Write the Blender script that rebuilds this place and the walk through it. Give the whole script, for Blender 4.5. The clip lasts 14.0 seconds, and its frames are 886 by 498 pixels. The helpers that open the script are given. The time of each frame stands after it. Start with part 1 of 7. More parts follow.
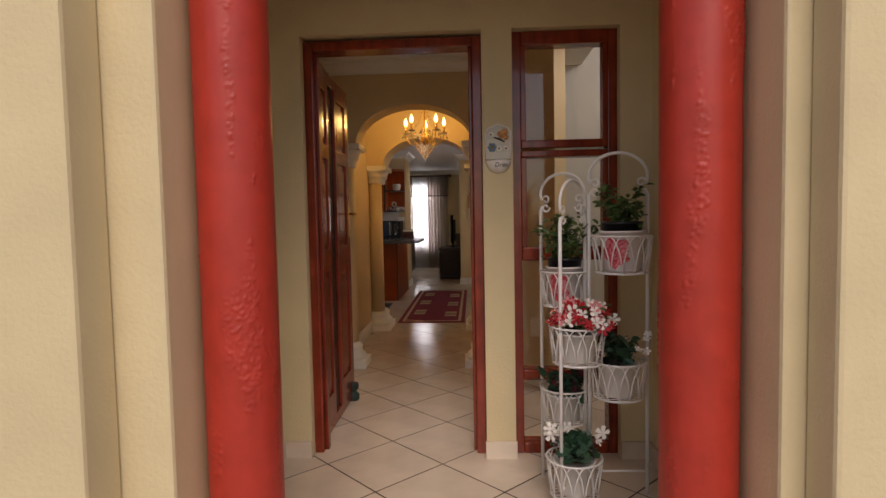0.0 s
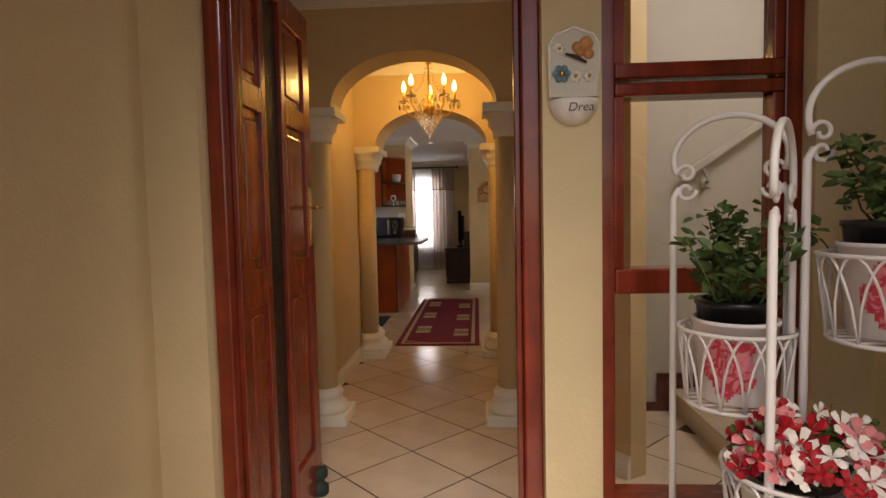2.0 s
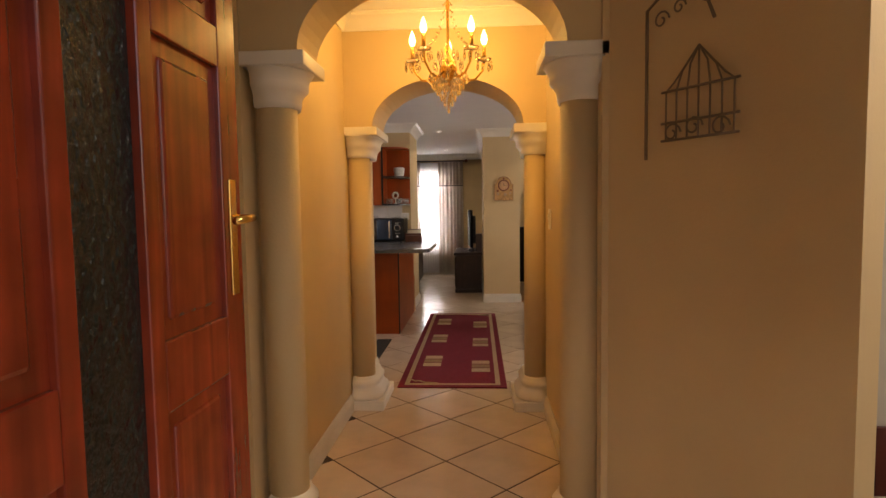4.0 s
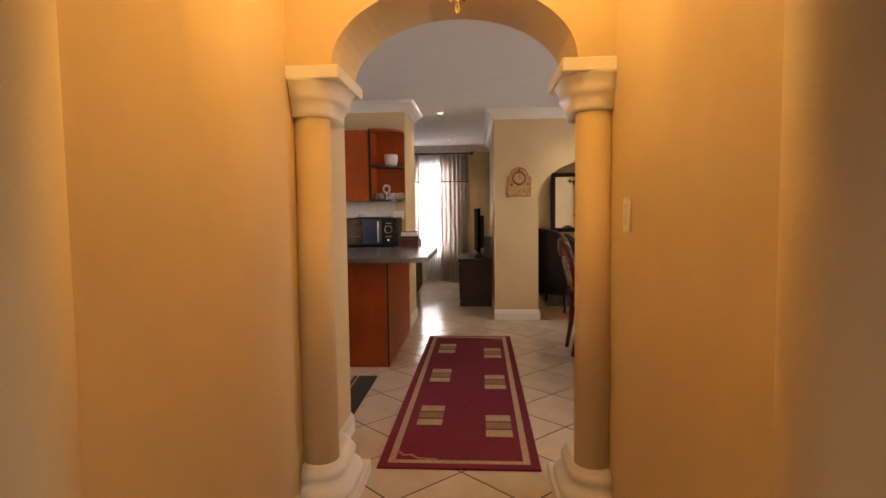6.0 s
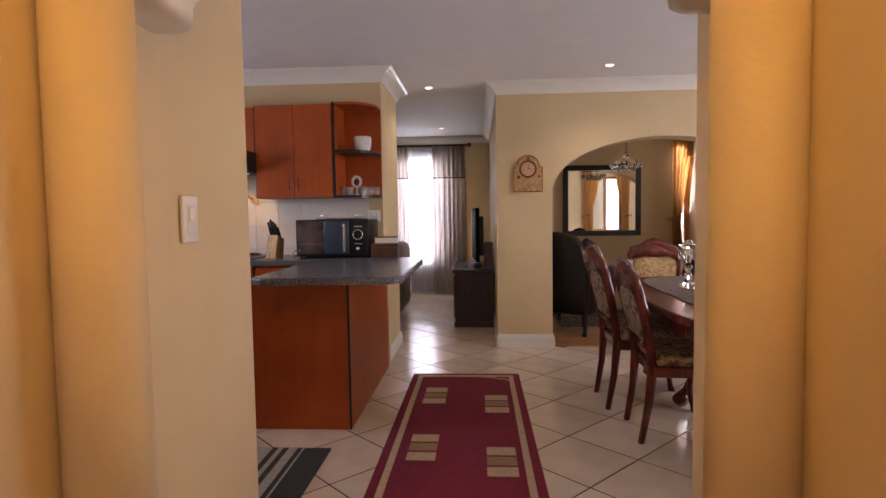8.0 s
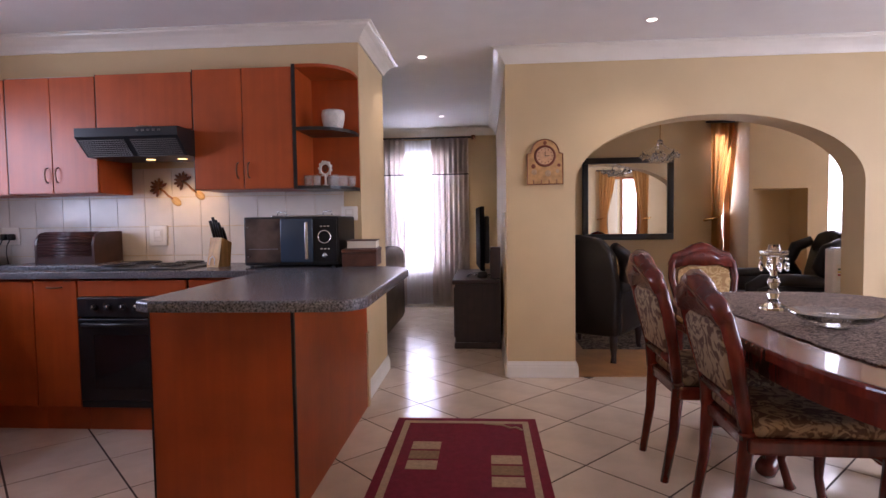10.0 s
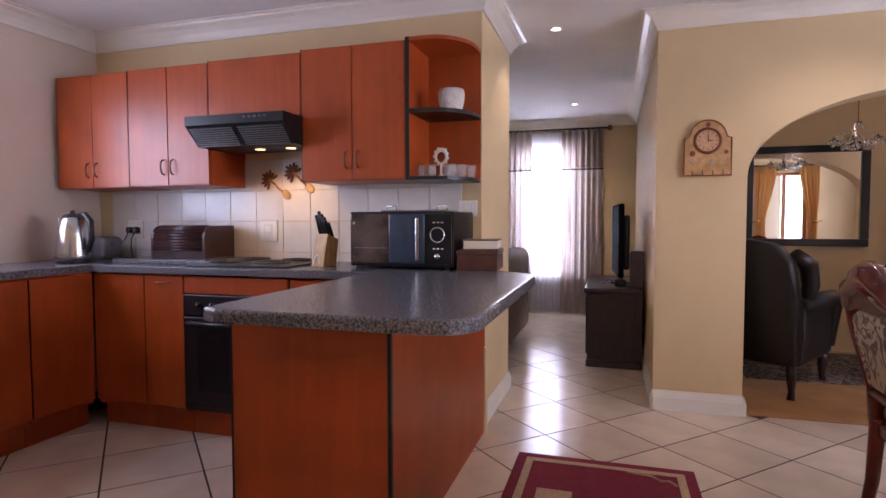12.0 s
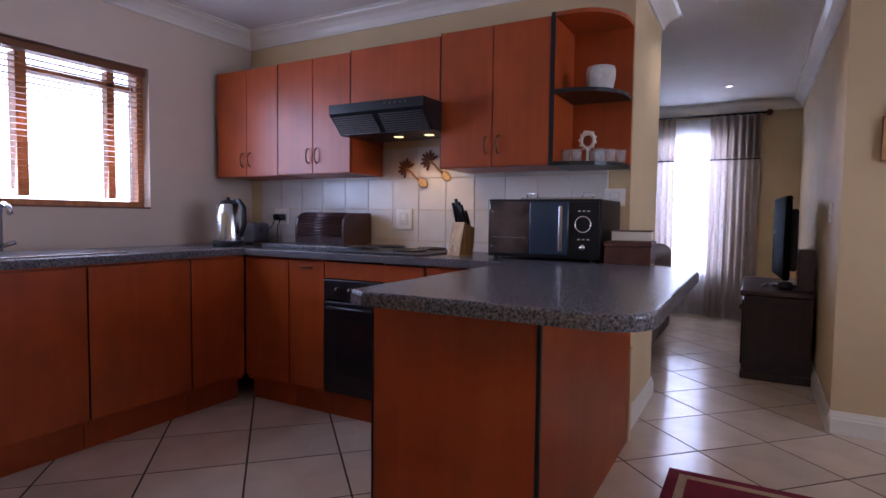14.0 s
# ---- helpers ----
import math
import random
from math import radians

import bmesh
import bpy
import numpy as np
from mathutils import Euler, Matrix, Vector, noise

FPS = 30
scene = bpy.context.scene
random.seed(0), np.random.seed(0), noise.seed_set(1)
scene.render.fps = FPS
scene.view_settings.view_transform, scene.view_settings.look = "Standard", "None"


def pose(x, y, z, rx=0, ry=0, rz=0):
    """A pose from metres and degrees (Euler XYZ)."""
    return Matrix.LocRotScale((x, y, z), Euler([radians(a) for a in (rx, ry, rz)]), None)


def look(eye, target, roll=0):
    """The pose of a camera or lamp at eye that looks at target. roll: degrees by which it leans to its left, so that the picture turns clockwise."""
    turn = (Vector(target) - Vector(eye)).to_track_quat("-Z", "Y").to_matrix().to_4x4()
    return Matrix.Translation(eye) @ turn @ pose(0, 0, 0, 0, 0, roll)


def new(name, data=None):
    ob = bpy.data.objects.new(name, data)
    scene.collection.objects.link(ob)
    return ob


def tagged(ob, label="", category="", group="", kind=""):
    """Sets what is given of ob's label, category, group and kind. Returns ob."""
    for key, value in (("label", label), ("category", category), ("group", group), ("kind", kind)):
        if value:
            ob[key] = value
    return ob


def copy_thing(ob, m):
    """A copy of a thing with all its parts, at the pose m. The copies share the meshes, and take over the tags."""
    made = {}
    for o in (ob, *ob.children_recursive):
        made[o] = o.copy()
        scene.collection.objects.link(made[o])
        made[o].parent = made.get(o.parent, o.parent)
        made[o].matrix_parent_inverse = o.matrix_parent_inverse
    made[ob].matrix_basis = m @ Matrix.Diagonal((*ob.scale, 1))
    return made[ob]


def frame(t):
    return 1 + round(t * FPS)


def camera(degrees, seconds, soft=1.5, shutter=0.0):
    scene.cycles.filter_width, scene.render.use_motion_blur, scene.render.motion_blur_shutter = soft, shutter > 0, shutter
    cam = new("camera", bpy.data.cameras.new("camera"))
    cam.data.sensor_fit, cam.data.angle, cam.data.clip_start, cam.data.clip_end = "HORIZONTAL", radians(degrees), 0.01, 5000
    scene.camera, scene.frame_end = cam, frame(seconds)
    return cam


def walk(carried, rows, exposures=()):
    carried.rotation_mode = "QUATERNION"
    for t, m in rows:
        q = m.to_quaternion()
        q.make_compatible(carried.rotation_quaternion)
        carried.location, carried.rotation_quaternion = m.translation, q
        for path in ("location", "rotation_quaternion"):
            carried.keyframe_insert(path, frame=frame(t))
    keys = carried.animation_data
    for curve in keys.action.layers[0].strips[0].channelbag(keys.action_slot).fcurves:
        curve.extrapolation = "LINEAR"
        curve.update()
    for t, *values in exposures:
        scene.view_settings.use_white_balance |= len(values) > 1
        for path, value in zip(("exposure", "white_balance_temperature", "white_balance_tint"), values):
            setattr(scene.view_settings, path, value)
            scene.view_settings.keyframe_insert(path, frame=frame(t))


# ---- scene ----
cam = camera(76.2, 14.0)
PATH = [
    (0, (0.251, 1.145, 1.196), (0.145, 3.139, 1.085), -1.1),
    (0.5, (0.242, 1.432, 1.2), (0.145, 3.426, 1.084), -1.2),
    (1, (0.251, 1.79, 1.196), (0.141, 3.783, 1.072), -1.3),
    (1.5, (0.199, 2.14, 1.188), (0.082, 4.133, 1.064), -1.3),
    (2, (0.138, 2.469, 1.193), (0.017, 4.462, 1.069), -1.2),
    (2.5, (0.1, 2.796, 1.198), (-0.037, 4.788, 1.073), -1),
    (3, (0.04, 3.078, 1.222), (-0.094, 5.069, 1.096), -1),
    (3.2, (-0.0, 3.188, 1.243), (-0.12, 5.18, 1.106), -0.84),
    (5.5, (-0.085, 4.626, 1.216), (-0.223, 6.617, 1.084), -0.8),
    (6, (-0.128, 4.965, 1.2), (-0.261, 6.956, 1.07), -0.7),
    (6.5, (-0.135, 5.267, 1.195), (-0.271, 7.259, 1.067), -0.8),
    (7, (-0.14, 5.595, 1.188), (-0.271, 7.587, 1.063), -0.9),
    (7.5, (-0.134, 5.92, 1.179), (-0.268, 7.911, 1.058), -0.9),
    (8, (-0.132, 6.254, 1.176), (-0.26, 8.245, 1.055), -0.88),
    (10.3, (-0.125, 7.309, 1.121), (-0.284, 9.301, 1.02), -0.81),
    (10.5, (-0.148, 7.368, 1.119), (-0.325, 9.358, 1.018), -0.8),
    (11, (-0.201, 7.502, 1.106), (-0.464, 9.482, 1.01), -0.8),
    (11.5, (-0.205, 7.626, 1.088), (-0.618, 9.581, 1.002), -0.6),
    (12, (-0.207, 7.701, 1.107), (-0.784, 9.614, 1.01), -0.1),
    (12.5, (-0.232, 7.734, 1.093), (-0.911, 9.613, 1.003), 0.1),
    (13, (-0.287, 7.759, 1.09), (-1.075, 9.595, 1.004), 0.3),
    (13.5, (-0.328, 7.769, 1.085), (-1.207, 9.563, 0.997), 0.5),
    (14, (-0.339, 7.791, 1.07), (-1.305, 9.538, 0.957), 0.7),
]
walk(cam, [(t, look(eye, target, roll)) for t, eye, target, roll in PATH],
     exposures=[(0.0, -0.34, 7100, 18), (1.0, -0.15, 7400, 20), (1.5, 0.08, 7500, 18), (2.0, 0.1, 7500, 17), (3.0, 0.25, 7500, 16), (5.5, 1.12, 7900, 22), (6.2, 0.9, 7400, 22), (8.0, 0.95, 6300, 24), (10.3, 1.15, 5800, 30), (12.5, 1.3, 5700, 30), (13.3, 1.05, 5400, 29), (14.0, 0.62, 5200, 27)])

# ---- world and large lights ----
world = bpy.data.worlds.new("world")
scene.world = world
world.use_nodes = True
_nt = world.node_tree
_sky = _nt.nodes.new("ShaderNodeTexSky")
_sky.sky_type = "NISHITA"
_sky.sun_disc = False
_sky.sun_elevation = radians(48)
_sky.sun_rotation = radians(172)
_nt.links.new(_sky.outputs[0], _nt.nodes["Background"].inputs[0])
_nt.nodes["Background"].inputs[1].default_value = 0.15


def lamp(name, kind, energy, m, color=(1, 1, 1), **more):
    d = bpy.data.lights.new(name, kind)
    d.energy, d.color = energy, color
    for k, v in more.items():
        if k == "size":
            d.size = v
        elif k == "size_y":
            d.shape, d.size_y = "RECTANGLE", v
        elif k == "radius":
            d.shadow_soft_size = v
        elif k == "angle":
            d.angle = v
        elif k == "spot":
            d.spot_size, d.spot_blend = v, 0.6
    ob = new(name, d)
    ob.matrix_world = m
    return ob


lamp("sun", "SUN", 2.3, look((1.8, -9, 12.0), (0, 4, 0)), (1, 0.95, 0.88), angle=radians(40))

# ---- materials ----
def mat(name, color, rough=0.6, metal=0.0, var=0.06, scale=6.0, bump=0.0, bscale=60.0, alpha=None, emit=None, power=0.0, trans=0.0, coat=0.0, var2=None, ior=1.45):
    m = bpy.data.materials.new(name)
    m.use_nodes = True
    nt = m.node_tree
    b = nt.nodes["Principled BSDF"]
    b.inputs["Roughness"].default_value = rough
    b.inputs["Metallic"].default_value = metal
    b.inputs["Transmission Weight"].default_value = trans
    b.inputs["Coat Weight"].default_value = coat
    b.inputs["IOR"].default_value = ior
    co = nt.nodes.new("ShaderNodeTexCoord")
    if var > 0:
        n1 = nt.nodes.new("ShaderNodeTexNoise")
        n1.inputs["Scale"].default_value = scale
        n1.inputs["Detail"].default_value = 6
        nt.links.new(co.outputs["Object"], n1.inputs["Vector"])
        r = nt.nodes.new("ShaderNodeMapRange")
        r.inputs[1].default_value, r.inputs[2].default_value = 0.3, 0.7
        r.inputs[3].default_value, r.inputs[4].default_value = 1 - var, 1 + var
        nt.links.new(n1.outputs[0], r.inputs[0])
        mix = nt.nodes.new("ShaderNodeMix")
        mix.data_type, mix.blend_type = "RGBA", "MULTIPLY"
        mix.inputs[0].default_value = 1.0
        mix.inputs[6].default_value = (*color, 1)
        nt.links.new(r.outputs[0], mix.inputs[7])
        nt.links.new(mix.outputs[2], b.inputs["Base Color"])
    else:
        b.inputs["Base Color"].default_value = (*color, 1)
    if bump > 0:
        n2 = nt.nodes.new("ShaderNodeTexNoise")
        n2.inputs["Scale"].default_value = bscale
        n2.inputs["Detail"].default_value = 5
        nt.links.new(co.outputs["Object"], n2.inputs["Vector"])
        bp = nt.nodes.new("ShaderNodeBump")
        bp.inputs["Strength"].default_value = bump
        bp.inputs["Distance"].default_value = 0.01
        nt.links.new(n2.outputs[0], bp.inputs["Height"])
        nt.links.new(bp.outputs[0], b.inputs["Normal"])
    if emit:
        b.inputs["Emission Color"].default_value = (*emit, 1)
        b.inputs["Emission Strength"].default_value = power
    return m


M = {}
M["wall"] = mat("cream_wall_paint", (0.66, 0.50, 0.28), 0.62, var=0.04, scale=3, bump=0.08, bscale=90)
M["white_wall"] = mat("pale_wall_paint", (0.52, 0.50, 0.45), 0.6, var=0.03, bump=0.05)
# cream wall with the cooler tone of window daylight put into its colour
M["daylit_wall"] = mat("daylit_cream_wall_paint", (0.66, 0.54, 0.43), 0.62, var=0.04, scale=3, bump=0.08, bscale=90)
M["ceil"] = mat("ceiling_paint", (0.78, 0.76, 0.74), 0.8, var=0.02)
M["trim"] = mat("white_trim_gloss", (0.80, 0.76, 0.68), 0.3, var=0.03)
M["tile"] = mat("cream_floor_tile", (0.66, 0.54, 0.42), 0.16, var=0.10, scale=5, bump=0.03, bscale=25)
M["grout"] = mat("brown_grout", (0.05, 0.028, 0.018), 0.9, var=0.1)
M["red"] = mat("red_pillar_paint", (0.42, 0.035, 0.02), 0.42, var=0.10, scale=14, bump=0.06, bscale=60)
M["mahog"] = mat("mahogany_varnish", (0.22, 0.030, 0.012), 0.22, var=0.25, scale=9, coat=0.3)
M["cab"] = mat("cherry_laminate", (0.385, 0.068, 0.010), 0.36, var=0.16, scale=5)
M["black"] = mat("black_plastic", (0.012, 0.012, 0.014), 0.3, var=0.05)
M["granite"] = mat("granite_laminate", (0.125, 0.122, 0.135), 0.27, var=0.85, scale=150, bump=0.03, bscale=150)
M["rug"] = mat("wine_rug", (0.20, 0.012, 0.032), 0.95, var=0.15, scale=40, bump=0.4, bscale=300)
M["rugl"] = mat("beige_rug", (0.48, 0.34, 0.21), 0.95, var=0.15, scale=60, bump=0.4, bscale=300)
M["glass"] = mat("window_glass", (1, 1, 1), 0.0, var=0, trans=1.0)
M["mirror"] = mat("mirror_silver", (0.9, 0.9, 0.9), 0.01, 1.0, var=0)
M["laminate_floor"] = mat("wood_laminate_floor", (0.42, 0.21, 0.08), 0.3, var=0.2, scale=6)
M["leather"] = mat("black_leather", (0.011, 0.008, 0.008), 0.40, var=0.2, bump=0.15, bscale=50)

# ---- helpers of shape ----
SMALL = {"crystal_drops", "leaves", "blossoms", "buds", "buttons", "stems", "drops", "filter", "basket_wire", "tiles"}


def mesh_of(bm, name):
    me = bpy.data.meshes.new(name)
    bm.to_mesh(me)
    bm.free()
    return me


def part(name, bm, material, parent=None, label="", smooth=False):
    bmesh.ops.recalc_face_normals(bm, faces=bm.faces)
    for f in bm.faces:
        f.smooth = smooth
    ob = new(name, mesh_of(bm, name))
    ob.data.materials.append(material)
    if parent is not None:
        ob.parent = parent
    if label:
        ob["label"] = label
    if name in SMALL:
        ob["kind"] = "stuff"
    return ob


def thing(name, x, y, z, rz=0.0, label="", category="", group="", kind=""):
    ob = new(name)
    ob.matrix_world = pose(x, y, z, 0, 0, rz)
    ob.empty_display_size = 0.1
    return tagged(ob, label, category, group, kind)


def box(x0, x1, y0, y1, z0, z1, bevel=0.0, bm=None, seg=2):
    own = bm if bm is not None else bmesh.new()
    r = bmesh.ops.create_cube(own, size=1.0, matrix=Matrix.Translation(((x0 + x1) / 2, (y0 + y1) / 2, (z0 + z1) / 2)) @ Matrix.Diagonal((x1 - x0, y1 - y0, z1 - z0, 1)))
    if bevel > 0:
        es = {e for v in r["verts"] for e in v.link_edges}
        bmesh.ops.bevel(own, geom=list(es), offset=bevel, segments=seg, affect="EDGES", profile=0.5)
    return own


def cyl(r0, r1, h, m=Matrix(), seg=24, bm=None):
    own = bm if bm is not None else bmesh.new()
    bmesh.ops.create_cone(own, cap_ends=True, segments=seg, radius1=r0, radius2=r1, depth=h, matrix=m @ Matrix.Translation((0, 0, h / 2)))
    return own


def prism(pts, y0, y1, bm=None, m=Matrix()):
    """A closed outline in x and z, pushed from y0 to y1."""
    own = bm if bm is not None else bmesh.new()
    a = [own.verts.new(m @ Vector((x, y0, z))) for x, z in pts]
    b = [own.verts.new(m @ Vector((x, y1, z))) for x, z in pts]
    n = len(pts)
    own.faces.new(a)
    own.faces.new(b[::-1])
    for i in range(n):
        own.faces.new((a[i], b[i], b[(i + 1) % n], a[(i + 1) % n]))
    return own


def lathe(profile, seg=24, bm=None, m=Matrix(), close=True):
    own = bm if bm is not None else bmesh.new()
    rings = []
    for r, z in profile:
        rings.append([own.verts.new(m @ Vector((r * math.cos(2 * math.pi * k / seg), r * math.sin(2 * math.pi * k / seg), z))) for k in range(seg)])
    for a, b in zip(rings, rings[1:]):
        for k in range(seg):
            own.faces.new((a[k], a[(k + 1) % seg], b[(k + 1) % seg], b[k]))
    if close:
        own.faces.new(rings[0][::-1])
        own.faces.new(rings[-1])
    return own


def structure(name, bm, material, label="", smooth=False):
    return tagged(part(name, bm, material, None, "", smooth), label, "", "", "structure")


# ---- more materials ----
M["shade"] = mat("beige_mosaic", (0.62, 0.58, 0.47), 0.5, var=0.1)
M["white_metal"] = mat("white_painted_wire", (0.78, 0.74, 0.70), 0.4, var=0.05)
M["leaf"] = mat("green_leaf", (0.07, 0.115, 0.03), 0.5, var=0.35, scale=30)
M["leaf2"] = mat("dark_green_leaf", (0.03, 0.075, 0.04), 0.4, var=0.35, scale=30)
M["petal_red"] = mat("red_petal", (0.38, 0.005, 0.012), 0.6, var=0.2, scale=30)
M["petal_white"] = mat("white_petal", (0.82, 0.76, 0.68), 0.6, var=0.08, scale=30)
M["petal_pink"] = mat("pink_petal", (0.66, 0.22, 0.22), 0.6, var=0.2, scale=30)
M["stem"] = mat("green_stem", (0.10, 0.13, 0.05), 0.6)
M["soil"] = mat("dark_soil", (0.03, 0.02, 0.015), 0.9, var=0.3, scale=50)
M["brass"] = mat("brass", (0.72, 0.45, 0.14), 0.25, 1.0, var=0.08)
M["chrome"] = mat("steel", (0.62, 0.62, 0.62), 0.22, 1.0, var=0.05)
M["crystal"] = mat("amber_crystal", (1.0, 0.86, 0.62), 0.03, var=0, trans=1.0, ior=1.6)
M["clear"] = mat("clear_glass", (0.96, 0.97, 0.97), 0.03, var=0, trans=1.0, ior=1.5)
M["switch_grey"] = mat("switch_joint_plastic", (0.70, 0.66, 0.59), 0.45, var=0.03)
M["bulb"] = mat("candle_bulb", (1, 0.8, 0.5), 0.4, var=0, emit=(1.0, 0.62, 0.22), power=9)
M["downlight"] = mat("downlight_lens", (1, 1, 1), 0.4, var=0, emit=(1.0, 0.93, 0.82), power=6)
M["hoodlamp"] = mat("hood_lamp", (1, 0.9, 0.7), 0.4, var=0, emit=(1.0, 0.62, 0.2), power=1.6)
M["white_plastic"] = mat("white_plastic", (0.80, 0.76, 0.70), 0.35, var=0.03)
M["walltile"] = mat("white_wall_tile", (0.70, 0.65, 0.60), 0.2, var=0.05, scale=8)
M["darkwood"] = mat("dark_wood", (0.024, 0.009, 0.007), 0.36, var=0.3, scale=12)
M["redwood"] = mat("rosewood_varnish", (0.115, 0.016, 0.009), 0.26, var=0.3, scale=10, coat=0.25)
M["blockwood"] = mat("beech_wood", (0.55, 0.33, 0.12), 0.5, var=0.15, scale=20)
M["spoonwood"] = mat("carved_wood", (0.34, 0.15, 0.05), 0.5, var=0.4, scale=40)
M["paper"] = mat("book_paper", (0.78, 0.72, 0.60), 0.8, var=0.05)
# yard daylight is put in as emission
M["outside"] = mat("glowing_yard_sheet", (0.9, 0.9, 0.9), 1.0, var=0, emit=(0.90, 0.95, 1.0), power=2.2)
M["blind"] = mat("blind_slat", (0.50, 0.25, 0.12), 0.5, var=0.1)
M["oak_frame"] = mat("orange_window_frame", (0.42, 0.17, 0.05), 0.4, var=0.15)
M["grey"] = mat("grey_metal", (0.20, 0.20, 0.22), 0.35, 0.4, var=0.05)
M["darkglass"] = mat("oven_glass", (0.008, 0.009, 0.011), 0.08, var=0)
M["smoke"] = mat("microwave_glass", (0.045, 0.065, 0.10), 0.12, var=0)
M["pillar_beige"] = mat("outer_wall_paint", (0.67, 0.54, 0.315), 0.75, var=0.05, scale=4, bump=0.25, bscale=70)
M["doorstop"] = mat("green_rubber", (0.015, 0.035, 0.028), 0.6, var=0.1)
M["mat_grey"] = mat("charcoal_mat", (0.045, 0.042, 0.04), 0.95, var=0.2, scale=60, bump=0.4, bscale=300)
M["mat_light"] = mat("pale_mat_stripe", (0.38, 0.34, 0.28), 0.95, var=0.2, scale=60, bump=0.4, bscale=300)
M["clock_wood"] = mat("painted_clock_wood", (0.52, 0.30, 0.12), 0.5, var=0.25, scale=25)
M["clock_dark"] = mat("clock_ring", (0.20, 0.06, 0.03), 0.4, var=0.2)
M["tv_skin"] = mat("tv_screen", (0.005, 0.005, 0.007), 0.75, var=0, ior=1.15)
M["paving"] = mat("outer_paving", (0.36, 0.30, 0.24), 0.8, var=0.15)
M["stairskirt"] = mat("wine_stair_skirting", (0.10, 0.025, 0.02), 0.35, var=0.1)
M["sofa"] = mat("taupe_sofa", (0.20, 0.15, 0.12), 0.8, var=0.15)
M["iron"] = mat("pewter_wire", (0.22, 0.17, 0.12), 0.5, 0.6, var=0.2)


def pattern(name, c1, c2, scale=14.0, rough=0.85, dist=2.5):
    """Woven ornamental cloth: two colours in scrolls."""
    m = mat(name, c1, rough, var=0.0, bump=0.2, bscale=250)
    nt = m.node_tree
    co = nt.nodes.new("ShaderNodeTexCoord")
    n = nt.nodes.new("ShaderNodeTexNoise")
    n.inputs["Scale"].default_value, n.inputs["Distortion"].default_value, n.inputs["Detail"].default_value = scale, dist, 3
    nt.links.new(co.outputs["Object"], n.inputs["Vector"])
    r = nt.nodes.new("ShaderNodeValToRGB")
    r.color_ramp.elements[0].position, r.color_ramp.elements[1].position = 0.46, 0.54
    r.color_ramp.elements[0].color, r.color_ramp.elements[1].color = (*c1, 1), (*c2, 1)
    nt.links.new(n.outputs[0], r.inputs[0])
    nt.links.new(r.outputs[0], nt.nodes["Principled BSDF"].inputs["Base Color"])
    return m


M["damask"] = pattern("damask_cloth", (0.38, 0.28, 0.17), (0.12, 0.065, 0.04), 13)
M["damask_light"] = pattern("pale_damask_cloth", (0.55, 0.38, 0.17), (0.36, 0.21, 0.08), 16)
M["runner"] = pattern("lace_runner", (0.07, 0.045, 0.035), (0.30, 0.22, 0.17), 45)
M["persian"] = pattern("patterned_rug", (0.025, 0.015, 0.012), (0.22, 0.17, 0.13), 16)
M["rosepot"] = mat("rose_print_pot", (0.80, 0.74, 0.72), 0.35, var=0.03)


def wood_grain(m, amount=0.35, axis=2, scale=5.0):
    """Lays long streaks of grain over a wood."""
    nt = m.node_tree
    b = nt.nodes["Principled BSDF"]
    old = b.inputs["Base Color"].links[0].from_socket
    co = nt.nodes.new("ShaderNodeTexCoord")
    mp = nt.nodes.new("ShaderNodeMapping")
    s = [scale * 6] * 3
    s[axis] = scale * 0.25
    mp.inputs["Scale"].default_value = s
    n = nt.nodes.new("ShaderNodeTexNoise")
    n.inputs["Scale"].default_value, n.inputs["Detail"].default_value, n.inputs["Distortion"].default_value = 1.0, 5, 0.6
    nt.links.new(co.outputs["Object"], mp.inputs["Vector"])
    nt.links.new(mp.outputs[0], n.inputs["Vector"])
    r = nt.nodes.new("ShaderNodeMapRange")
    r.inputs[1].default_value, r.inputs[2].default_value = 0.3, 0.7
    r.inputs[3].default_value, r.inputs[4].default_value = 1 - amount, 1 + amount
    nt.links.new(n.outputs[0], r.inputs[0])
    mix = nt.nodes.new("ShaderNodeMix")
    mix.data_type, mix.blend_type = "RGBA", "MULTIPLY"
    mix.inputs[0].default_value = 1.0
    nt.links.new(old, mix.inputs[6])
    nt.links.new(r.outputs[0], mix.inputs[7])
    nt.links.new(mix.outputs[2], b.inputs["Base Color"])


for _n in ("mahog", "cab", "redwood", "darkwood", "blockwood", "oak_frame"):
    wood_grain(M[_n], 0.3 if _n != "cab" else 0.07)


def vary_pieces(m, amount):
    """Small differences of tone from piece to piece."""
    nt = m.node_tree
    b = nt.nodes["Principled BSDF"]
    old = b.inputs["Base Color"].links[0].from_socket
    oi = nt.nodes.new("ShaderNodeObjectInfo")
    r = nt.nodes.new("ShaderNodeMapRange")
    r.inputs[3].default_value, r.inputs[4].default_value = 1 - amount, 1 + amount
    nt.links.new(oi.outputs["Random"], r.inputs[0])
    mix = nt.nodes.new("ShaderNodeMix")
    mix.data_type, mix.blend_type = "RGBA", "MULTIPLY"
    mix.inputs[0].default_value = 1.0
    nt.links.new(old, mix.inputs[6])
    nt.links.new(r.outputs[0], mix.inputs[7])
    nt.links.new(mix.outputs[2], b.inputs["Base Color"])


vary_pieces(M["tile"], 0.07)
vary_pieces(M["walltile"], 0.04)


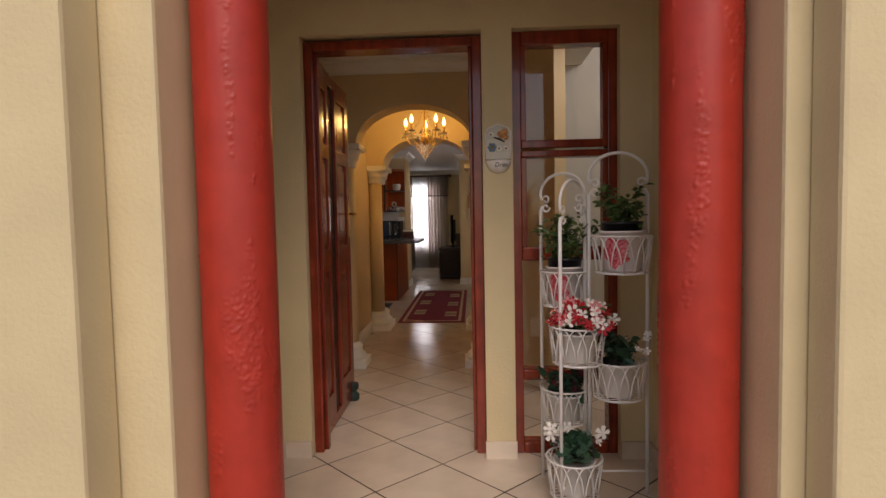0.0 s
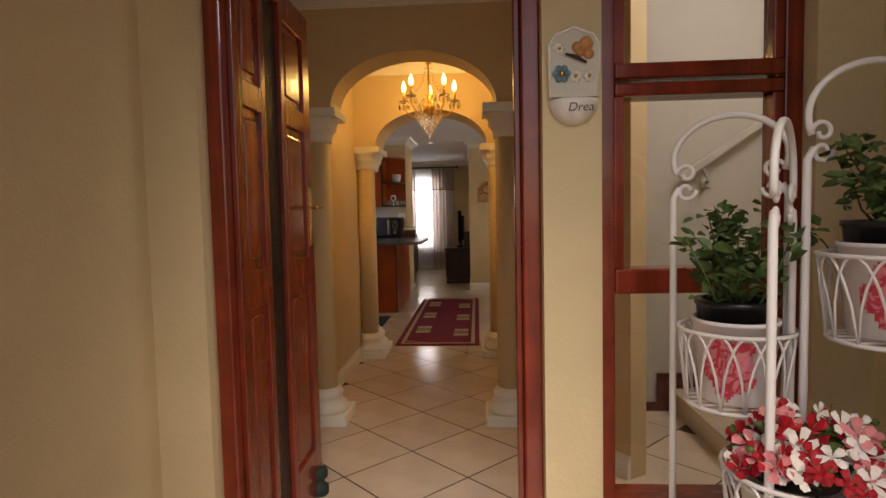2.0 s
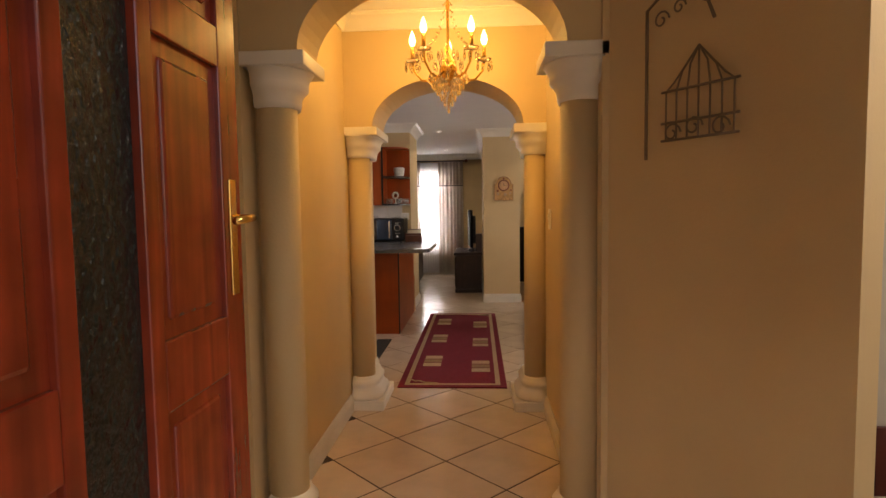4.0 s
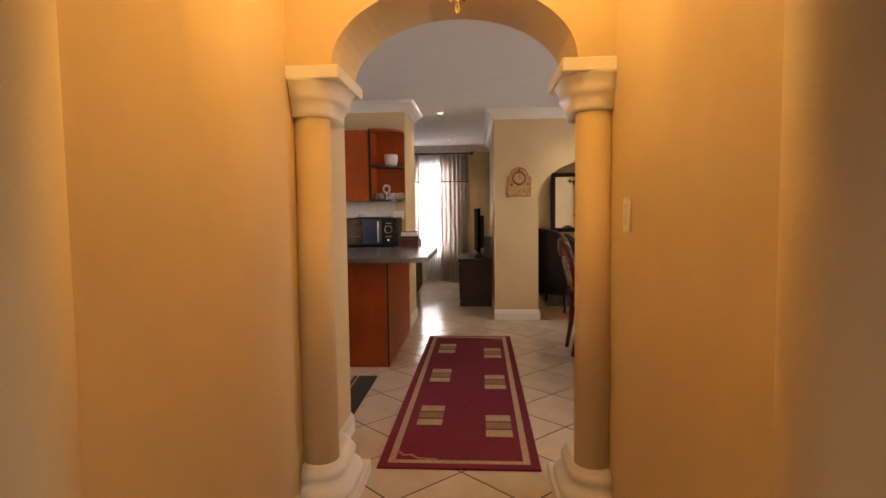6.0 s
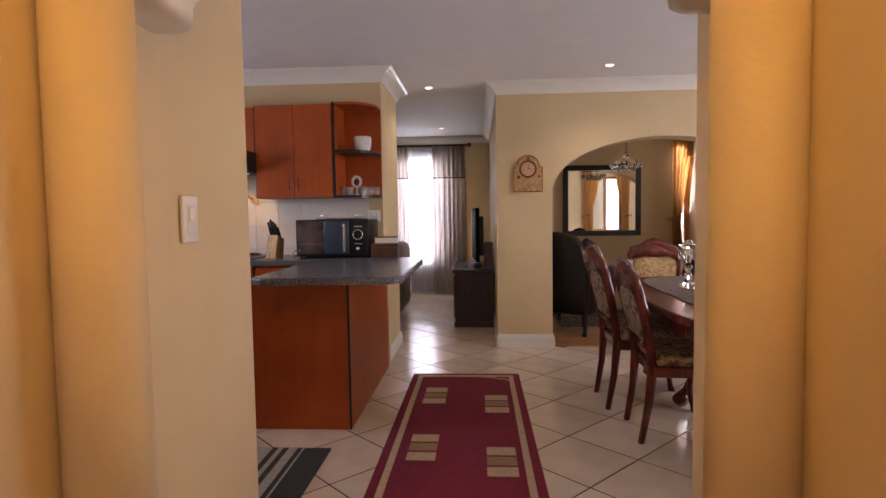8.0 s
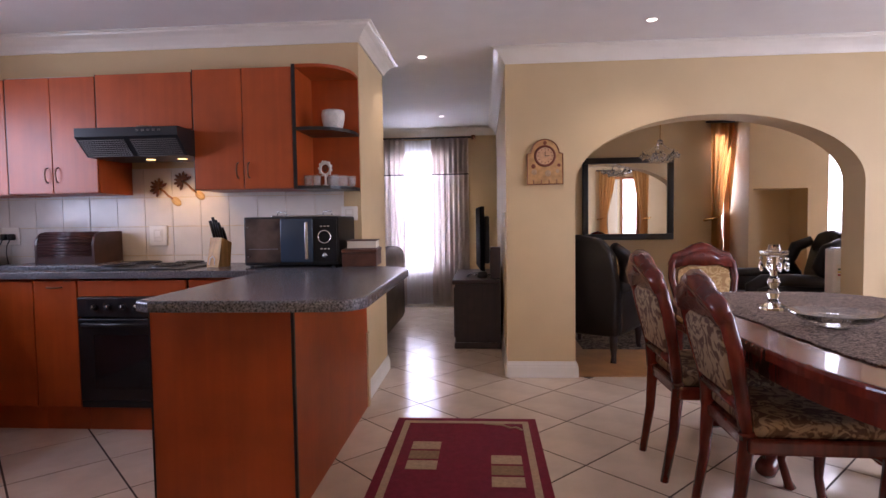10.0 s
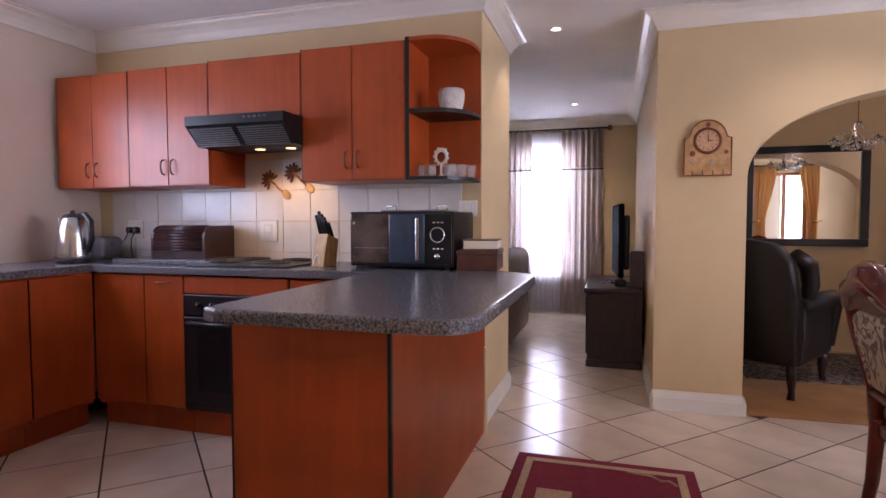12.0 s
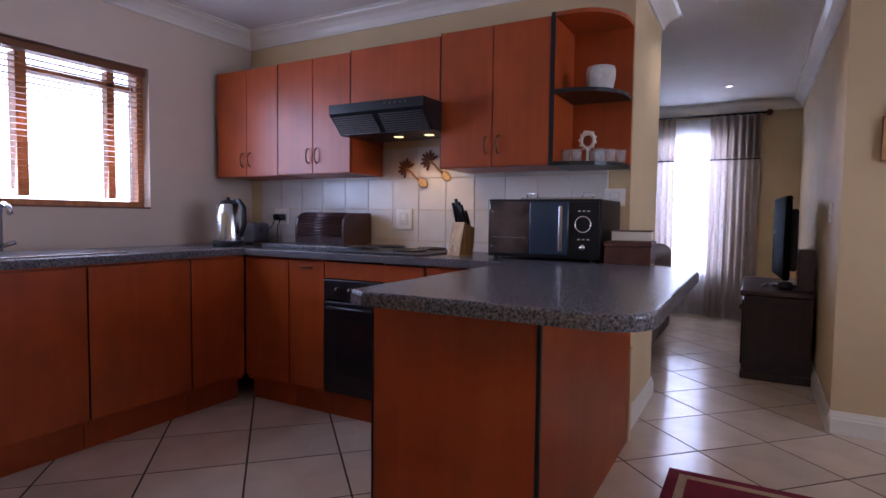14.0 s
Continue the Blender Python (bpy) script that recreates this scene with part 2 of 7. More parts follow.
def tube(points, r, bm=None, seg=8, closed=False):
    """A round bar along points."""
    own = bm if bm is not None else bmesh.new()
    pts = [Vector(p) for p in points]
    n = len(pts)
    rings = []
    side = None
    for i, p in enumerate(pts):
        if closed:
            d = pts[(i + 1) % n] - pts[i - 1]
        else:
            d = pts[min(i + 1, n - 1)] - pts[max(i - 1, 0)]
        d.normalize()
        if side is None:
            side = d.orthogonal().normalized()
        side = (side - d * side.dot(d)).normalized()
        up = d.cross(side)
        rr = r[i] if isinstance(r, (list, tuple)) else r
        rings.append([own.verts.new(p + rr * (math.cos(2 * math.pi * k / seg) * side + math.sin(2 * math.pi * k / seg) * up)) for k in range(seg)])
    for i in range(n if closed else n - 1):
        a, b = rings[i], rings[(i + 1) % n]
        for k in range(seg):
            own.faces.new((a[k], a[(k + 1) % seg], b[(k + 1) % seg], b[k]))
    if not closed:
        own.faces.new(rings[0][::-1])
        own.faces.new(rings[-1])
    return own


def arc(cx, cz, r, a0, a1, n=14, rz=None):
    return [(cx + r * math.cos(radians(a0 + (a1 - a0) * i / n)), cz + (rz or r) * math.sin(radians(a0 + (a1 - a0) * i / n))) for i in range(n + 1)]


def sphere(r, at, bm=None, sz=1.0, seg=12):
    own = bm if bm is not None else bmesh.new()
    bmesh.ops.create_uvsphere(own, u_segments=seg, v_segments=max(6, seg // 2), radius=r, matrix=Matrix.Translation(at) @ Matrix.Diagonal((1, 1, sz, 1)))
    return own


# ---- structure: ground and outer walls ----
structure("ground", box(-60, 60, -60, 2.2, -0.16, -0.06), M["paving"], "plain pale paving outside the house")
structure("floor", box(-6, 6, 2.2, 16.2, -0.15, -0.0016), M["grout"], "brown grout bed under cream tiles")


def wall(name, x0, x1, y0, y1, z0=0.0, z1=2.9, m="wall", bevel=0.0):
    return structure(name, box(x0, x1, y0, y1, z0 if z0 > 0 else -0.02, z1, bevel), M[m])


PORCH = 2.60
# stepped jambs beside the two red pillars
wall("wall_outer_left", -3.5, -0.673, 2.40, 2.54, 0, 3.6, "pillar_beige", 0.012)
wall("wall_outer_left_step", -3.5, -0.535, 2.54, 2.86, 0, 3.6, "pillar_beige", 0.012)
wall("wall_outer_right", 1.04, 4.0, 2.40, 2.52, 0, 3.6, "pillar_beige", 0.012)
wall("wall_outer_right_step", 0.985, 4.0, 2.52, 2.86, 0, 3.6, "pillar_beige", 0.012)
wall("wall_porch_left", -0.95, -0.72, 2.86, 4.12, 0, 2.9, "pillar_beige")
wall("wall_porch_right", 1.11, 1.35, 2.86, 4.12, 0, 2.9, "pillar_beige")
wall("wall_front_left", -0.72, -0.575, 3.90, 4.12, 0, 2.75, "pillar_beige")
wall("wall_front_mid", 0.305, 0.45, 3.90, 4.12, 0, 2.09, "pillar_beige")
wall("wall_front_right", 0.96, 1.11, 3.90, 4.12, 0, 2.09, "pillar_beige")
wall("wall_front_top", -0.575, 1.11, 3.90, 4.12, 2.09, 2.75, "pillar_beige")
# beam and ceiling are out of view, added to darken the upper porch
wall("wall_porch_beam", -0.535, 0.985, 2.60, 2.88, 2.24, 3.6, "pillar_beige")
structure("porch_ceiling", box(-0.72, 1.11, 2.86, 3.90, PORCH, PORCH + 0.1), M["ceil"])
structure("roof", box(-4.2, 4.4, 2.86, 16.2, 2.92, 3.1), M["pillar_beige"])


def red_pillar(x):
    ob = thing("pillar", x, 2.74, -0.06, 0, "round red painted pillar with flaking rough patches", "pillar", "porch pillars")
    bm = bmesh.new()
    rings, seg = 620, 150
    vs = []
    for i in range(rings + 1):
        z = 3.1 * i / rings
        row = []
        for k in range(seg):
            a = 2 * math.pi * k / seg
            px, py = math.cos(a), math.sin(a)
            patch = noise.noise(Vector((px * 1.9 + x * 5, py * 1.9, z * 2.6))) + 0.35 * noise.noise(Vector((px * 5, py * 5 + x, z * 9)))
            flake = min(1.0, max(0.0, patch - 0.30) * 7)
            r = 0.105 + 0.0005 * noise.noise(Vector((px * 4, py * 4, z * 9)))
            if flake > 0:
                chip = noise.noise(Vector((px * 13, py * 13, z * 120))) + 0.6 * noise.noise(Vector((px * 19, py * 19, z * 170)))
                r += 0.0036 * flake * min(1.0, max(0.0, chip - 0.08) * 2.6)
            row.append(bm.verts.new((r * px, r * py, z)))
        vs.append(row)
    for a, b in zip(vs, vs[1:]):
        for k in range(seg):
            bm.faces.new((a[k], a[(k + 1) % seg], b[(k + 1) % seg], b[k]))
    part("shaft", bm, M["red"], ob, "", True)
    return ob


red_pillar(-0.425)
red_pillar(0.875)

# tile skirting outside
for _x0, _x1, _y0, _y1 in ((-0.72, -0.575, 3.885, 3.899), (0.30, 0.455, 3.885, 3.899), (0.96, 1.11, 3.885, 3.899), (-0.719, -0.706, 2.88, 3.885), (1.096, 1.109, 2.88, 3.885)):
    structure("baseboard", box(_x0, _x1, _y0, _y1, -0.004, 0.085, 0.002), M["tile"], "cream tile skirting along the porch wall")

# ---- structure: hall, arches, passage ----
XL, XR = -0.85, 0.365
HALL, CEIL = 2.41, 2.30
wall("wall_hall_left", -1.25, -1.05, 4.12, 5.2)
wall("wall_hall_right", 2.55, 2.75, 4.12, 6.6, 0, 2.9, "white_wall")
wall("wall_hall_front", 1.35, 2.75, 3.90, 4.12)
wall("wall_hall_front_left", -1.25, -0.95, 3.90, 4.12)
wall("wall_stair_back", 0.62, 2.75, 5.85, 6.05, 0, 2.9, "white_wall")


def slant_wall(name, x0, y0, x1, y1, thick):
    d = Vector((x1 - x0, y1 - y0, 0))
    L = d.length
    ob = structure(name, box(0, L, 0, thick, -0.01, 2.9), M["wall"])
    ob.matrix_world = Matrix.Translation((x0, y0, 0)) @ Matrix.Rotation(math.atan2(d.y, d.x), 4, "Z")
    return ob


slant_wall("wall_hall_slant_right", 0.36, 5.60, 0.80, 4.95, 0.10)
slant_wall("wall_hall_slant_left", -1.12, 5.05, XL, 5.60, 0.10)
wall("wall_passage_left", XL - 0.2, XL, 5.56, 7.98)
wall("wall_passage_right", XR, XR + 0.2, 5.56, 7.59)


def arch_wall(name, cx, half, rise, spring, x0, x1, y0, y1, top=2.9):
    """Wall over an opening with a rounded head; it starts at the springing line."""
    bm = bmesh.new()
    n = 28
    inner = arc(cx, spring, half, 180, 0, n, rise)
    for (xa, za), (xb, zb) in zip(inner, inner[1:]):
        prism([(xa, za), (xb, zb), (xb, top), (xa, top)], y0, y1, bm)
    prism([(x0, spring), (cx - half, spring), (cx - half, top), (x0, top)], y0, y1, bm)
    prism([(cx + half, spring), (x1, spring), (x1, top), (cx + half, top)], y0, y1, bm)
    bmesh.ops.remove_doubles(bm, verts=bm.verts, dist=1e-5)
    return structure(name, bm, M["wall"])


def swept_ring(s, D, prof):
    """A moulding that runs round the column's front and along the pier; prof: offset and height."""
    bm = bmesh.new()
    rings = []
    for o, z in prof:
        R, cx, cy = 0.073 + o, 0.056, 0.125
        pts = [(0.0, cy - R)]
        pts += [(cx + R * math.sin(radians(t)), cy - R * math.cos(radians(t))) for t in range(0, 91, 10)]
        pts += [(cx + R * math.cos(radians(t)), D - cy + R * math.sin(radians(t))) for t in range(0, 91, 15)]
        pts += [(0.0, D - cy + R)]
        rings.append([bm.verts.new((s * x, y, z)) for x, y in pts])
    n = len(rings[0])
    for a, q in zip(rings, rings[1:]):
        for i in range(n):
            bm.faces.new((a[i], a[(i + 1) % n], q[(i + 1) % n], q[i]))
    bm.faces.new(rings[0])
    bm.faces.new(rings[-1])
    return bm


def column_pair(y0, y1, lift, shift):
    """Engaged columns on moulded bases, with stepped capitals, either side of the passage."""
    for s, xw in ((1, XL), (-1, XR)):
        ob = thing("column", xw + (shift if s > 0 else 0.3 * shift), y0, 0, 0, "cream round half column with moulded white base", "column", "passage columns")
        D = y1 - y0

        def bx(a0, a1, b0, b1, z0, z1, bev=0.0, bm=None):
            xa, xb = sorted((s * a0, s * a1))
            return box(xa, xb, b0, b1, z0, z1, bev, bm)

        sh = cyl(0.073, 0.071, 1.40 + lift, Matrix.Translation((s * 0.056, 0.125, 0.2)), 32)
        part("shaft", sh, M["wall"], ob, "", True)
        part("pier", bx(-0.04, 0.022, 0.125, D - 0.03, 0.0, 1.74 + lift, 0.008), M["wall"], ob)
        # base: slab, then swelling rings stretched along the pier
        part("plinth", bx(-0.03, 0.200, 0.0, D, -0.004, 0.060, 0.006), M["trim"], ob)
        part("base_moulding", swept_ring(s, D, [(0.055, 0.060), (0.057, 0.075), (0.050, 0.095), (0.032, 0.110), (0.022, 0.125), (0.020, 0.140), (0.026, 0.150), (0.026, 0.165), (0.016, 0.178), (0.006, 0.188), (0.004, 0.20), (-0.02, 0.20)]), M["trim"], ob, "", True)
        part("capital_moulding", swept_ring(s, D, [(o, z + lift) for o, z in [(-0.02, 1.585), (0.004, 1.585), (0.008, 1.605), (0.010, 1.625), (0.022, 1.645), (0.034, 1.655), (0.034, 1.672), (0.038, 1.690), (0.050, 1.708), (0.056, 1.716), (-0.02, 1.716)]]), M["trim"], ob, "", True)
        part("capital_slab", bx(-0.03, 0.195, 0.0, D, 1.716 + lift, 1.765 + lift, 0.004), M["trim"], ob)


for _y0, _y1, _lift, _shift, _cx, _half, _rise in ((5.56, 5.83, 0.025, 0.028, -0.200, 0.455, 0.292), (7.065, 7.50, -0.013, 0.006, -0.225, 0.455, 0.285)):
    column_pair(_y0, _y1, _lift, _shift)
    arch_wall("wall_arch", _cx, _half, _rise, 1.766 + _lift, XL - 0.19, XR + 0.19, _y0 + 0.02, _y1 - 0.012)

structure("ceiling_hall", box(-1.3, 1.15, 4.12, 7.4, HALL, HALL + 0.1), M["ceil"], "white painted plaster ceiling")


def cornice(name, p0, p1, z, inward, size=0.10, m0=0.0, m1=0.0):
    """Coved plaster cornice from p0 to p1, below z; inward: the side of the room."""
    d = Vector((p1[0] - p0[0], p1[1] - p0[1], 0))
    L = d.length
    prof = [(0, 0), (0, -size), (size * 0.12, -size), (size * 0.16, -size * 0.84), (size * 0.3, -size * 0.6), (size * 0.52, -size * 0.34), (size * 0.78, -size * 0.18), (size * 0.82, -size * 0.08), (size, -size * 0.06), (size, 0)]
    bm = bmesh.new()
    u = d.normalized()
    w = Vector((inward[0], inward[1], 0))
    a = [bm.verts.new(Vector((p0[0], p0[1], z)) + (w + u * m0) * q + Vector((0, 0, h))) for q, h in prof]
    b = [bm.verts.new(Vector((p1[0], p1[1], z)) + (w + u * m1) * q + Vector((0, 0, h))) for q, h in prof]
    bm.faces.new(a)
    bm.faces.new(b[::-1])
    for i in range(len(prof)):
        bm.faces.new((a[i], b[i], b[(i + 1) % len(prof)], a[(i + 1) % len(prof)]))
    return structure("cornice", bm, M["trim"], "white coved plaster cornice")


cornice("c", (-1.05, 5.58), (0.8, 5.58), HALL, (0, -1), 0.09)
cornice("c", (XL, 7.085), (XR, 7.085), HALL, (0, -1), 0.09)
cornice("c", (XL, 5.82), (XL, 7.085), HALL, (1, 0), 0.09)
cornice("c", (XR, 5.82), (XR, 7.085), HALL, (-1, 0), 0.09)


def skirting(p0, p1, inward, h=0.105, m="trim"):
    d = Vector((p1[0] - p0[0], p1[1] - p0[1], 0))
    w = Vector((inward[0], inward[1], 0)) 
    prof = [(0, 0), (0.02, 0), (0.02, h * 0.66), (0.016, h * 0.72), (0.015, h * 0.8), (0.009, h * 0.92), (0.007, h), (0, h)]
    bm = bmesh.new()
    a = [bm.verts.new(Vector((p0[0], p0[1], -0.002)) + w * q + Vector((0, 0, z))) for q, z in prof]
    b = [bm.verts.new(Vector((p1[0], p1[1], -0.002)) + w * q + Vector((0, 0, z))) for q, z in prof]
    bm.faces.new(a)
    bm.faces.new(b[::-1])
    for i in range(len(prof)):
        bm.faces.new((a[i], b[i], b[(i + 1) % len(prof)], a[(i + 1) % len(prof)]))
    return structure("baseboard", bm, M[m], "white moulded skirting board")


skirting((XL, 5.83), (XL, 7.065), (1, 0))
skirting((XR, 5.83), (XR, 7.065), (-1, 0))
skirting((XL, 7.50), (XL, 7.98), (1, 0))
skirting((0.36, 5.60), (0.80, 4.95), (-0.83, -0.56))
skirting((-1.12, 5.05), (XL, 5.60), (0.87, -0.49))
skirting((-1.05, 4.14), (-1.05, 5.1), (1, 0))

# ---- structure: kitchen, living and dining rooms ----
KX, KY = -3.44, 10.62
wall("wall_kitchen_front", KX - 0.2, XL - 0.2, 7.76, 7.98)
FX0, FX1, FZ0, FZ1 = 2.30, 3.00, 0.75, 1.95
wall("wall_dining_front", XR + 0.2, FX0, 7.30, 7.52)
wall("wall_dining_front_end", FX1, 3.9, 7.30, 7.52)
wall("wall_dining_front_low", FX0, FX1, 7.30, 7.52, 0, FZ0)
wall("wall_dining_front_top", FX0, FX1, 7.30, 7.52, FZ1, 2.9)
wall("wall_kitchen_back", KX - 0.2, -0.875, KY, 11.43)
# left wall with its window
WY0, WY1, WZ0, WZ1 = 8.62, 9.86, 1.10, 1.90
wall("wall_kitchen_left_low", KX - 0.2, KX, 7.53, KY, 0, WZ0, "daylit_wall")
wall("wall_kitchen_left_top", KX - 0.2, KX, 7.53, KY, WZ1, 2.9, "daylit_wall")
wall("wall_kitchen_left_near", KX - 0.2, KX, 7.53, WY0, WZ0, WZ1, "daylit_wall")
wall("wall_kitchen_left_far", KX - 0.2, KX, WY1, KY, WZ0, WZ1, "daylit_wall")
# living room beyond the gap
LY = 14.52
wall("wall_living_left", -3.2, -3.0, 11.43, LY)
LX0, LX1, LZ0, LZ1 = -1.36, -0.62, 0.48, 1.98
wall("wall_living_back_left", -3.2, LX0, LY, LY + 0.2)
wall("wall_living_back_right", LX1, 0.25, LY, LY + 0.2)
wall("wall_living_back_top", LX0, LX1, LY, LY + 0.2, LZ1, 2.9)
wall("wall_living_back_low", LX0, LX1, LY, LY + 0.2, 0, LZ0)
# wall with the wide arch to the dining end
wall("wall_pier", 0.027, 0.505, 11.224, 11.47)
wall("wall_divider", 0.031, 0.25, 11.47, LY)
arch_wall("wall_dining_arch", 1.467, 0.962, 0.465, 1.355, 0.505, 2.6, 11.224, 11.47)
_ob = wall("wall_dining_arch_right", 2.429, 3.9, 11.224, 11.47, 0, 1.355)
wall("wall_dining_arch_far_right", 2.6, 3.9, 11.224, 11.47, 1.355, 2.9)
DY = 13.2
wall("wall_lounge_back", 0.25, 2.26, DY, DY + 0.2)
wall("wall_lounge_back_top", 2.26, 4.6, DY, DY + 0.2, 2.05, 2.9)
wall("wall_lounge_back_low", 2.26, 4.6, DY, DY + 0.2, 0, 0.55)
wall("wall_lounge_right", 4.4, 4.6, 11.47, DY)
wall("wall_dining_right", 3.7, 3.9, 7.52, 8.2)
wall("wall_dining_right_far", 3.7, 3.9, 10.6, 11.224)
wall("wall_dining_right_low", 3.7, 3.9, 8.2, 10.6, 0, 0.5)
wall("wall_dining_right_top", 3.7, 3.9, 8.2, 10.6, 2.05, 2.9)
# chimney breast with a dark recess
_bm = bmesh.new()
box(2.39, 2.43, DY - 0.38, DY + 0.02, 0, 2.5, 0, _bm)
box(2.93, 3.115, DY - 0.38, DY + 0.02, 0, 2.5, 0, _bm)
box(2.43, 2.93, DY - 0.38, DY + 0.02, 1.38, 2.5, 0, _bm)
box(2.43, 2.93, DY - 0.38, DY + 0.02, 0, 0.40, 0, _bm)
box(2.43, 2.93, DY - 0.06, DY + 0.02, 0.40, 1.38, 0, _bm)
structure("wall_chimney_breast", _bm, M["wall"], "cream chimney breast with a square recess")
structure("ceiling", box(KX - 0.2, 4.6, 7.40, LY + 0.2, CEIL, CEIL + 0.1), M["ceil"], "white painted plaster ceiling")
structure("floor_wood", box(0.521, 4.4, 11.24, DY, -0.003, 0.004), M["laminate_floor"], "honey wood laminate floor")

cornice("c", (KX, KY), (-0.875, KY), CEIL, (0, -1), 0.10, 0, 1)
cornice("c", (KX, 7.55), (KX, KY), CEIL, (1, 0))
cornice("c", (-0.875, KY), (-0.875, 11.43), CEIL, (1, 0), 0.10, -1, 1)
cornice("c", (0.031, 11.224), (3.7, 11.224), CEIL, (0, -1), 0.10, -1, 0)
cornice("c", (0.031, 11.224), (0.031, LY), CEIL, (-1, 0), 0.10, -1, 0)
cornice("c", (-3.0, LY), (0.031, LY), CEIL, (0, -1))
cornice("c", (0.25, DY), (2.4, DY), CEIL, (0, -1))
skirting((-0.875, KY - 0.03), (-0.875, 11.43), (1, 0))
skirting((0.027, 11.224), (0.505, 11.224), (0, -1), 0.115)
skirting((0.031, 11.224), (0.031, LY), (-1, 0), 0.115)
skirting((0.505, 11.21), (0.505, 11.47), (1, 0), 0.115)
skirting((-3.0, LY), (0.031, LY), (0, -1))
# ---- front door, frame and side window ----
def front_door():
    fr = thing("door_frame", -0.135, 3.96, 0, 0, "dark red-brown varnished wooden door frame", "door frame")
    for xa, xb in ((-0.44, -0.395), (0.392, 0.44)):
        part("jamb", box(xa, xb, -0.01, 0.11, 0, 2.075, 0.005), M["mahog"], fr)
        part("stop", box(xa + (0.045 if xa < 0 else -0.016), xb + (0.016 if xa < 0 else -0.048), 0.03, 0.07, 0, 2.03, 0.003), M["mahog"], fr)
    part("head", box(-0.395, 0.392, -0.01, 0.11, 2.03, 2.075, 0.005), M["mahog"], fr)
    d = thing("door", -0.552, 4.055, 0.012, 90.6, "open dark mahogany front door with panels and a narrow dimpled glass strip", "door")
    W, H, T = 0.80, 2.005, 0.042
    bm = bmesh.new()
    for x0, x1 in ((0.0, 0.085), (0.24, 0.28), (0.44, 0.48), (0.715, W)):
        box(x0, x1, 0, T, 0, H, 0.003, bm)
    for x0, x1 in ((0.085, 0.24), (0.48, 0.715)):
        for z0, z1 in ((0, 0.20), (0.90, 1.02), (1.52, 1.60), (H - 0.11, H)):
            box(x0, x1, 0, T, z0, z1, 0.003, bm)
    for z0, z1 in ((0, 0.06), (H - 0.06, H)):
        box(0.28, 0.44, 0, T, z0, z1, 0.002, bm)
    part("stiles", bm, M["mahog"], d)
    for x0, x1 in ((0.085, 0.24), (0.48, 0.715)):
        for z0, z1 in ((0.20, 0.90), (1.02, 1.52), (1.60, H - 0.11)):
            bm = box(x0, x1, 0.012, 0.030, z0, z1)
            box(x0 + 0.03, x1 - 0.03, 0.006, 0.036, z0 + 0.03, z1 - 0.03, 0.008, bm)
            part("panel", bm, M["mahog"], d)
    g = part("glass_strip", box(0.28, 0.44, 0.016, 0.026, 0.06, H - 0.06), M["pebble"], d, "dark dimpled glass strip")
    plate = part("handle_plate", box(0.735, 0.765, -0.006, 0.0, 1.06, 1.30, 0.002), M["brass"], d, "brass handle plate")
    part("lever", tube([(0.75, -0.006, 1.22), (0.75, -0.045, 1.22), (0.735, -0.052, 1.22), (0.65, -0.052, 1.215)], 0.008), M["brass"], plate, "brass lever handle", True)
    part("lever", tube([(0.75, T, 1.22), (0.75, T + 0.045, 1.22), (0.735, T + 0.052, 1.22), (0.65, T + 0.052, 1.215)], 0.008), M["brass"], plate, "brass lever handle", True)
    for z in (0.25, 1.0, 1.78):
        part("hinge", cyl(0.008, 0.008, 0.1, Matrix.Translation((-0.004, 0.0, z)), 12), M["grey"], d, "steel hinge", True)


M["pebble"] = mat("dimpled_dark_glass", (0.012, 0.016, 0.014), 0.12, var=0.6, scale=60, bump=1.0, bscale=55)
front_door()


def doorstop():
    ob = thing("doorstop", -0.555, 4.79, 0, 20, "dark green rubber door weight standing on the tiles", "doorstop")
    part("body", lathe([(0.03, 0.0), (0.036, 0.008), (0.036, 0.034), (0.020, 0.046), (0.020, 0.052), (0.033, 0.064), (0.033, 0.088), (0.026, 0.095)], 20, m=Matrix.Diagonal((1.1, 0.9, 1.25, 1))), M["doorstop"], ob, "", True)


doorstop()


def side_window():
    w = tagged(new("window_1"), "tall mahogany framed window of four panes beside the door", "window", "", "structure")
    w.matrix_world = pose(0.705, 3.96, 0)
    fr = bmesh.new()
    x0, x1 = -0.255, 0.255
    for a, b in ((x0, x0 + 0.045), (x1 - 0.045, x1)):
        box(a, b, -0.005, 0.09, 0.0, 2.09, 0.004, fr)
    part("window_frame", fr, M["mahog"], w)
    for z0, z1 in ((0.0, 0.055), (0.375, 0.425), (0.975, 1.04), (1.483, 1.516), (1.526, 1.566), (2.025, 2.09)):
        part("transom", box(x0 + 0.045, x1 - 0.045, -0.008, 0.088, z0, z1, 0.006), M["mahog"], w)
    for a, b in ((x0 + 0.045, x0 + 0.07), (x1 - 0.07, x1 - 0.045)):
        part("sash_stile", box(a, b, 0.0, 0.06, 1.566, 2.025, 0.003), M["mahog"], w)
        part("sash_stile", box(a, b, 0.0, 0.06, 1.04, 1.483, 0.003), M["mahog"], w)
    for z0, z1 in ((0.055, 0.375), (0.425, 0.975), (1.04, 1.483), (1.566, 2.025)):
        p = part("pane", box(x0 + 0.045, x1 - 0.045, 0.038, 0.043, z0, z1), M["glass"], w)
        p.visible_shadow = False


side_window()


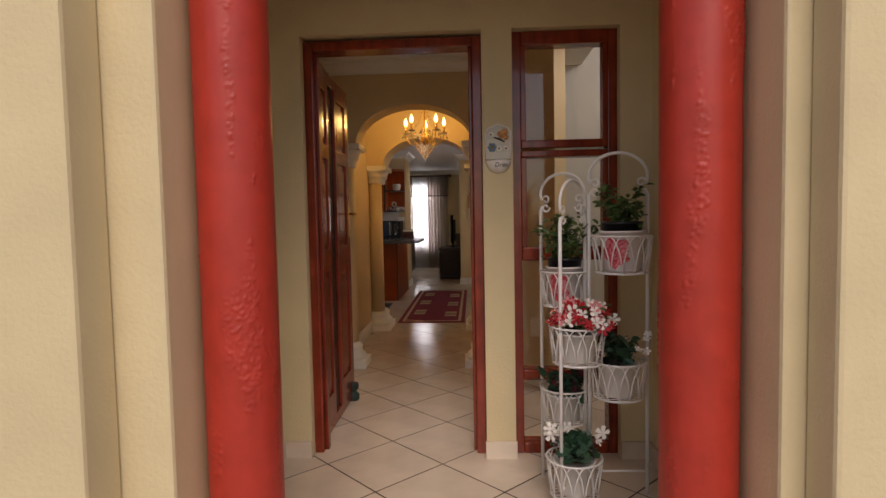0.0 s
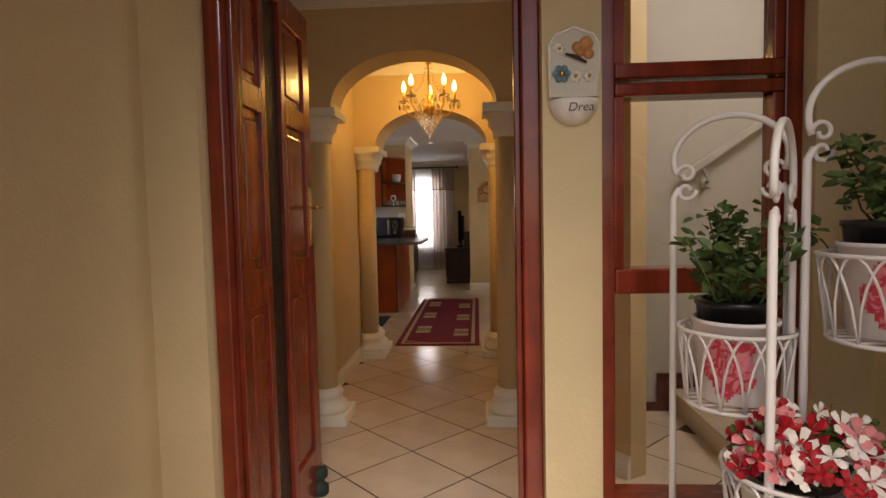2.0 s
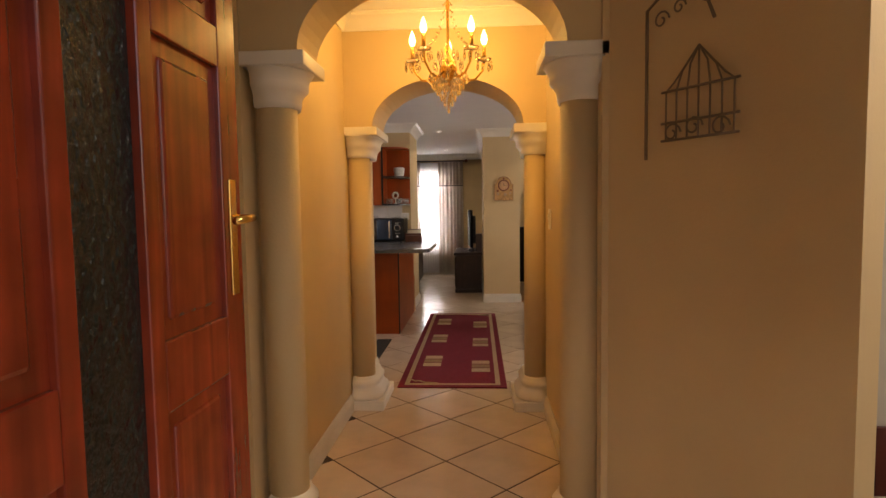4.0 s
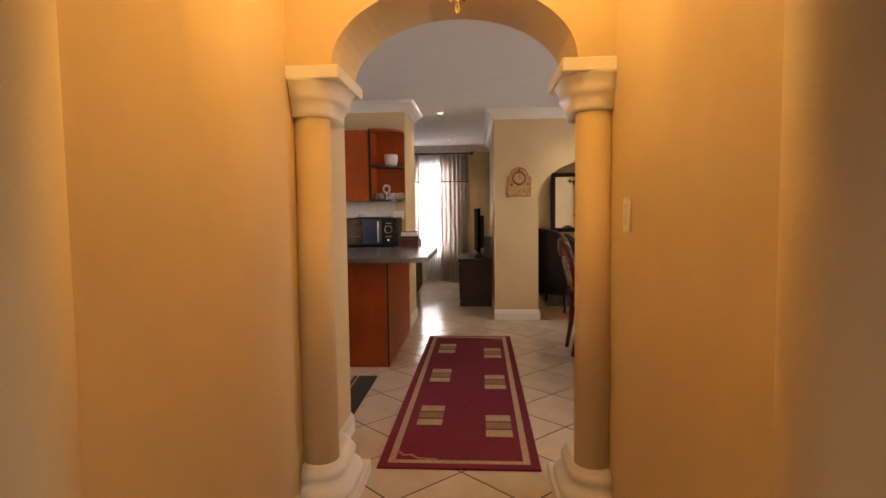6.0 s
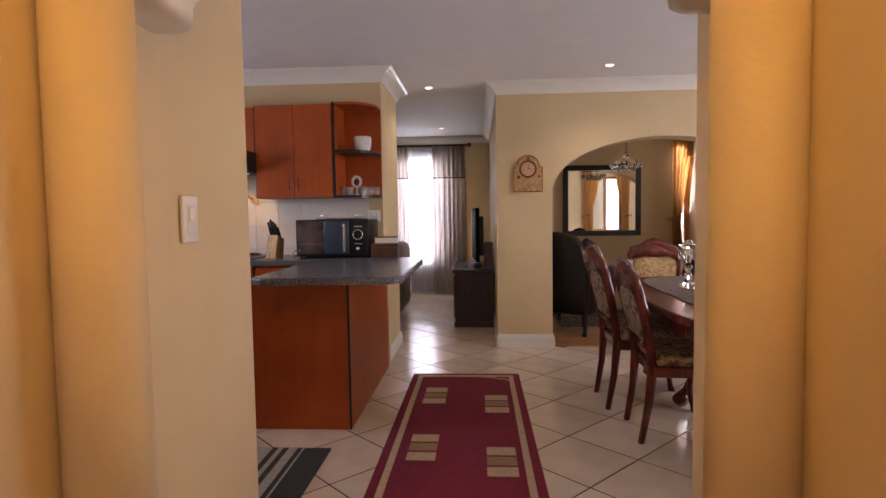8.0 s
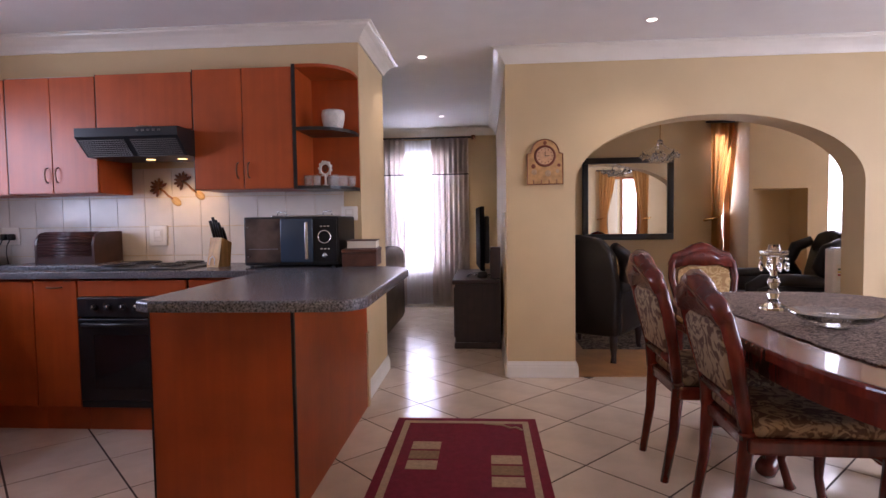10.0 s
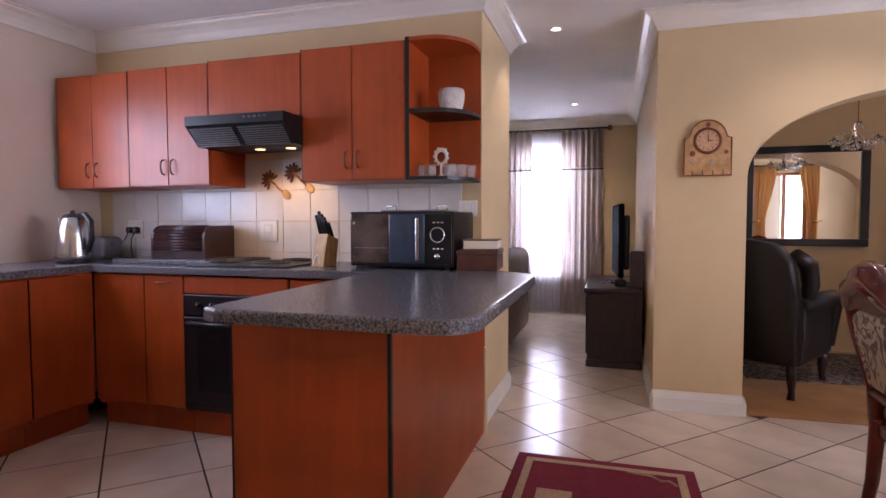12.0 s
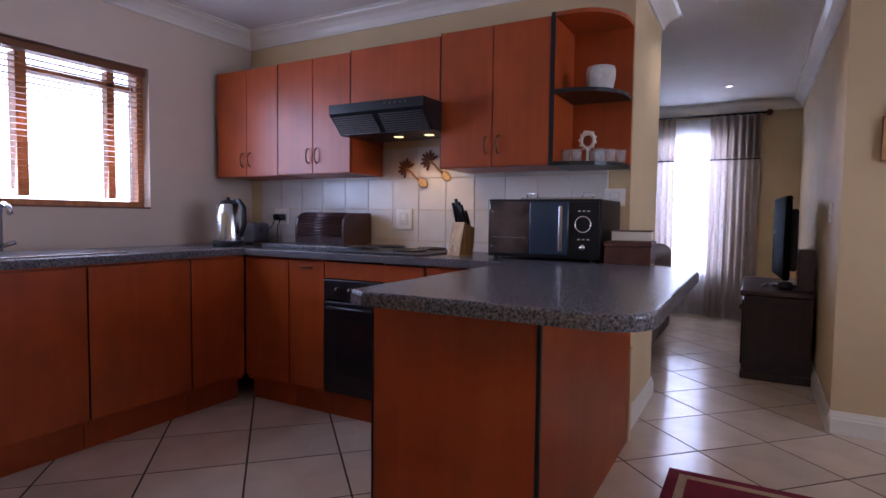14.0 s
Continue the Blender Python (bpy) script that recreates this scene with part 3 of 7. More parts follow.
def wall_plaque():
    ob = thing("wall_plaque", 0.380, 3.899, 1.402, 0, "cream ceramic wall pocket with butterfly and flowers", "plaque")
    back = [(-0.058, 0.07), (0.058, 0.07), (0.06, 0.195), (0.045, 0.218), (0.0, 0.235), (-0.045, 0.218), (-0.06, 0.195)]
    part("back_plate", prism(back, -0.014, 0.0), M["shade"], ob)
    rim = tube([(x, -0.016, z) for x, z in [back[1], back[2], back[3], back[4], back[5], back[6], back[0]]], 0.004)
    part("rim", rim, M["petal_white"], ob, "", True)
    bm = sphere(0.061, (0, 0, 0), seg=24)
    for v in list(bm.verts):
        v.co.x *= 1.0
        v.co.y *= 0.75
        v.co.z = v.co.z * (0.95 if v.co.z < 0 else 0.16) + 0.06
        if v.co.y > 0:
            v.co.y = 0
    part("pocket", bm, M["petal_white"], ob, "smooth cream pocket", True)

    def flower(x, z, r, m):
        b = bmesh.new()
        for k in range(6):
            a = k * math.pi / 3
            sphere(r * 0.42, (x + r * 0.62 * math.cos(a), -0.016, z + r * 0.62 * math.sin(a)), b, 1.0, 8)
        f = part("flower", b, m, ob, "", True)
        part("flower_centre", sphere(r * 0.32, (x, -0.022, z), seg=8), M["brass"], f, "", True)

    flower(-0.030, 0.125, 0.022, M["glaze_blue"])
    flower(0.004, 0.118, 0.015, M["petal_white"])
    flower(0.036, 0.118, 0.015, M["petal_white"])
    flower(-0.035, 0.185, 0.014, M["petal_white"])
    w = bmesh.new()
    for x, z, r in ((0.008, 0.188, 0.014), (0.03, 0.196, 0.018), (0.036, 0.172, 0.014), (0.015, 0.176, 0.012)):
        sphere(r, (x, -0.012, z), w, 1.0, 10)
    bf = part("butterfly_wing", w, M["glaze_orange"], ob, "", True)
    part("butterfly_body", tube([(-0.022, -0.02, 0.172), (0.0, -0.022, 0.165), (0.03, -0.02, 0.15)], [0.002, 0.005, 0.003]), M["darkwood"], bf, "", True)
    c = bpy.data.curves.new("lettering", "FONT")
    c.body, c.size, c.extrude, c.shear = "Drea", 0.030, 0.0006, 0.25
    c.align_x = "CENTER"
    t = new("lettering", c)
    t.data.materials.append(M["darkwood"])
    t.parent = ob
    t.matrix_local = pose(0.010, -0.0475, 0.030, 84, 0, 0)


M["glaze_blue"] = mat("blue_glaze", (0.16, 0.26, 0.34), 0.3, var=0.2)
M["glaze_orange"] = mat("orange_glaze", (0.60, 0.28, 0.10), 0.3, var=0.3, scale=60)
wall_plaque()

# ---- plant stand on the porch ----
def scatter_leaves(bm, rng, pts, l, w, n):
    """n small bent leaves about the points."""
    for _ in range(n):
        p = Vector(rng.choice(pts)) + Vector((rng.gauss(0, 0.012), rng.gauss(0, 0.012), rng.gauss(0, 0.012)))
        s = rng.uniform(0.6, 1.25)
        m = Matrix.Translation(p) @ Euler((rng.uniform(-0.9, 0.9), rng.uniform(-0.9, 0.6), rng.uniform(0, 6.28))).to_matrix().to_4x4()
        L, Wd = l * s, w * s
        o = [bm.verts.new(m @ Vector(q)) for q in ((0, 0, 0), (L * 0.35, Wd * 0.5, 0.1 * L), (L * 0.75, Wd * 0.38, 0.06 * L), (L, 0, -0.1 * L), (L * 0.75, -Wd * 0.38, 0.06 * L), (L * 0.35, -Wd * 0.5, 0.1 * L), (L * 0.5, 0, 0))]
        for a, b in ((0, 1), (1, 2), (2, 3), (3, 4), (4, 5), (5, 0)):
            bm.faces.new((o[a], o[b], o[6]))


def blossom(bm, at, r, rng, petals=5):
    m = Matrix.Translation(at) @ Euler((rng.uniform(0.5, 1.5), rng.uniform(-0.6, 0.6), rng.uniform(-0.7, 0.7))).to_matrix().to_4x4()
    c = bm.verts.new(m @ Vector((0, 0, -0.15 * r)))
    for k in range(petals):
        a = 2 * math.pi * k / petals
        q = [Vector((r * f * math.cos(a + d), r * f * math.sin(a + d), h * r)) for f, d, h in ((0.55, -0.5, 0.1), (1.0, -0.35, 0.22), (1.08, 0.0, 0.12), (1.0, 0.35, 0.22), (0.55, 0.5, 0.1))]
        v = [bm.verts.new(m @ p) for p in q]
        bm.faces.new((c, v[0], v[1], v[2], v[3], v[4]))


def stems(bm, rng, base, n, h, spread):
    tips = []
    for _ in range(n):
        a, rr = rng.uniform(0, 6.28), rng.uniform(0.2, 1.0) * spread
        b0 = Vector(base) + Vector((rng.gauss(0, 0.02), rng.gauss(0, 0.02), 0))
        tip = b0 + Vector((rr * math.cos(a), rr * math.sin(a), h * rng.uniform(0.55, 1.1)))
        mid = (b0 + tip) / 2 + Vector((rng.gauss(0, 0.012), rng.gauss(0, 0.012), 0.01))
        tube([b0, mid, tip], [0.0028, 0.002, 0.0012], bm, 5)
        for f in (0.35, 0.5, 0.65, 0.8, 0.9, 1.0):
            tips.append(tuple(b0.lerp(mid, f * 2) if f < 0.5 else mid.lerp(tip, f * 2 - 1)))
    return tips


BASKETS = ((0.868, 3.475, 1.085, 0.118), (0.851, 3.475, 0.585, 0.112), (0.658, 3.61, 0.935, 0.105), (0.658, 3.63, 0.43, 0.105), (0.678, 3.43, 0.735, 0.112), (0.663, 3.43, 0.205, 0.112))


def plant_stand():
    ob = thing("plant_stand", 0.741, 3.55, 0, 0, "white wire folding plant stand with six baskets on the porch tiles", "plant stand")
    o = Vector((0.73, 3.55, 0))

    def panel(name, p, q, H):
        """Two posts joined by a hooped top with scrolled ends."""
        p, q = Vector(p) - o, Vector(q) - o
        u = (q - p).normalized()
        w = (q - p).length
        mid = (p + q) / 2
        for e in (p, q):
            part("post", tube([(e.x, e.y, 0), (e.x, e.y, H - 0.02), (e.x + u.x * (0.012 if e is p else -0.012), e.y + u.y * (0.012 if e is p else -0.012), H)], 0.0075), M["white_metal"], ob, "", True)
        r = w / 2
        pts = [mid + u * (r * 1.0 * math.cos(a)) + Vector((0, 0, H + 0.055 + r * 0.78 * math.sin(a))) for a in [math.pi * k / 18 for k in range(-2, 21)]]
        hoop = part("hoop", tube(pts, 0.0065), M["white_metal"], ob, "", True)
        for s in (-1, 1):
            for dz, rad in ((0.028, 0.020), (-0.006, 0.020)):
                c = mid + u * (s * (r - rad - 0.006)) + Vector((0, 0, H + dz))
                sp = [c + u * (s * rad * (1 - k * 0.045) * math.cos(k * 0.45 + (0 if dz > 0 else 3.1))) + Vector((0, 0, rad * (1 - k * 0.045) * math.sin(k * 0.45 + (0 if dz > 0 else 3.1)))) for k in range(15)]
                part("scroll", tube(sp, 0.0045, None, 6), M["white_metal"], hoop, "", True)
        part("foot_bar", tube([p + Vector((0, 0, 0.10)), q + Vector((0, 0, 0.10))], 0.005), M["white_metal"], ob, "", True)

    panel("a", (0.725, 3.535, 0), (0.965, 3.535, 0), 1.27)
    panel("b", (0.578, 3.36, 0), (0.712, 3.555, 0), 1.16)
    panel("c", (0.545, 3.70, 0), (0.715, 3.575, 0), 1.21)
    ob.scale = (1, 1, 1.022)
    for x, y, z, r in BASKETS:
        c = Vector((x - 0.023, y, 0)) - o
        h, rb = 0.145, r * 0.86
        for rr, zz in ((rb, z - h), (r, z)):
            rim = part("basket_rim", tube([(c.x + rr * math.cos(a), c.y + rr * math.sin(a), zz) for a in [2 * math.pi * k / 32 for k in range(32)]], 0.0042, None, 6, True), M["white_metal"], ob, "", True)
        bm = bmesh.new()
        n = 14
        for k in range(n):
            a0 = 2 * math.pi * k / n
            pts = []
            for i in range(13):
                f = i / 12
                ang = a0 + (2 * math.pi / n) * 2 * f
                up = math.sin(math.pi * f) ** 0.6
                rr = rb + (r - rb) * up
                pts.append((c.x + rr * math.cos(ang), c.y + rr * math.sin(ang), z - h + h * up))
            tube(pts, 0.0026, bm, 5)
        for k in range(-3, 4):
            yy = k * rb / 3.6
            xx = math.sqrt(max(0, rb * rb - yy * yy))
            tube([(c.x - xx, c.y + yy, z - h), (c.x + xx, c.y + yy, z - h)], 0.0024, bm, 5)
        part("basket_wire", bm, M["white_metal"], rim, "looped white wire", True)


plant_stand()


def flower_pot(i, label, h, mat_pot, kind):
    x, y, z, r = BASKETS[i]
    rng = random.Random(40 + i)
    ob = thing("flower_pot", x - 0.012, y, (z - 0.139) * 1.022, 0, label, "plant pot", "pots on the stand")
    R = r * 0.74
    pot = part("pot", lathe([(R * 0.78, 0.0), (R * 0.82, 0.004), (R, h), (R * 1.04, h), (R * 1.04, h + 0.008), (R * 0.95, h + 0.008), (R * 0.93, h - 0.02)], 28), mat_pot, ob, "", True)
    if mat_pot is M["rosepot"]:
        for a in (-2.15, 0.75):
            bm = bmesh.new()
            n, vs = 22, {}
            for p in range(n + 1):
                for q in range(n + 1):
                    du, dv = 2 * p / n - 1, 2 * q / n - 1
                    ang, z = a + 0.78 * du, h * (0.50 + 0.44 * dv)
                    rad = R * (0.82 + 0.18 * z / h) + 0.0012
                    vs[p, q] = bm.verts.new((rad * math.cos(ang), rad * math.sin(ang), z))
            for p in range(n):
                for q in range(n):
                    du, dv = 2 * (p + 0.5) / n - 1, 2 * (q + 0.5) / n - 1
                    t = math.atan2(dv, du)
                    if math.hypot(du, dv) < 0.86 + 0.10 * math.sin(5 * t + a) + 0.04 * math.sin(11 * t):
                        bm.faces.new((vs[p, q], vs[p + 1, q], vs[p + 1, q + 1], vs[p, q + 1]))
            bmesh.ops.delete(bm, geom=[v for v in bm.verts if not v.link_faces], context="VERTS")
            part("rose_print", bm, M["print_rose"], pot, "printed red rose", True)
    if kind in ("rose", "rosebush"):
        part("inner_pot", lathe([(R * 0.86, h * 0.9), (R * 0.93, h + 0.035), (R * 0.97, h + 0.035), (R * 0.97, h + 0.045), (R * 0.80, h + 0.045), (R * 0.78, h + 0.03)], 24), M["black"], ob, "black inner pot", True)
    part("soil", lathe([(0.001, h + 0.02), (R * 0.8, h + 0.018)], 20, close=False), M["soil"], ob)
    bm = bmesh.new()
    tips = stems(bm, rng, (0, 0, h), {"rose": 12, "rosebush": 16, "mixed": 12, "violet": 10, "dark": 9, "white": 9}[kind], {"rose": 0.17, "rosebush": 0.20, "mixed": 0.11, "violet": 0.10, "dark": 0.08, "white": 0.10}[kind], {"rose": 0.09, "rosebush": 0.11, "mixed": 0.10, "violet": 0.09, "dark": 0.08, "white": 0.10}[kind])
    part("stems", bm, M["stem"], ob, "", True)
    bm = bmesh.new()
    if kind in ("rose", "rosebush"):
        scatter_leaves(bm, rng, tips, 0.032, 0.020, 430 if kind == "rosebush" else 300)
        part("leaves", bm, M["leaf"], ob)
    elif kind == "mixed":
        scatter_leaves(bm, rng, tips, 0.035, 0.022, 90)
        part("leaves", bm, M["leaf"], ob)
        for nm, mm, n in (("petal_red", M["petal_red"], 30), ("petal_white", M["petal_white"], 25), ("petal_pink", M["petal_pink"], 14)):
            b = bmesh.new()
            for _ in range(n):
                a, rr = rng.uniform(0, 6.28), rng.uniform(0.1, 1) ** 0.6
                blossom(b, (0.125 * rr * math.cos(a) + 0.015, 0.105 * rr * math.sin(a) - 0.02, h + 0.045 + 0.085 * (1 - rr * rr) + rng.uniform(-0.015, 0.02)), rng.uniform(0.018, 0.027), rng)
            part("blossoms", b, mm, ob, {"petal_red": "red blossoms", "petal_white": "cream blossoms", "petal_pink": "pink blossoms"}[nm])
        b = bmesh.new()
        for k in range(8):
            sphere(0.007, (rng.uniform(-0.11, 0.13), rng.uniform(-0.12, 0.05), h + rng.uniform(0.07, 0.13)), b, 0.8, 8)
        part("buds", b, M["leaf"], ob, "", True)
    else:
        scatter_leaves(bm, rng, tips, 0.055, 0.055, 70)
        part("leaves", bm, M["leaf2"], ob)
        if kind in ("white", "violet"):
            b = bmesh.new()
            for k in range(8 if kind == "white" else 7):
                a = rng.uniform(0, 6.28)
                blossom(b, (0.11 * math.cos(a), 0.08 * math.sin(a) - 0.03, h + rng.uniform(0.05, 0.14)), rng.uniform(0.020, 0.030) if kind == "white" else 0.016, rng)
            part("blossoms", b, M["petal_white"], ob, "white blossoms")
        if kind == "dark":
            b = bmesh.new()
            for k in range(9):
                a = rng.uniform(0, 6.28)
                blossom(b, (0.07 * math.cos(a), 0.07 * math.sin(a), h + rng.uniform(0.04, 0.10)), 0.016, rng)
            part("blossoms", b, M["petal_dark"], ob, "dark red blossoms")


M["print_rose"] = pattern("printed_rose", (0.60, 0.045, 0.07), (0.72, 0.24, 0.26), 22, 0.4, 4.0)
M["petal_dark"] = mat("dark_red_petal", (0.12, 0.01, 0.02), 0.6, var=0.2)
flower_pot(0, "white pot with printed rose holding a leafy green bush", 0.155, M["rosepot"], "rose")
flower_pot(2, "white pot with printed rose holding a dense rose bush", 0.155, M["rosepot"], "rosebush")
flower_pot(4, "basket pot of red, pink and cream artificial flowers", 0.11, M["white_plastic"], "mixed")
flower_pot(1, "white pot of round dark leaves with small white flowers", 0.125, M["white_plastic"], "violet")
flower_pot(3, "white pot with dark leaves and deep red flowers", 0.11, M["white_plastic"], "dark")
flower_pot(5, "white pot of cyclamen with large white flowers", 0.125, M["white_plastic"], "white")

# ---- hall: stairs, rail, wall ornament ----
def stairs():
    st = tagged(new("stairs"), "tiled stairs with wine red stepped skirting against a pale wall", "stairs", "", "structure")
    st.matrix_world = pose(1.28, 5.0, -0.04)
    for k in range(5):
        part("riser", box(k * 0.25, 2.55 - 1.28, 0.0, 0.84, k * 0.175, (k + 1) * 0.175 - 0.02), M["tile"], st)
        part("tread", box(k * 0.25 - 0.015, k * 0.25 + 0.26, -0.01, 0.84, (k + 1) * 0.175 - 0.02, (k + 1) * 0.175, 0.004), M["tile"], st)
        part("stepped_skirting", box(k * 0.25 - 0.09, k * 0.25 + 0.17, 0.825, 0.845, k * 0.175, (k + 1) * 0.175 + 0.09), M["stairskirt"], st)
    part("low_skirting", box(-0.62, -0.09, 0.825, 0.845, 0, 0.09), M["stairskirt"], st)


stairs()


def handrail():
    ob = thing("handrail", 1.33, 5.84, 0, 0, "pale grey sloping handrail on bent brackets at the stair wall", "handrail")
    part("rail", box(-0.022, 1.15, -0.075, -0.045, 0, 0.045, 0.008), M["rail_grey"], ob).matrix_local = pose(0.0, 0, 1.36, 0, -34, 0)
    for x, z in ((0.10, 1.40), (0.86, 1.915)):
        br = part("bracket", tube([(x, -0.058, z + 0.015), (x + 0.035, -0.055, z - 0.055), (x + 0.035, 0.005, z - 0.055)], 0.011, None, 4), M["rail_grey"], ob, "square bent bracket")
        part("bracket_plate", box(x + 0.005, x + 0.065, -0.002, 0.006, z - 0.085, z - 0.03, 0.002), M["rail_grey"], br)


M["rail_grey"] = mat("grey_painted_rail", (0.50, 0.47, 0.42), 0.5, var=0.06)
handrail()


def wall_ornament():
    ob = new("wall_ornament")
    tagged(ob, "flat wire birdcage ornament hanging on the slanted wall", "wall decor")
    ang = math.degrees(math.atan2(-0.65, 0.44))
    ob.matrix_world = pose(0.470, 5.421, 1.385, 0, 0, ang)
    part("hanger", tube([(0, -0.006, 0), (0, -0.006, 0.44), (0.05, -0.006, 0.47), (0.12, -0.006, 0.46), (0.20, -0.006, 0.41), (0.22, -0.006, 0.36)], 0.005), M["iron"], ob, "", True)
    for k in range(7):
        x = 0.07 + k * 0.035
        e = 1 - ((k - 3) / 3.6) ** 2
        part("cage_bar", tube([(x, -0.006, 0.05), (x, -0.006, 0.19), (0.175 + (x - 0.175) * 0.75, -0.006, 0.19 + 0.07 * e), (0.175, -0.006, 0.30)], 0.003, None, 5), M["iron"], ob, "", True)
    for z in (0.05, 0.10, 0.19):
        part("cage_rail", tube([(0.055, -0.006, z), (0.295, -0.006, z)], 0.004, None, 5), M["iron"], ob, "", True)
    for cx, cz, r in ((0.05, 0.40, 0.028), (0.11, 0.42, 0.022), (0.16, 0.08, 0.03), (0.24, 0.07, 0.03), (0.09, 0.07, 0.03)):
        part("scroll", tube([(cx + r * (1 - k * 0.05) * math.cos(k * 0.5), -0.006, cz + r * (1 - k * 0.05) * math.sin(k * 0.5)) for k in range(16)], 0.003, None, 5), M["iron"], ob, "", True)


wall_ornament()


def switch_plate(name, m, w=0.075, h=0.115, label="white rocker light switch on the cream wall"):
    ob = new("light_switch")
    tagged(ob, label, "light switch", "light switches")
    ob.matrix_world = m
    p = part("plate", box(-w / 2, w / 2, -0.010, 0.0, -h / 2, h / 2, 0.004), M["white_plastic"], ob, "", True)
    part("inner_frame", box(-w * 0.26, w * 0.26, -0.0115, -0.0095, -h * 0.30, h * 0.30, 0.0008), M["switch_grey"], ob)
    part("rocker", box(-w * 0.17, w * 0.17, -0.0155, -0.011, -h * 0.05, h * 0.24, 0.002), M["white_plastic"], ob)
    return ob


switch_plate("s", pose(XR - 0.001, 6.885, 1.183, 0, 0, -90))
switch_plate("s", pose(XL + 0.001, 7.605, 1.175, 0, 0, 90))
switch_plate("s", pose(0.030, 11.62, 1.12, 0, 0, -90), 0.07, 0.11)


def chandelier():
    ob = thing("chandelier", -0.185, 6.50, 0, 0, "brass chandelier with crystal drops and five lit candle bulbs", "chandelier")
    part("chain", tube([(0, 0, 2.27), (0, 0, HALL)], 0.005), M["brass"], ob, "", True)
    part("ceiling_rose", lathe([(0.045, HALL - 0.03), (0.05, HALL - 0.01), (0.05, HALL)], 20), M["brass"], ob, "", True)
    part("stem", lathe([(0.006, 2.28), (0.012, 2.25), (0.007, 2.22), (0.008, 2.06), (0.02, 2.03), (0.012, 2.0), (0.035, 1.97), (0.045, 1.935), (0.03, 1.90), (0.012, 1.88)], 16), M["brass"], ob, "", True)
    drop_b = bmesh.new()
    for k in range(5):
        a = radians(20 + 72 * k)
        ca, sa = math.cos(a), math.sin(a)
        R = 0.19
        path = [(0.03 * ca, 0.03 * sa, 1.93), (0.08 * ca, 0.08 * sa, 1.885), (0.14 * ca, 0.14 * sa, 1.895), (0.18 * ca, 0.18 * sa, 1.94), (R * ca, R * sa, 1.985)]
        arm = part("arm", tube(path, 0.0055), M["brass"], ob, "", True)
        part("drip_pan", lathe([(0.004, 1.985), (0.03, 1.99), (0.038, 2.0), (0.03, 1.998), (0.01, 1.995)], 16, m=Matrix.Translation((R * ca, R * sa, 0))), M["crystal"], arm, "crystal drip pan", True)
        part("candle", cyl(0.010, 0.010, 0.07, Matrix.Translation((R * ca, R * sa, 1.998)), 14), M["brass"], arm, "", True)
        bulb = part("bulb", lathe([(0.006, 2.068), (0.014, 2.08), (0.017, 2.095), (0.012, 2.118), (0.004, 2.14), (0.001, 2.145)], 14, m=Matrix.Translation((R * ca, R * sa, 0))), M["bulb"], arm, "glowing candle bulb", True)
        bulb.visible_shadow = False
        for j in range(7):
            b = 2 * math.pi * j / 7
            x, y = R * ca + 0.036 * math.cos(b), R * sa + 0.036 * math.sin(b)
            sphere(0.0055, (x, y, 1.982), drop_b, 1.0, 6)
            sphere(0.0075, (x, y, 1.958), drop_b, 2.0, 6)
        # strings of beads from the crown to the arm
        for i in range(11):
            f = i / 10
            rr = 0.02 + (R - 0.03) * f ** 1.6
            sphere(0.0055, (rr * ca, rr * sa, 2.25 - 0.24 * f - 0.035 * math.sin(math.pi * f)), drop_b, 1.0, 6)
        lamp("bulb_light", "POINT", BULB, Matrix.Translation((ob.location.x + R * ca, ob.location.y + R * sa, 2.105)), (1.0, 0.66, 0.22), radius=0.02)
    for ring, (r, z, n) in enumerate(((0.095, 1.885, 16), (0.075, 1.855, 13), (0.055, 1.825, 10), (0.035, 1.795, 7), (0.018, 1.77, 4), (0.0, 1.738, 1), (0.07, 1.95, 12), (0.05, 2.0, 10))):
        for j in range(n):
            b = 2 * math.pi * (j + 0.5 * (ring % 2)) / n
            sphere(0.008, (r * math.cos(b), r * math.sin(b), z), drop_b, 1.9, 6)
            sphere(0.005, (r * math.cos(b), r * math.sin(b), z + 0.02), drop_b, 1.0, 6)
    part("crystal_drops", drop_b, M["crystal"], ob, "amber tinted crystal drops", False)


BULB = 1.7
chandelier()
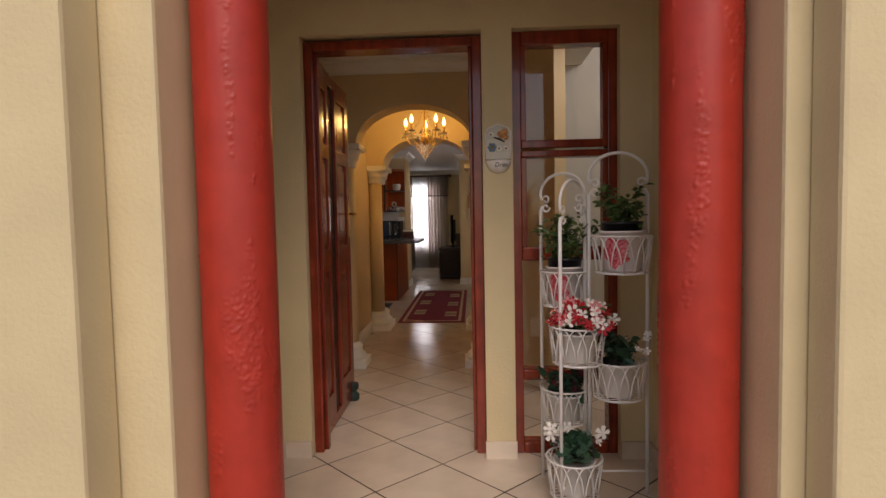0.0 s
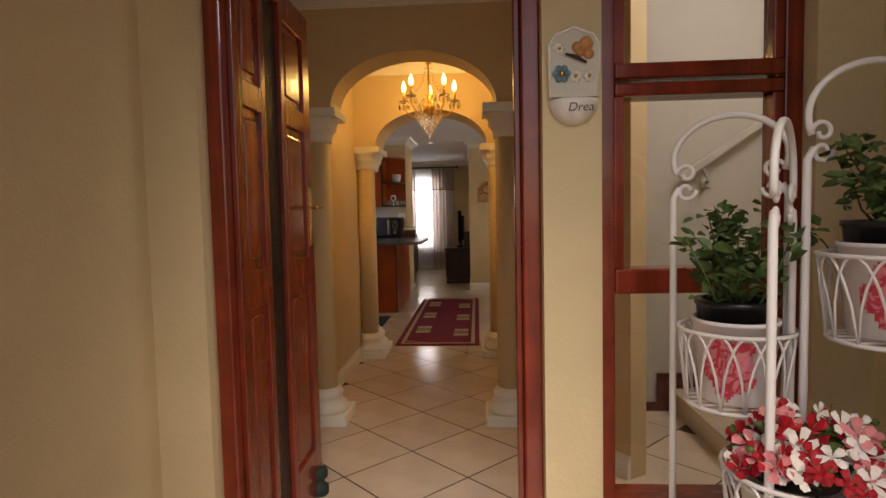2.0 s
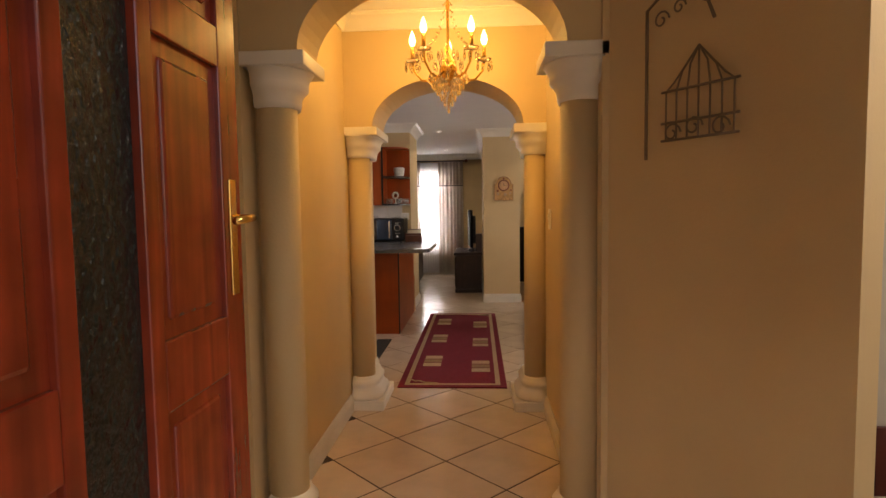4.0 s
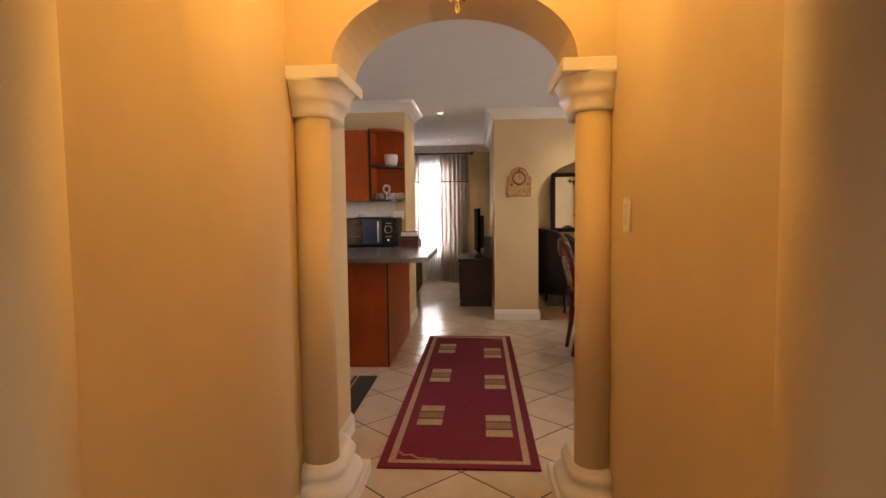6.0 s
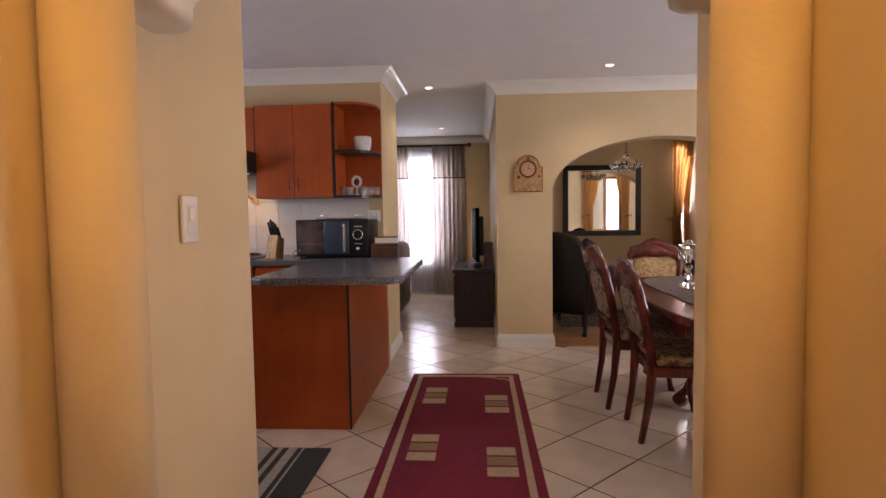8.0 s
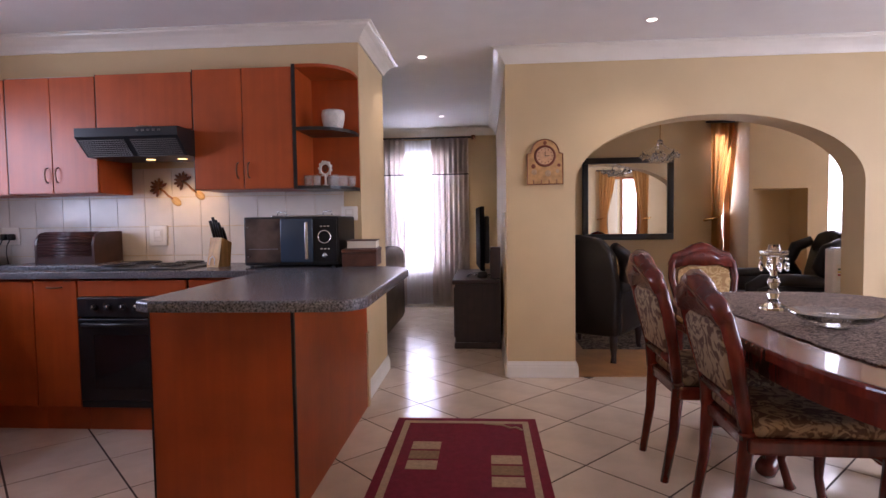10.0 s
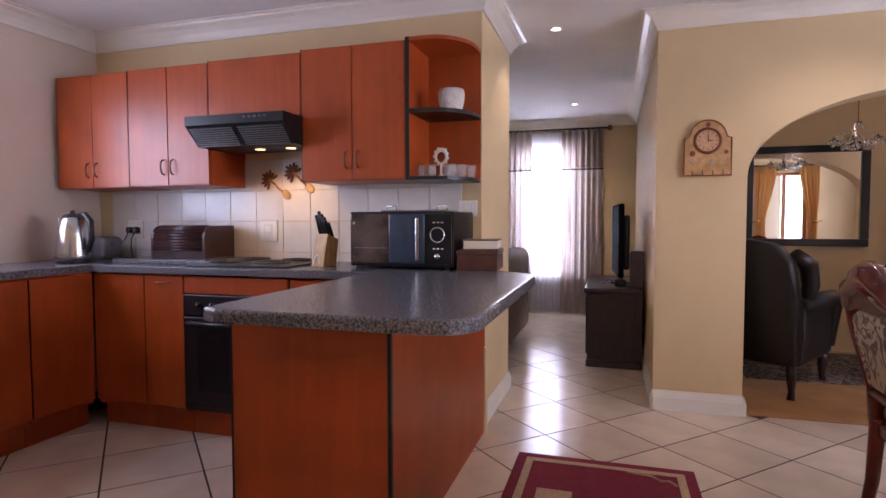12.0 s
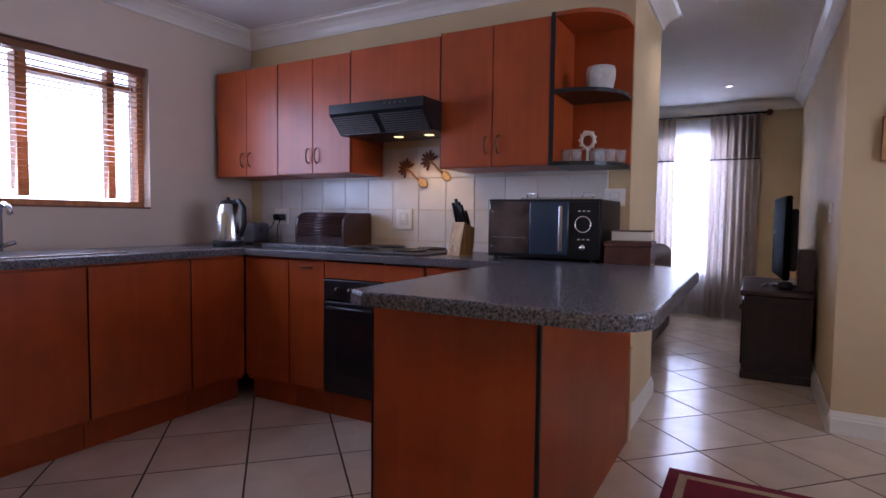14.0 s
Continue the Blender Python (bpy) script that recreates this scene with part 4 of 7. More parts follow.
# ---- rug and mat ----
def runner_rug():
    ob = thing("rug", -0.24, 8.93, 0, 0, "wine red runner rug with cream border and block pattern", "rug")
    x0, x1, y0, y1 = -0.385, 0.385, -1.41, 1.415
    part("field", box(x0, x1, y0, y1, 0.0, 0.009, 0.003), M["rug"], ob)
    for a in ((x0 + 0.045, x0 + 0.078, y0 + 0.05, y1 - 0.05), (x1 - 0.078, x1 - 0.045, y0 + 0.05, y1 - 0.05)):
        part("border", box(*a, 0.008, 0.0104), M["rugl"], ob)
    for a in ((x0 + 0.078, x1 - 0.078, y0 + 0.05, y0 + 0.083), (x0 + 0.078, x1 - 0.078, y1 - 0.083, y1 - 0.05)):
        part("border", box(*a, 0.008, 0.0104), M["rugl"], ob)
    for sx, xa, off in ((0, -0.256, 0.0), (1, 0.133, -0.155)):
        for k in range(4):
            for j in range(3):
                ya = 0.752 + off - k * 0.815 + j * 0.112
                if y0 + 0.12 < ya < y1 - 0.2:
                    part("block", box(xa, xa + 0.142, ya, ya + 0.092, 0.008, 0.0104), M["rugl"] if j != 1 else M["rugm"], ob)
    for sx, sy in ((1, 1), (-1, -1)):
        part("corner_scroll", tube([(sx * 0.30, sy * 1.24, 0.0095), (sx * 0.27, sy * 1.28, 0.0095), (sx * 0.24, sy * 1.27, 0.0095), (sx * 0.20, sy * 1.31, 0.0095), (sx * 0.10, sy * 1.325, 0.0095)], 0.006, None, 6), M["rugl"], ob)


M["rugm"] = mat("tan_rug", (0.30, 0.19, 0.10), 0.95, var=0.15, scale=60, bump=0.4, bscale=300)
runner_rug()


def kitchen_mat():
    ob = thing("door_mat", -1.36, 8.62, 0, 0, "charcoal kitchen mat with pale stripes on the tiles", "mat")
    part("field", box(-0.47, 0.47, -0.385, 0.385, 0, 0.007, 0.002), M["mat_grey"], ob)
    for x0, x1 in ((0.20, 0.225), (0.255, 0.30), (0.325, 0.335), (-0.1, 0.17)):
        part("stripe", box(x0, x1, -0.383, 0.383, 0.006, 0.0082), M["mat_light"], ob)


kitchen_mat()

# ---- kitchen ----
WT = 0.88          # worktop height
BY = 10.07         # front of base units
BX = KX + 0.54     # front of units on the left wall


def bow_handle(m, parent, mt="bronze", L=0.085):
    pts = [(0, 0, -L / 2), (0, -0.018, -L / 2 + 0.01), (0, -0.026, 0), (0, -0.018, L / 2 - 0.01), (0, 0, L / 2)]
    bm = tube([m @ Vector(p) for p in pts], 0.0045)
    part("handle", bm, M[mt], parent, "curved metal handle", True)


M["bronze"] = mat("bronze_handle", (0.20, 0.09, 0.05), 0.35, 0.6, var=0.1)


def wall_cabinet(x0, x1, z0, z1, doors, label, handle=True, depth=0.32):
    ob = thing("wall_cabinet", x0, KY - 0.003, z0, 0, label, "cabinet", "kitchen wall cabinets")
    w, h = x1 - x0, z1 - z0
    part("body", box(0.001, w - 0.001, -depth + 0.02, 0, 0.0, h), M["cab"], ob)
    dw = w / doors
    for k in range(doors):
        d = part("door", box(k * dw + 0.0022, (k + 1) * dw - 0.0022, -depth - 0.0, -depth + 0.018, 0.003, h - 0.003, 0.0018), M["cab"], ob)
        if handle:
            hx = (k + 1) * dw - 0.032 if k == 0 and doors == 2 else k * dw + 0.032
            bow_handle(Matrix.Translation((hx, -depth, 0.105)), d)
        elif doors == 1:
            bow_handle(Matrix.Translation((w * 0.5, -depth, 0.02)) @ Matrix.Rotation(math.pi / 2, 4, "Y"), d)
    part("edge_strip", box(-0.0025, 0.002, -depth + 0.002, -depth + 0.02, 0, h), M["black"], ob, "black edge strip")


wall_cabinet(-3.395, -2.866, 1.305, 1.965, 2, "cherry laminate wall cabinet with two doors by the corner")
wall_cabinet(-2.862, -2.320, 1.308, 1.968, 2, "cherry laminate wall cabinet with two doors")
wall_cabinet(-2.316, -1.752, 1.655, 1.975, 1, "short cherry laminate cabinet above the cooker hood", False)
wall_cabinet(-1.748, -1.180, 1.314, 1.985, 2, "cherry laminate wall cabinet with two doors")


def end_shelf():
    ob = thing("corner_shelf", -1.175, KY - 0.003, 1.31, 0, "open cherry end shelf with rounded boards", "shelf")
    D, W = 0.32, 0.297
    outline = [(0.0, 0.0), (0.0, -D), (0.10, -D), *[(0.10 + (W - 0.10) * math.sin(radians(a)), -D + (D - 0.08) * (1 - math.cos(radians(a)))) for a in range(15, 91, 15)], (W, 0.0)]
    for z, t in ((0.0, 0.018), (0.325, 0.018), (0.667, 0.018)):
        bm = bmesh.new()
        a = [bm.verts.new((x, y, z)) for x, y in outline]
        b = [bm.verts.new((x, y, z + t)) for x, y in outline]
        bm.faces.new(a[::-1])
        bm.faces.new(b)
        for i in range(len(a)):
            bm.faces.new((a[i], a[(i + 1) % len(a)], b[(i + 1) % len(a)], b[i]))
        part("board", bm, M["cab"] if z > 0.5 else M["black"], ob, "dark edged shelf board" if z < 0.5 else "")
    part("back_panel", box(0.0, W, -0.012, 0.0, 0.018, 0.667), M["cab"], ob)
    part("side_panel", box(-0.004, 0.014, -D, -0.012, 0.018, 0.667), M["cab"], ob)
    part("edge_strip", box(-0.004, 0.016, -D - 0.004, -D - 0.0005, 0.0, 0.685), M["black"], ob, "black edge strip")


end_shelf()


def bowl():
    ob = thing("pot", -0.985, 10.43, 1.654, 0, "white textured ceramic pot on the open shelf", "pot")
    part("body", lathe([(0.045, 0), (0.055, 0.01), (0.064, 0.05), (0.066, 0.085), (0.061, 0.105), (0.056, 0.105), (0.055, 0.09)], 28), M["rough_white"], ob, "", True)


M["rough_white"] = mat("rough_white_ceramic", (0.72, 0.68, 0.62), 0.7, var=0.1, scale=30, bump=0.8, bscale=90)
bowl()


def trophy():
    ob = thing("ornament", -1.03, 10.40, 1.329, 0, "white laurel ring ornament with dark centre", "ornament")
    part("foot", lathe([(0.022, 0), (0.022, 0.006), (0.008, 0.012), (0.007, 0.07)], 14), M["white_plastic"], ob, "", True)
    part("ring", tube([(0.036 * math.cos(a), 0, 0.108 + 0.036 * math.sin(a)) for a in [2 * math.pi * k / 24 + 1.57 for k in range(24)]], [0.005 + 0.007 * abs(math.cos(math.pi * k / 24)) for k in range(24)], None, 8, True), M["white_plastic"], ob, "", True)
    part("spiral", tube([(0.021 * (1 - q / 30) * math.cos(q * 0.45), 0, 0.108 + 0.021 * (1 - q / 30) * math.sin(q * 0.45)) for q in range(28)], 0.0028, None, 6), M["black"], ob, "dark spiral", True)
    for q in range(10):
        aa = radians(-70 + (q % 5) * 32) if q < 5 else radians(250 - (q % 5) * 32)
        b = bmesh.new()
        bmesh.ops.create_uvsphere(b, u_segments=8, v_segments=6, radius=0.011, matrix=Matrix.Translation((0.042 * math.cos(aa), 0, 0.108 + 0.042 * math.sin(aa))) @ Matrix.Rotation(-aa + 0.9, 4, "Y") @ Matrix.Diagonal((1.5, 0.4, 0.6, 1)))
        part("laurel_leaf", b, M["white_plastic"], ob, "", True)

    ob.scale = (0.8, 0.8, 0.93)


trophy()
M["tumbler_glass"] = mat("pale_clear_glass", (0.90, 0.90, 0.88), 0.05, var=0)
M["tumbler_glass"].node_tree.nodes["Principled BSDF"].inputs["Alpha"].default_value = 0.2
_g = thing("drinking_glass", -1.13, 10.40, 1.3285, 0, "clear drinking glass standing on the shelf", "glass", "glasses on the shelf")
_tg = part("tumbler", lathe([(0.018, 0.0), (0.021, 0.002), (0.024, 0.062), (0.022, 0.062), (0.019, 0.006), (0.001, 0.006)], 18, close=False), M["tumbler_glass"], _g, "", True)
for _x, _y in ((-1.075, 10.385), (-1.02, 10.455), (-0.975, 10.40), (-0.935, 10.45), (-0.90, 10.50), (-1.10, 10.46), (-0.99, 10.50)):
    copy_thing(_g, pose(_x, _y, 1.3285))


M["filter_metal"] = mat("dark_filter_metal", (0.10, 0.085, 0.08), 0.4, 0.5, var=0.1)


def cooker_hood():
    ob = thing("cooker_hood", -2.030, KY - 0.003, 1.50, 0, "black slim cooker hood with mesh filter under a cabinet", "cooker hood")
    w = 0.288
    pts = [(0.0, 0.02), (0.0, 0.145), (-0.50, 0.145), (-0.50, 0.098), (-0.40, 0.0), (-0.1, 0.0)]
    bm = bmesh.new()
    a = [bm.verts.new((-w, y, z)) for y, z in pts]
    b = [bm.verts.new((w, y, z)) for y, z in pts]
    bm.faces.new(a)
    bm.faces.new(b[::-1])
    for i in range(len(pts)):
        bm.faces.new((a[i], b[i], b[(i + 1) % len(pts)], a[(i + 1) % len(pts)]))
    part("body", bm, M["black"], ob)
    for s in (-1, 1):
        grid = bmesh.new()
        for i in range(28):
            for j in range(9):
                x = s * 0.145 + (i - 13.5) * 0.0092
                f = 0.12 + j * 0.095
                y, z = -0.495 + 0.1 * f - 0.004, 0.095 - 0.1 * f - 0.004
                box(x - 0.0026, x + 0.0026, y - 0.002, y + 0.002, z - 0.003, z + 0.003, 0, grid)
        part("filter", grid, M["filter_metal"], ob, "dark perforated filter")
    for k in range(5):
        part("slider", box(0.06 + k * 0.03, 0.075 + k * 0.03, -0.505, -0.50, 0.122, 0.132, 0.001), M["filter_metal"], ob)
    for x in (-0.02, 0.17):
        part("lamp", cyl(0.026, 0.026, 0.002, Matrix.Translation((x, -0.24, -0.0015)), 18), M["hoodlamp"], ob, "small round lit lamp")
        lamp("hood_light", "SPOT", 1.5, look((ob.location.x + x, KY - 0.24, 1.488), (ob.location.x + x, KY - 0.10, 0.9)), (1.0, 0.62, 0.24), radius=0.02, spot=radians(120))


cooker_hood()


def base_cabinet(x0, x1, label, drawer=False, n=1):
    ob = thing("base_cabinet", x0, BY, 0, 0, label, "cabinet", "kitchen base cabinets")
    w = x1 - x0
    part("body", box(0, w, 0.02, KY - BY - 0.01, 0.12, WT - 0.04), M["cab"], ob)
    part("plinth", box(0, w, 0.06, 0.08, 0.0, 0.12), M["cab"], ob)
    d = part("door", box(0.002, w - 0.002, 0.0, 0.018, 0.145, WT - 0.05, 0.0015), M["cab"], ob)
    if drawer:
        bow_handle(Matrix.Translation((w * 0.5, 0, WT - 0.085)) @ Matrix.Rotation(math.pi / 2, 4, "Y"), d)
    return ob


base_cabinet(-2.895, -2.56, "cherry laminate corner base cabinet")
base_cabinet(-2.556, -2.309, "narrow cherry laminate base cabinet with a handle", True)


def oven():
    ob = thing("oven", -2.305, BY, 0, 0, "black built-in electric oven with knobs below the hob", "oven")
    w = 0.60
    part("top_rail", box(0.002, w, 0.0, 0.02, 0.745, WT - 0.05, 0.0015), M["cab"], ob)
    part("body", box(0.002, w, 0.02, 0.5, 0.14, 0.745), M["black"], ob)
    part("control_panel", box(0.004, w - 0.002, -0.012, 0.02, 0.635, 0.74, 0.004), M["black"], ob)
    dr = part("door", box(0.004, w - 0.002, -0.012, 0.02, 0.185, 0.625, 0.004), M["black"], ob)
    part("window", box(0.09, w - 0.09, -0.0145, -0.012, 0.25, 0.54), M["darkglass"], dr, "dark oven window")
    part("handle", tube([(0.05, -0.012, 0.60), (0.05, -0.045, 0.60), (w - 0.05, -0.045, 0.60), (w - 0.05, -0.012, 0.60)], 0.010), M["black"], dr, "black bar handle", True)
    part("kick", box(0.004, w - 0.002, -0.006, 0.02, 0.145, 0.18), M["black"], ob)
    part("plinth", box(0.0, w, 0.06, 0.08, 0.0, 0.12), M["cab"], ob)
    for k in range(6):
        kn = part("knob", cyl(0.015, 0.013, 0.018, Matrix.Translation((0.10 + k * 0.08, -0.012, 0.688)) @ Matrix.Rotation(math.pi / 2, 4, "X"), 16), M["black"], ob, "", True)
        part("marker", box(0.0985 + k * 0.08, 0.1015 + k * 0.08, -0.0315, -0.030, 0.688, 0.702), M["white_plastic"], kn)


oven()
base_cabinet(-1.688, -1.44, "cherry laminate base cabinet beside the oven")


def left_cabinet(y0, y1, label):
    ob = thing("base_cabinet", BX, y0, 0, 0, label, "cabinet", "kitchen base cabinets")
    w = y1 - y0
    part("body", box(-0.53, -0.02, 0, w, 0.12, WT - 0.04), M["cab"], ob)
    part("plinth", box(-0.08, -0.06, 0, w, 0, 0.12), M["cab"], ob)
    d = part("door", box(-0.018, 0, 0.002, w - 0.002, 0.145, WT - 0.05, 0.0015), M["cab"], ob)
    part("edge_strip", box(-0.017, -0.001, -0.0015, 0.0018, 0.145, WT - 0.05), M["black"], ob, "black edge strip")
    return ob


left_cabinet(9.72, 10.066, "cherry laminate corner base cabinet below the window run")
left_cabinet(9.20, 9.716, "cherry laminate base cabinet under the sink")
left_cabinet(8.68, 9.196, "cherry laminate base cabinet under the sink")
left_cabinet(8.16, 8.676, "cherry laminate base cabinet")


def slab(pts, z0, z1, bevel=0.006):
    bm = bmesh.new()
    a = [bm.verts.new((x, y, z0)) for x, y in pts]
    b = [bm.verts.new((x, y, z1)) for x, y in pts]
    bm.faces.new(a[::-1])
    top = bm.faces.new(b)
    for i in range(len(a)):
        bm.faces.new((a[i], a[(i + 1) % len(a)], b[(i + 1) % len(a)], b[i]))
    bmesh.ops.recalc_face_normals(bm, faces=bm.faces)
    bmesh.ops.bevel(bm, geom=list(top.edges), offset=bevel, segments=3, affect="EDGES", profile=0.5)
    return bm


def worktops():
    ob = thing("worktop", 0, 0, 0, 0, "grey speckled laminate worktop along two walls", "worktop")
    part("run", slab([(KX + 0.001, 8.16), (BX + 0.03, 8.16), (BX + 0.03, BY - 0.03), (-1.262, BY - 0.03), (-1.262, KY - 0.001), (KX + 0.001, KY - 0.001)], WT - 0.036, WT), M["granite"], ob)
    pn = thing("breakfast_bar", 0, 0, 0, 0, "grey speckled laminate breakfast bar top with cut corner", "worktop")
    pts = [(-1.26, 10.615), (-1.26, 8.96), (-1.20, 8.925), *[(-0.62 + 0.11 * math.sin(radians(a)), 8.925 + 0.11 * (1 - math.cos(radians(a)))) for a in range(0, 91, 15)], (-0.515, 10.05), (-0.53, 10.13), (-0.565, 10.17), (-0.86, 10.37), (-0.873, 10.40), (-0.873, 10.615)]
    part("top", slab(pts, WT - 0.0355, WT + 0.0005, 0.010), M["granite"], pn)


worktops()


def peninsula():
    ob = thing("peninsula", -1.405, 9.265, 0, 0, "cherry laminate panelled kitchen peninsula with black joint strips", "cabinet")
    W, D = 0.560, 1.31
    H = WT - 0.037
    part("front_panel", box(0.0, W - 0.010, 0.0, 0.018, 0.0, H, 0.001), M["cab"], ob)
    part("corner_strip", box(W - 0.010, W + 0.002, -0.002, 0.016, 0.0, H, 0.002), M["black"], ob, "black joint strip")
    part("side_panel", box(W - 0.016, W, 0.017, D, 0.0, H, 0.001), M["cab"], ob)
    part("edge_strip", box(-0.008, 0.0, -0.001, 0.016, 0.0, H), M["black"], ob, "black joint strip")
    part("body", box(0.0, W - 0.018, 0.02, D, 0.0, H - 0.002), M["cab"], ob)
    part("end_batten", box(W - 0.002, W + 0.010, D - 0.03, D + 0.02, 0.0, 0.45, 0.001), M["wall"], ob, "cream painted batten")


peninsula()


M["oven_brown"] = mat("brown_oven_glass", (0.10, 0.070, 0.055), 0.05, var=0.5, scale=9)


def microwave():
    ob = thing("microwave", -1.175, 10.40, WT, 0, "black microwave oven with silver handle and dials", "microwave")
    w, h, d = 0.262, 0.275, 0.19
    part("case", box(-w, w, -d, d, 0.012, h, 0.006), M["black"], ob)
    part("door", box(-w + 0.012, -0.055, -d - 0.012, -d, 0.028, h - 0.01, 0.003), M["oven_brown"], ob, "brownish glass door")
    for z in (0.10,):
        part("rack_line", box(-w + 0.03, -0.07, -d - 0.0135, -d - 0.012, z, z + 0.003), M["grey"], ob)
    part("front_panel", box(-0.055, 0.125, -d - 0.018, -d, 0.028, h - 0.01, 0.008), M["smoke"], ob, "blue-grey curved door panel", True)
    part("handle", box(0.088, 0.106, -d - 0.042, -d - 0.026, 0.045, h - 0.03, 0.004), M["chrome"], ob, "silver bar handle")
    for z in (0.06, h - 0.045):
        part("handle_post", box(0.090, 0.104, -d - 0.028, -d - 0.016, z, z + 0.012), M["chrome"], ob)
    cp = part("control_panel", box(0.125, w - 0.008, -d - 0.010, -d, 0.028, h - 0.01, 0.003), M["black"], ob)
    part("dial", tube([(0.188 + 0.034 * math.cos(a), -d - 0.014, 0.165 + 0.034 * math.sin(a)) for a in [2 * math.pi * k / 24 for k in range(24)]], 0.004, None, 6, True), M["chrome"], cp, "silver ring dial", True)
    part("knob", cyl(0.014, 0.013, 0.014, Matrix.Translation((0.188, -d - 0.010, 0.065)) @ Matrix.Rotation(math.pi / 2, 4, "X"), 16), M["chrome"], cp, "silver knob", True)
    for z in (0.220, 0.098):
        for k in range(3):
            part("button", box(0.165 + k * 0.02, 0.176 + k * 0.02, -d - 0.0125, -d - 0.010, z, z + 0.005), M["white_plastic"], cp)
    for x in (-w + 0.03, w - 0.04):
        for y in (-d + 0.03, d - 0.03):
            part("foot", cyl(0.012, 0.012, 0.013, Matrix.Translation((x, y, 0)), 10), M["black"], ob)
    for z in (0.06, h - 0.055):
        part("hinge_pin", cyl(0.006, 0.006, 0.004, Matrix.Translation((-w + 0.028, -d - 0.012, z)) @ Matrix.Rotation(math.pi / 2, 4, "X"), 10), M["chrome"], ob)
    t = thing("serving_tray", -1.15, 10.42, WT + h + 0.0005, 0, "steel serving tray with handles lying on the microwave", "tray")
    part("plate", box(-0.17, 0.17, -0.11, 0.11, 0.0, 0.010, 0.003), M["chrome"], t)
    for x in (-0.11, 0.15):
        part("handle", tube([(x - 0.025, -0.105, 0.008), (x - 0.025, -0.105, 0.028), (x + 0.025, -0.105, 0.028), (x + 0.025, -0.105, 0.008)], 0.003), M["chrome"], t, "", True)


microwave()


def box_and_book():
    ob = thing("wooden_box", -0.805, 10.335, WT + 0.001, 4, "dark reddish wooden box beside the microwave", "box")
    part("body", box(-0.10, 0.085, -0.12, 0.12, 0, 0.072, 0.002), M["boxwood"], ob)
    part("lid", box(-0.103, 0.088, -0.123, 0.123, 0.074, 0.094, 0.003), M["boxwood"], ob)
    bk = thing("book", -0.81, 10.35, WT + 0.096, 6, "closed book with dark cover lying on the box", "book")
    part("pages", box(-0.075, 0.082, -0.102, 0.102, 0.004, 0.042), M["paper"], bk, "cream page block")
    part("cover", box(-0.082, 0.086, -0.106, 0.106, 0.0, 0.004), M["boxwood"], bk)
    part("cover", box(-0.082, 0.086, -0.106, 0.106, 0.042, 0.046), M["boxwood"], bk)


M["boxwood"] = mat("brown_box_wood", (0.09, 0.030, 0.018), 0.4, var=0.25, scale=15)
box_and_book()


def knife_block():
    ob = thing("knife_block", -1.63, 10.30, WT + 0.001, -18, "beech knife block full of black handled knives", "knife block")
    pts = [(-0.048, 0.0), (0.045, 0.0), (0.062, 0.135), (-0.012, 0.165)]
    bm = bmesh.new()
    a = [bm.verts.new((-0.042, y, z)) for y, z in pts]
    b = [bm.verts.new((0.042, y, z)) for y, z in pts]
    bm.faces.new(a)
    bm.faces.new(b[::-1])
    for i in range(4):
        bm.faces.new((a[i], b[i], b[(i + 1) % 4], a[(i + 1) % 4]))
    part("block", bm, M["blockwood"], ob)
    for k, (x, t, L) in enumerate(((-0.028, 0.2, 0.10), (-0.008, 0.2, 0.12), (0.012, 0.2, 0.105), (0.03, 0.2, 0.09), (-0.02, 0.65, 0.08), (0.005, 0.65, 0.085), (0.026, 0.65, 0.075))):
        y0 = -0.012 + 0.074 * t
        z0 = 0.165 - 0.030 * t
        part("knife", tube([(x, y0 + 0.005, z0 - 0.01), (x, y0 - 0.012, z0 + L * 0.5), (x, y0 - 0.028, z0 + L)], [0.007, 0.009, 0.008]), M["black"], ob, "black knife handle", True)
    part("emblem", tube([(-0.02, -0.052, 0.015), (-0.015, -0.045, 0.05), (0, -0.043, 0.06), (0.015, -0.045, 0.05), (0.02, -0.052, 0.015)], 0.003), M["white_plastic"], ob, "", True)


knife_block()


def hob():
    ob = thing("hob", -2.02, 10.33, WT + 0.001, 0, "black electric hob with four spiral plates", "hob")
    part("plate", box(-0.29, 0.29, -0.24, 0.24, 0, 0.008, 0.003), M["black"], ob)
    for x, y, r in ((-0.14, -0.11, 0.075), (0.14, -0.11, 0.09), (-0.14, 0.12, 0.09), (0.14, 0.12, 0.075)):
        bm = bmesh.new()
        for q in (1.0, 0.76, 0.52, 0.28):
            tube([(x + r * q * math.cos(a), y + r * q * math.sin(a), 0.018) for a in [2 * math.pi * k / 28 for k in range(28)]], 0.0055, bm, 6, True)
        el = part("spiral_plate", bm, M["black"], ob, "", True)
        part("ring", tube([(x + (r + 0.016) * math.cos(a), y + (r + 0.016) * math.sin(a), 0.010) for a in [2 * math.pi * k / 28 for k in range(28)]], 0.003, None, 6, True), M["grey"], el, "dull steel trim ring", True)


hob()


